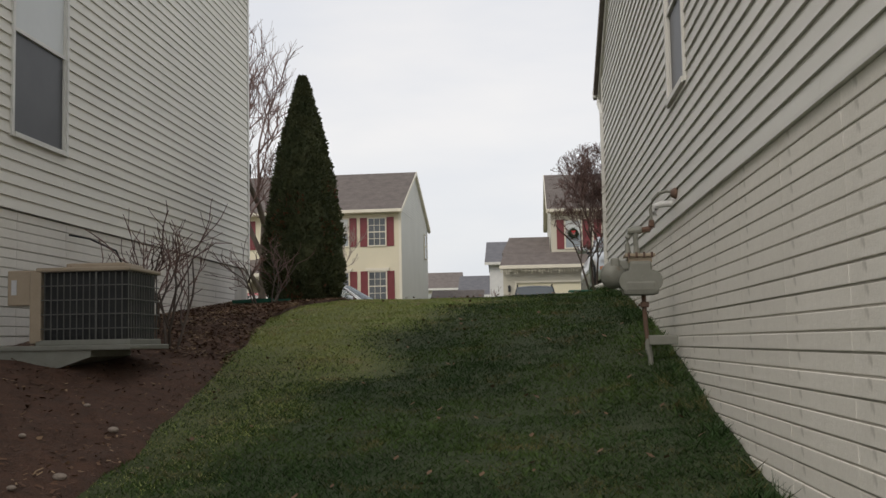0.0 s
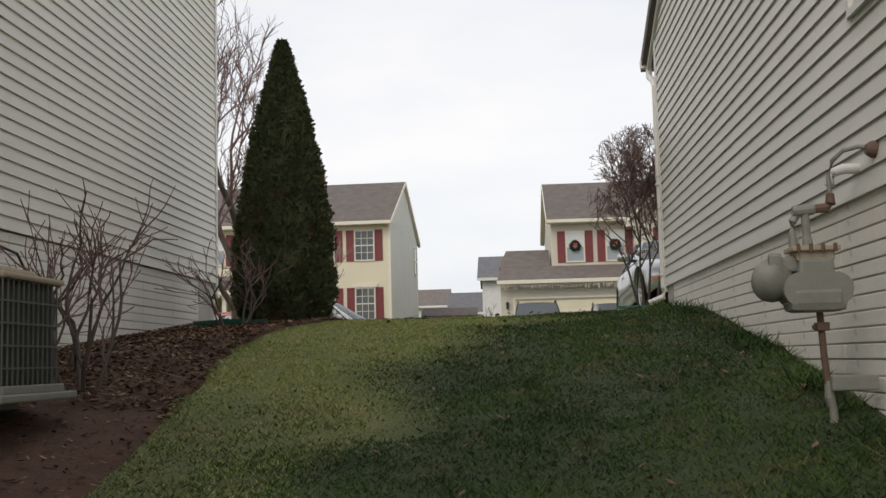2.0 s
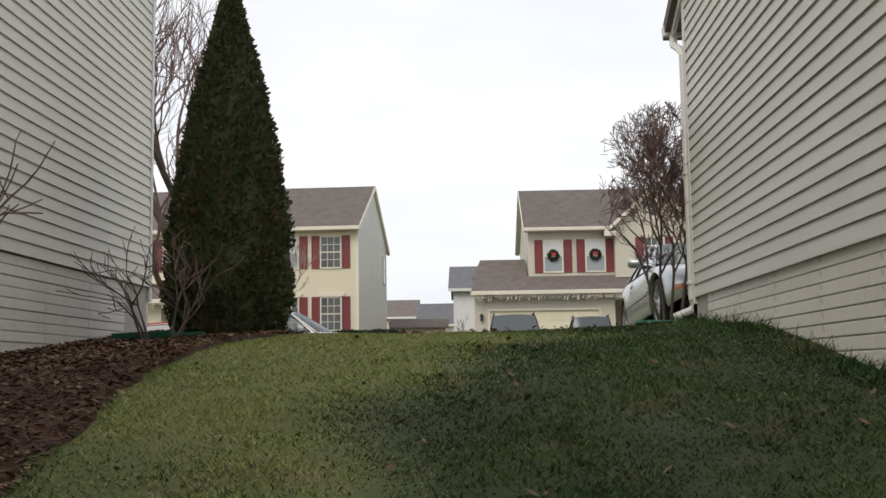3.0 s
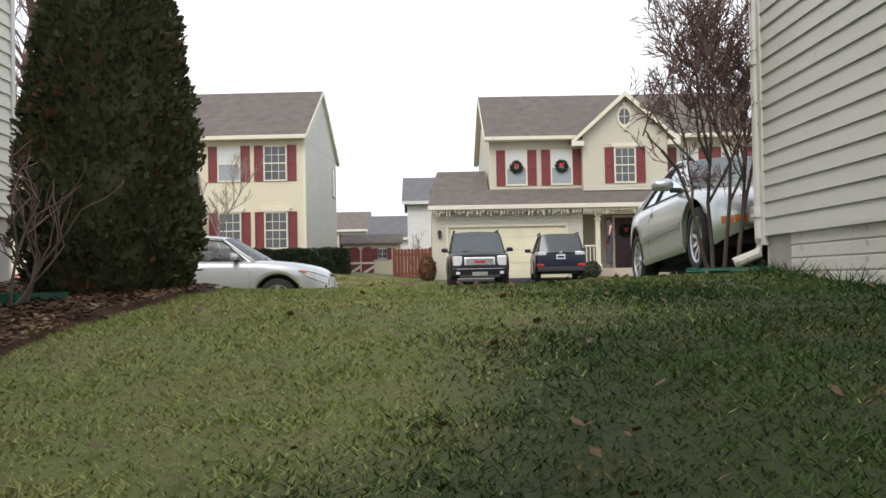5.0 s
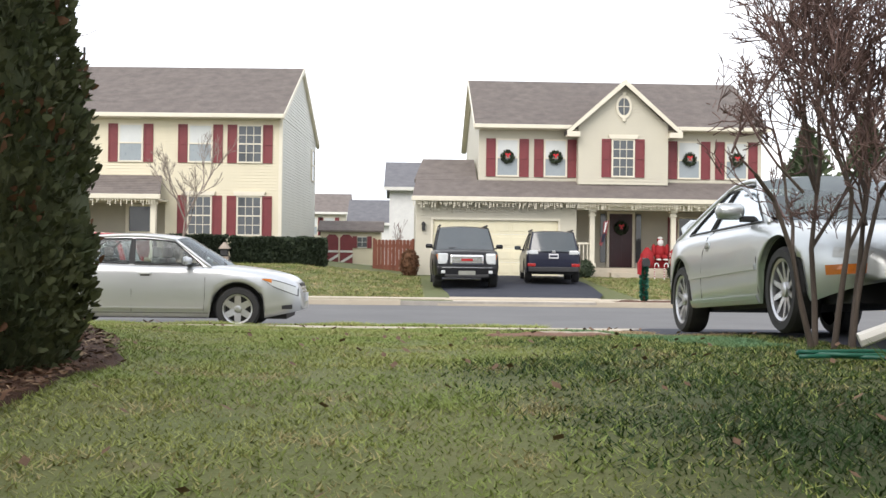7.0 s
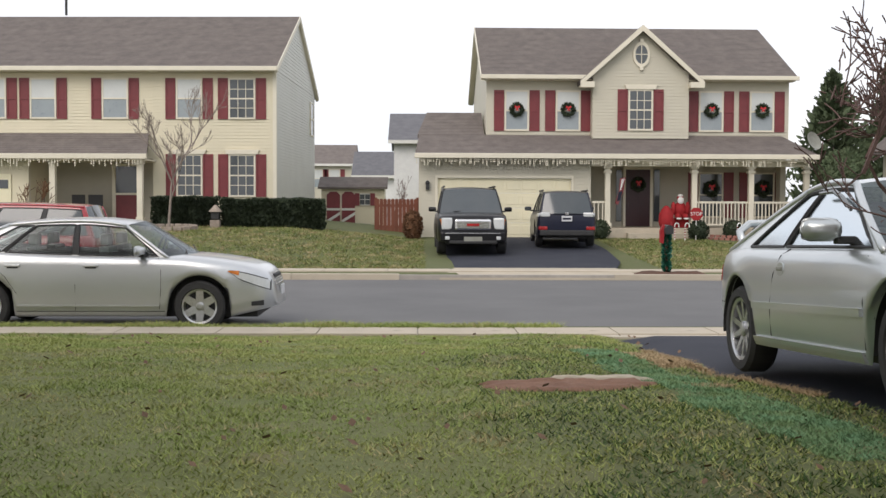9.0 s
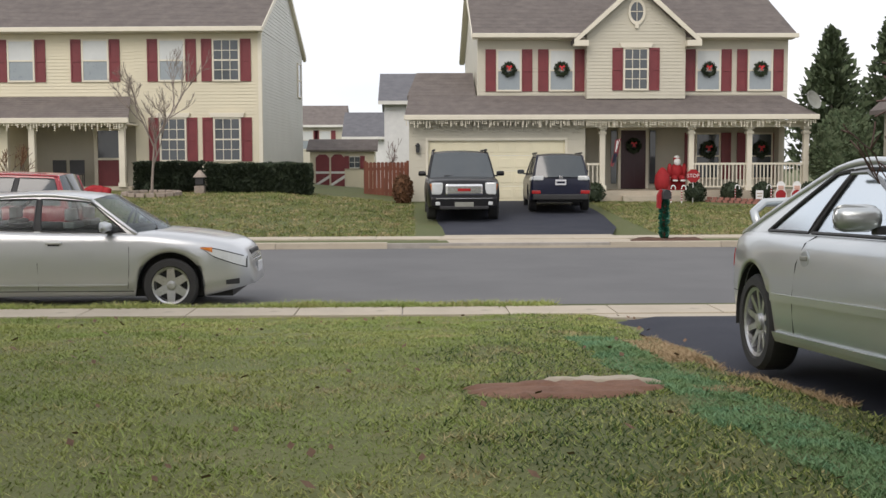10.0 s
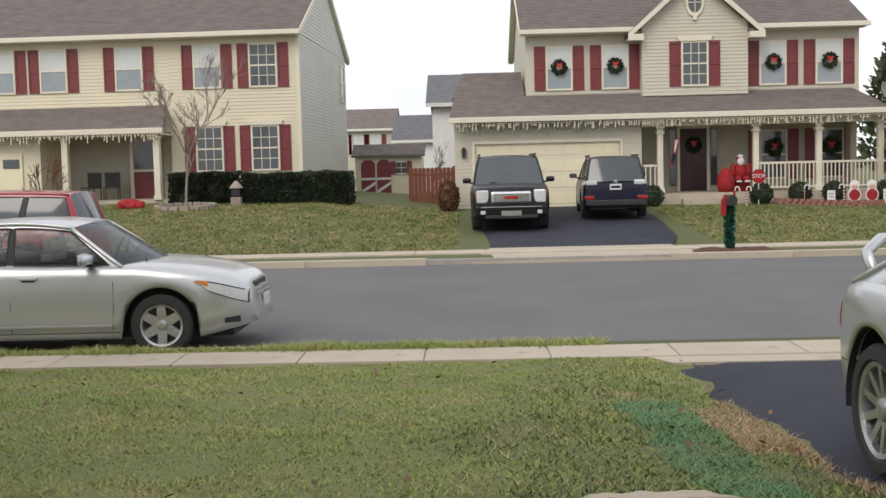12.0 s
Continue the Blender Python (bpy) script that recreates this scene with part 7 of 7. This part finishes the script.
# ---- mulch, stones, bare soil, leaves and grass ----
BED = [(3.0, -2.0), (5.0, -2.3), (7.0, -2.5), (9.0, -2.6), (11.0, -2.75), (13.0, -2.9), (15.0, -3.0), (17.0, -2.85), (18.5, -2.65), (19.6, -2.7), (20.6, -3.0), (22.3, -3.8), (23.0, -4.6)]
drape("mulch_bed", -4.9, -2.4, 3.0, 23.0, M["mulch"], "reddish brown mulch bed along the house wall", "mulch bed", 0.045, 0.12, lambda y: (-4.9 if y < 20.9 else -5.6, interp(y, BED) + 0.12 * noise.noise((y * 1.1, 0, 4))), wob=0.03, thick=0.09)
rng = random.Random(5)
vs, fs = [], []
for _ in range(26000):
    y = rng.uniform(6.5, 22.6) if rng.random() < 0.22 else rng.uniform(12, 22.6)
    e = interp(y, BED)
    x = rng.uniform(-4.75, e)
    z = land(x, y) + 0.05
    a, s = rng.uniform(0, 6.28), rng.uniform(0.008, 0.026)
    u = Vector((math.cos(a), math.sin(a), rng.gauss(0, 0.25))) * s
    v = Vector((-math.sin(a), math.cos(a), rng.gauss(0, 0.3))) * s * rng.uniform(0.25, 0.5)
    c = Vector((x, y, z + rng.uniform(0, 0.02)))
    b = len(vs)
    vs += [c - u - v, c + u - v, c + u + v, c - u + v]
    fs.append((b, b + 1, b + 2, b + 3))
chips = mesh_from("mulch_chips", vs, fs, M["chip"])
tagged(chips, "loose brown bark chips and dry leaves", "bark chips", kind="stuff")
for k, (x, y, s) in enumerate(((-2.9, 8.9, 0.045), (-2.75, 7.6, 0.05), (-3.3, 8.2, 0.03), (-2.9, 7.2, 0.03), (-3.3, 9.4, 0.03), (-3.9, 11.9, 0.08))):
    bm = bmesh.new()
    bmesh.ops.create_icosphere(bm, subdivisions=2, radius=s, matrix=Matrix.Diagonal((1, 0.8, 0.55, 1)))
    for v in bm.verts:
        v.co *= 1 + 0.35 * noise.noise(v.co * 12 + Vector((k, 0, 0)))
    st = tagged(finish("stone", bm, M["rock"]), "pale stone lying in mulch", "stone", group="stones in the mulch")
    st.location = (x, y, land(x, y) + 0.07)


def patch(name, label, category, cx, cy, rx, ry, material, seed, lift=0.02, rough=0.012):
    """A ragged sheet of soil that dips into the turf at its rim."""
    vs, fs = [(cx, cy, ground_z(cx, cy) + lift)], []
    n, m = 64, 9
    for j in range(1, m + 1):
        for k in range(n):
            a = 2 * math.pi * k / n
            q = (1 + 0.25 * noise.noise((math.cos(a) * 1.7, math.sin(a) * 1.7, seed)) + 0.16 * noise.noise((math.cos(a) * 7, math.sin(a) * 7, seed))) * j / m
            x, y = cx + rx * q * math.cos(a), cy + ry * q * math.sin(a)
            z = ground_z(x, y) + lift + rough * noise.noise((x * 14, y * 14, seed)) - (0.05 if j == m else 0.015 if j == m - 1 else 0)
            vs.append((x, y, z))
    for k in range(n):
        fs.append((0, 1 + k, 1 + (k + 1) % n))
        for j in range(m - 1):
            p = 1 + j * n
            fs.append((p + k, p + n + k, p + n + (k + 1) % n, p + (k + 1) % n))
    return tagged(mesh_from(name, vs, fs, material, smooth=True), label, category, kind="structure")


patch("bare_soil", "bare reddish soil patch in the lawn", "bare soil", 0.22, 23.12, 0.66, 0.3, M["soil"], 3, 0.022, 0.02)
patch("sand_streak", "pale sandy streak beside bare soil", "bare soil", 0.45, 23.34, 0.42, 0.08, M["concrete"], 5, 0.034, 0.012)
M["seedmulch"] = mat("turquoise_green_seed_mulch", (0.15, 0.30, 0.16), (0.18, 0.27, 0.11), 0.9, 5, 50, 0.3, vary=0.2, dist=0.015)
M["straw"] = mat("dead_straw_grass", (0.46, 0.34, 0.20), (0.36, 0.26, 0.15), 0.9, 5, 50, 0.2, vary=0.2)


def seeded(x, y):
    """Where sprayed seed mulch lies beside the driveway."""
    q = 0.13 * noise.noise((x * 3, y * 3, 8))
    e = interp(y, [(20, 1.4), (22.3, 1.25), (24.1, 1.1), (26.2, 1.0)])
    return 20.3 < y < 26.0 + q * 3 and e - 0.42 + q < x < e + 0.02 + q * 0.5


def strawy(x, y):
    e = interp(y, [(20, 1.75), (22.3, 1.6), (24.1, 1.42), (26.2, 1.33)])
    q = 0.1 * noise.noise((x * 4, y * 2, 3))
    return (24.3 + q < y < 25.7 + q and e - 0.3 + q < x < e + 0.05) or (22.2 < y < 26 and e - 0.05 + q < x < e + 0.05) or ((x - 1.15) / 0.14) ** 2 + ((y - 23.0) / 0.12) ** 2 < 1


vs, fs = [], []
for _ in range(420):
    y, x = rng.uniform(6, 28.5), rng.uniform(-4, 1.6)
    c = Vector((x, y, land(x, y) + 0.05))
    a, s = rng.uniform(0, 6.28), rng.uniform(0.015, 0.035)
    u, v = Vector((math.cos(a), math.sin(a), 0.5)) * s, Vector((-math.sin(a), math.cos(a), -0.2)) * s * 0.7
    b = len(vs)
    vs += [c - u, c + v, c + u, c - v]
    fs.append((b, b + 1, b + 2, b + 3))
tagged(mesh_from("fallen_leaves", vs, fs, M["dead"]), "scattered curled brown fallen leaves on the lawn", "leaves", kind="stuff")


def blades(name, label, count, x0, x1, y0, y1, hmin, hmax, width, seed, material, test):
    r = np.random.RandomState(seed)
    xs, ys = r.uniform(x0, x1, count), y0 + (y1 - y0) * r.rand(count) ** 1.15
    an, hh, ww = r.uniform(0, 6.28, count), r.uniform(hmin, hmax, count), r.uniform(0.6, 1.4, count) * width
    lx, ly = r.normal(0, 1.1, count), r.normal(0, 1.1, count)
    vs, fs = [], []
    for i in range(count):
        x, y = xs[i], ys[i]
        if not test(x, y):
            continue
        z = ground_z(x, y) - 0.004
        h = hh[i] * (1 + 0.6 * noise.noise((x * 1.3, y * 1.3, 2)))
        ca, sa = math.cos(an[i]) * ww[i], math.sin(an[i]) * ww[i]
        b = len(vs)
        vs += [(x - ca, y - sa, z), (x + ca, y + sa, z), (x + lx[i] * h, y + ly[i] * h, z + h)]
        fs.append((b, b + 1, b + 2))
    return tagged(mesh_from(name, vs, fs, material), label, "grass", kind="stuff")


def on_lawn(x, y):
    if x < interp(y, BED) - 0.06 + 0.12 * noise.noise((y * 1.1, 0, 4)) and y < 22.9:
        return False
    if x > interp(y, [(19.9, 1.75), (22.3, 1.6), (24.1, 1.42), (26.2, 1.33), (28.4, 1.46)]) and y > 19.8:
        return False
    if ((x - 0.22) / 0.6) ** 2 + ((y - 23.15) / 0.27) ** 2 < 1 + 0.5 * noise.noise((x * 5, y * 5, 1)):
        return False
    return not (seeded(x, y) or strawy(x, y))


def lush_and_shade(x, y):
    """Share of dark grass: lusher along the right-hand wall and driveway, with the shade between the houses painted in.
    """
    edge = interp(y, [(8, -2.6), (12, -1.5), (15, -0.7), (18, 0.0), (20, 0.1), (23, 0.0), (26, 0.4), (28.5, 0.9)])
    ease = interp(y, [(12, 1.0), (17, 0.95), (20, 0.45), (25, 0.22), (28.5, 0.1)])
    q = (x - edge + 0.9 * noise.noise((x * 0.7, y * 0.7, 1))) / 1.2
    gap_shade = max(0, min(1, (13.5 - y + 1.5 * noise.noise((x * 0.6, y * 0.6, 4))) / 5)) * 0.8
    return max(gap_shade, min(ease, max(0.0, 0.5 + q)))


# Ground vertices carry the same share, so the gap's shade tints the thatch.
lush_shade_share = lawn.data.attributes.new("lush_shade_share", "FLOAT", "POINT")
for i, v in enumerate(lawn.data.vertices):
    lush_shade_share.data[i].value = 0.45 if v.co.y > 29 else lush_and_shade(v.co.x, v.co.y) if -5 < v.co.x < 1.9 else 0.1
chance = random.Random(77)
# Dark blades fill the house gap, where their colour stands in for shade.
blades("lush_grass", "dark green grass on the slope, lusher and with house shade coloured in", 330000, -3.8, 1.74, 6.5, 28.8, 0.018, 0.036, 0.0055, 3, M["lush_shaded"], lambda x, y: on_lawn(x, y) and chance.random() < lush_and_shade(x, y))
blades("lawn_grass", "short winter lawn blades, green and straw", 380000, -4.6, 1.74, 6.5, 28.8, 0.014, 0.03, 0.005, 4, M["blade"], lambda x, y: on_lawn(x, y) and chance.random() > lush_and_shade(x, y))
blades("side_lawn_grass", "short winter lawn blades before the house", 70000, -9.5, -4.6, 22.6, 28.8, 0.018, 0.042, 0.007, 14, M["blade"], lambda x, y: y > 23)
blades("seed_mulch_grass", "turquoise green sprayed grass by the driveway", 60000, 0.4, 1.75, 20.2, 26.3, 0.012, 0.035, 0.006, 8, M["seedmulch"], seeded)
blades("dead_grass", "straw-coloured dead grass at the driveway edge", 26000, 0.9, 1.8, 22.0, 26.2, 0.012, 0.04, 0.005, 9, M["straw"], strawy)
blades("wall_weeds", "taller tufts of grass along the wall", 2600, 1.45, 1.73, 6.5, 19.4, 0.06, 0.16, 0.006, 5, M["lush_shaded"], lambda x, y: noise.noise((y * 2, 0, 7)) > 0.0)
blades("verge_grass", "ragged grass verge along the kerb", 22000, -9, 1.0, 29.46, 29.9, 0.02, 0.08, 0.008, 6, M["blade"], lambda x, y: True)
blades("far_lawn_grass", "short lawn blades across the street", 110000, -14, 15, 42.5, 53.5, 0.03, 0.07, 0.014, 7, M["far_blade"], lambda x, y: not (-0.6 < x < 5.2) and not (x > 9 and y > 51.6))
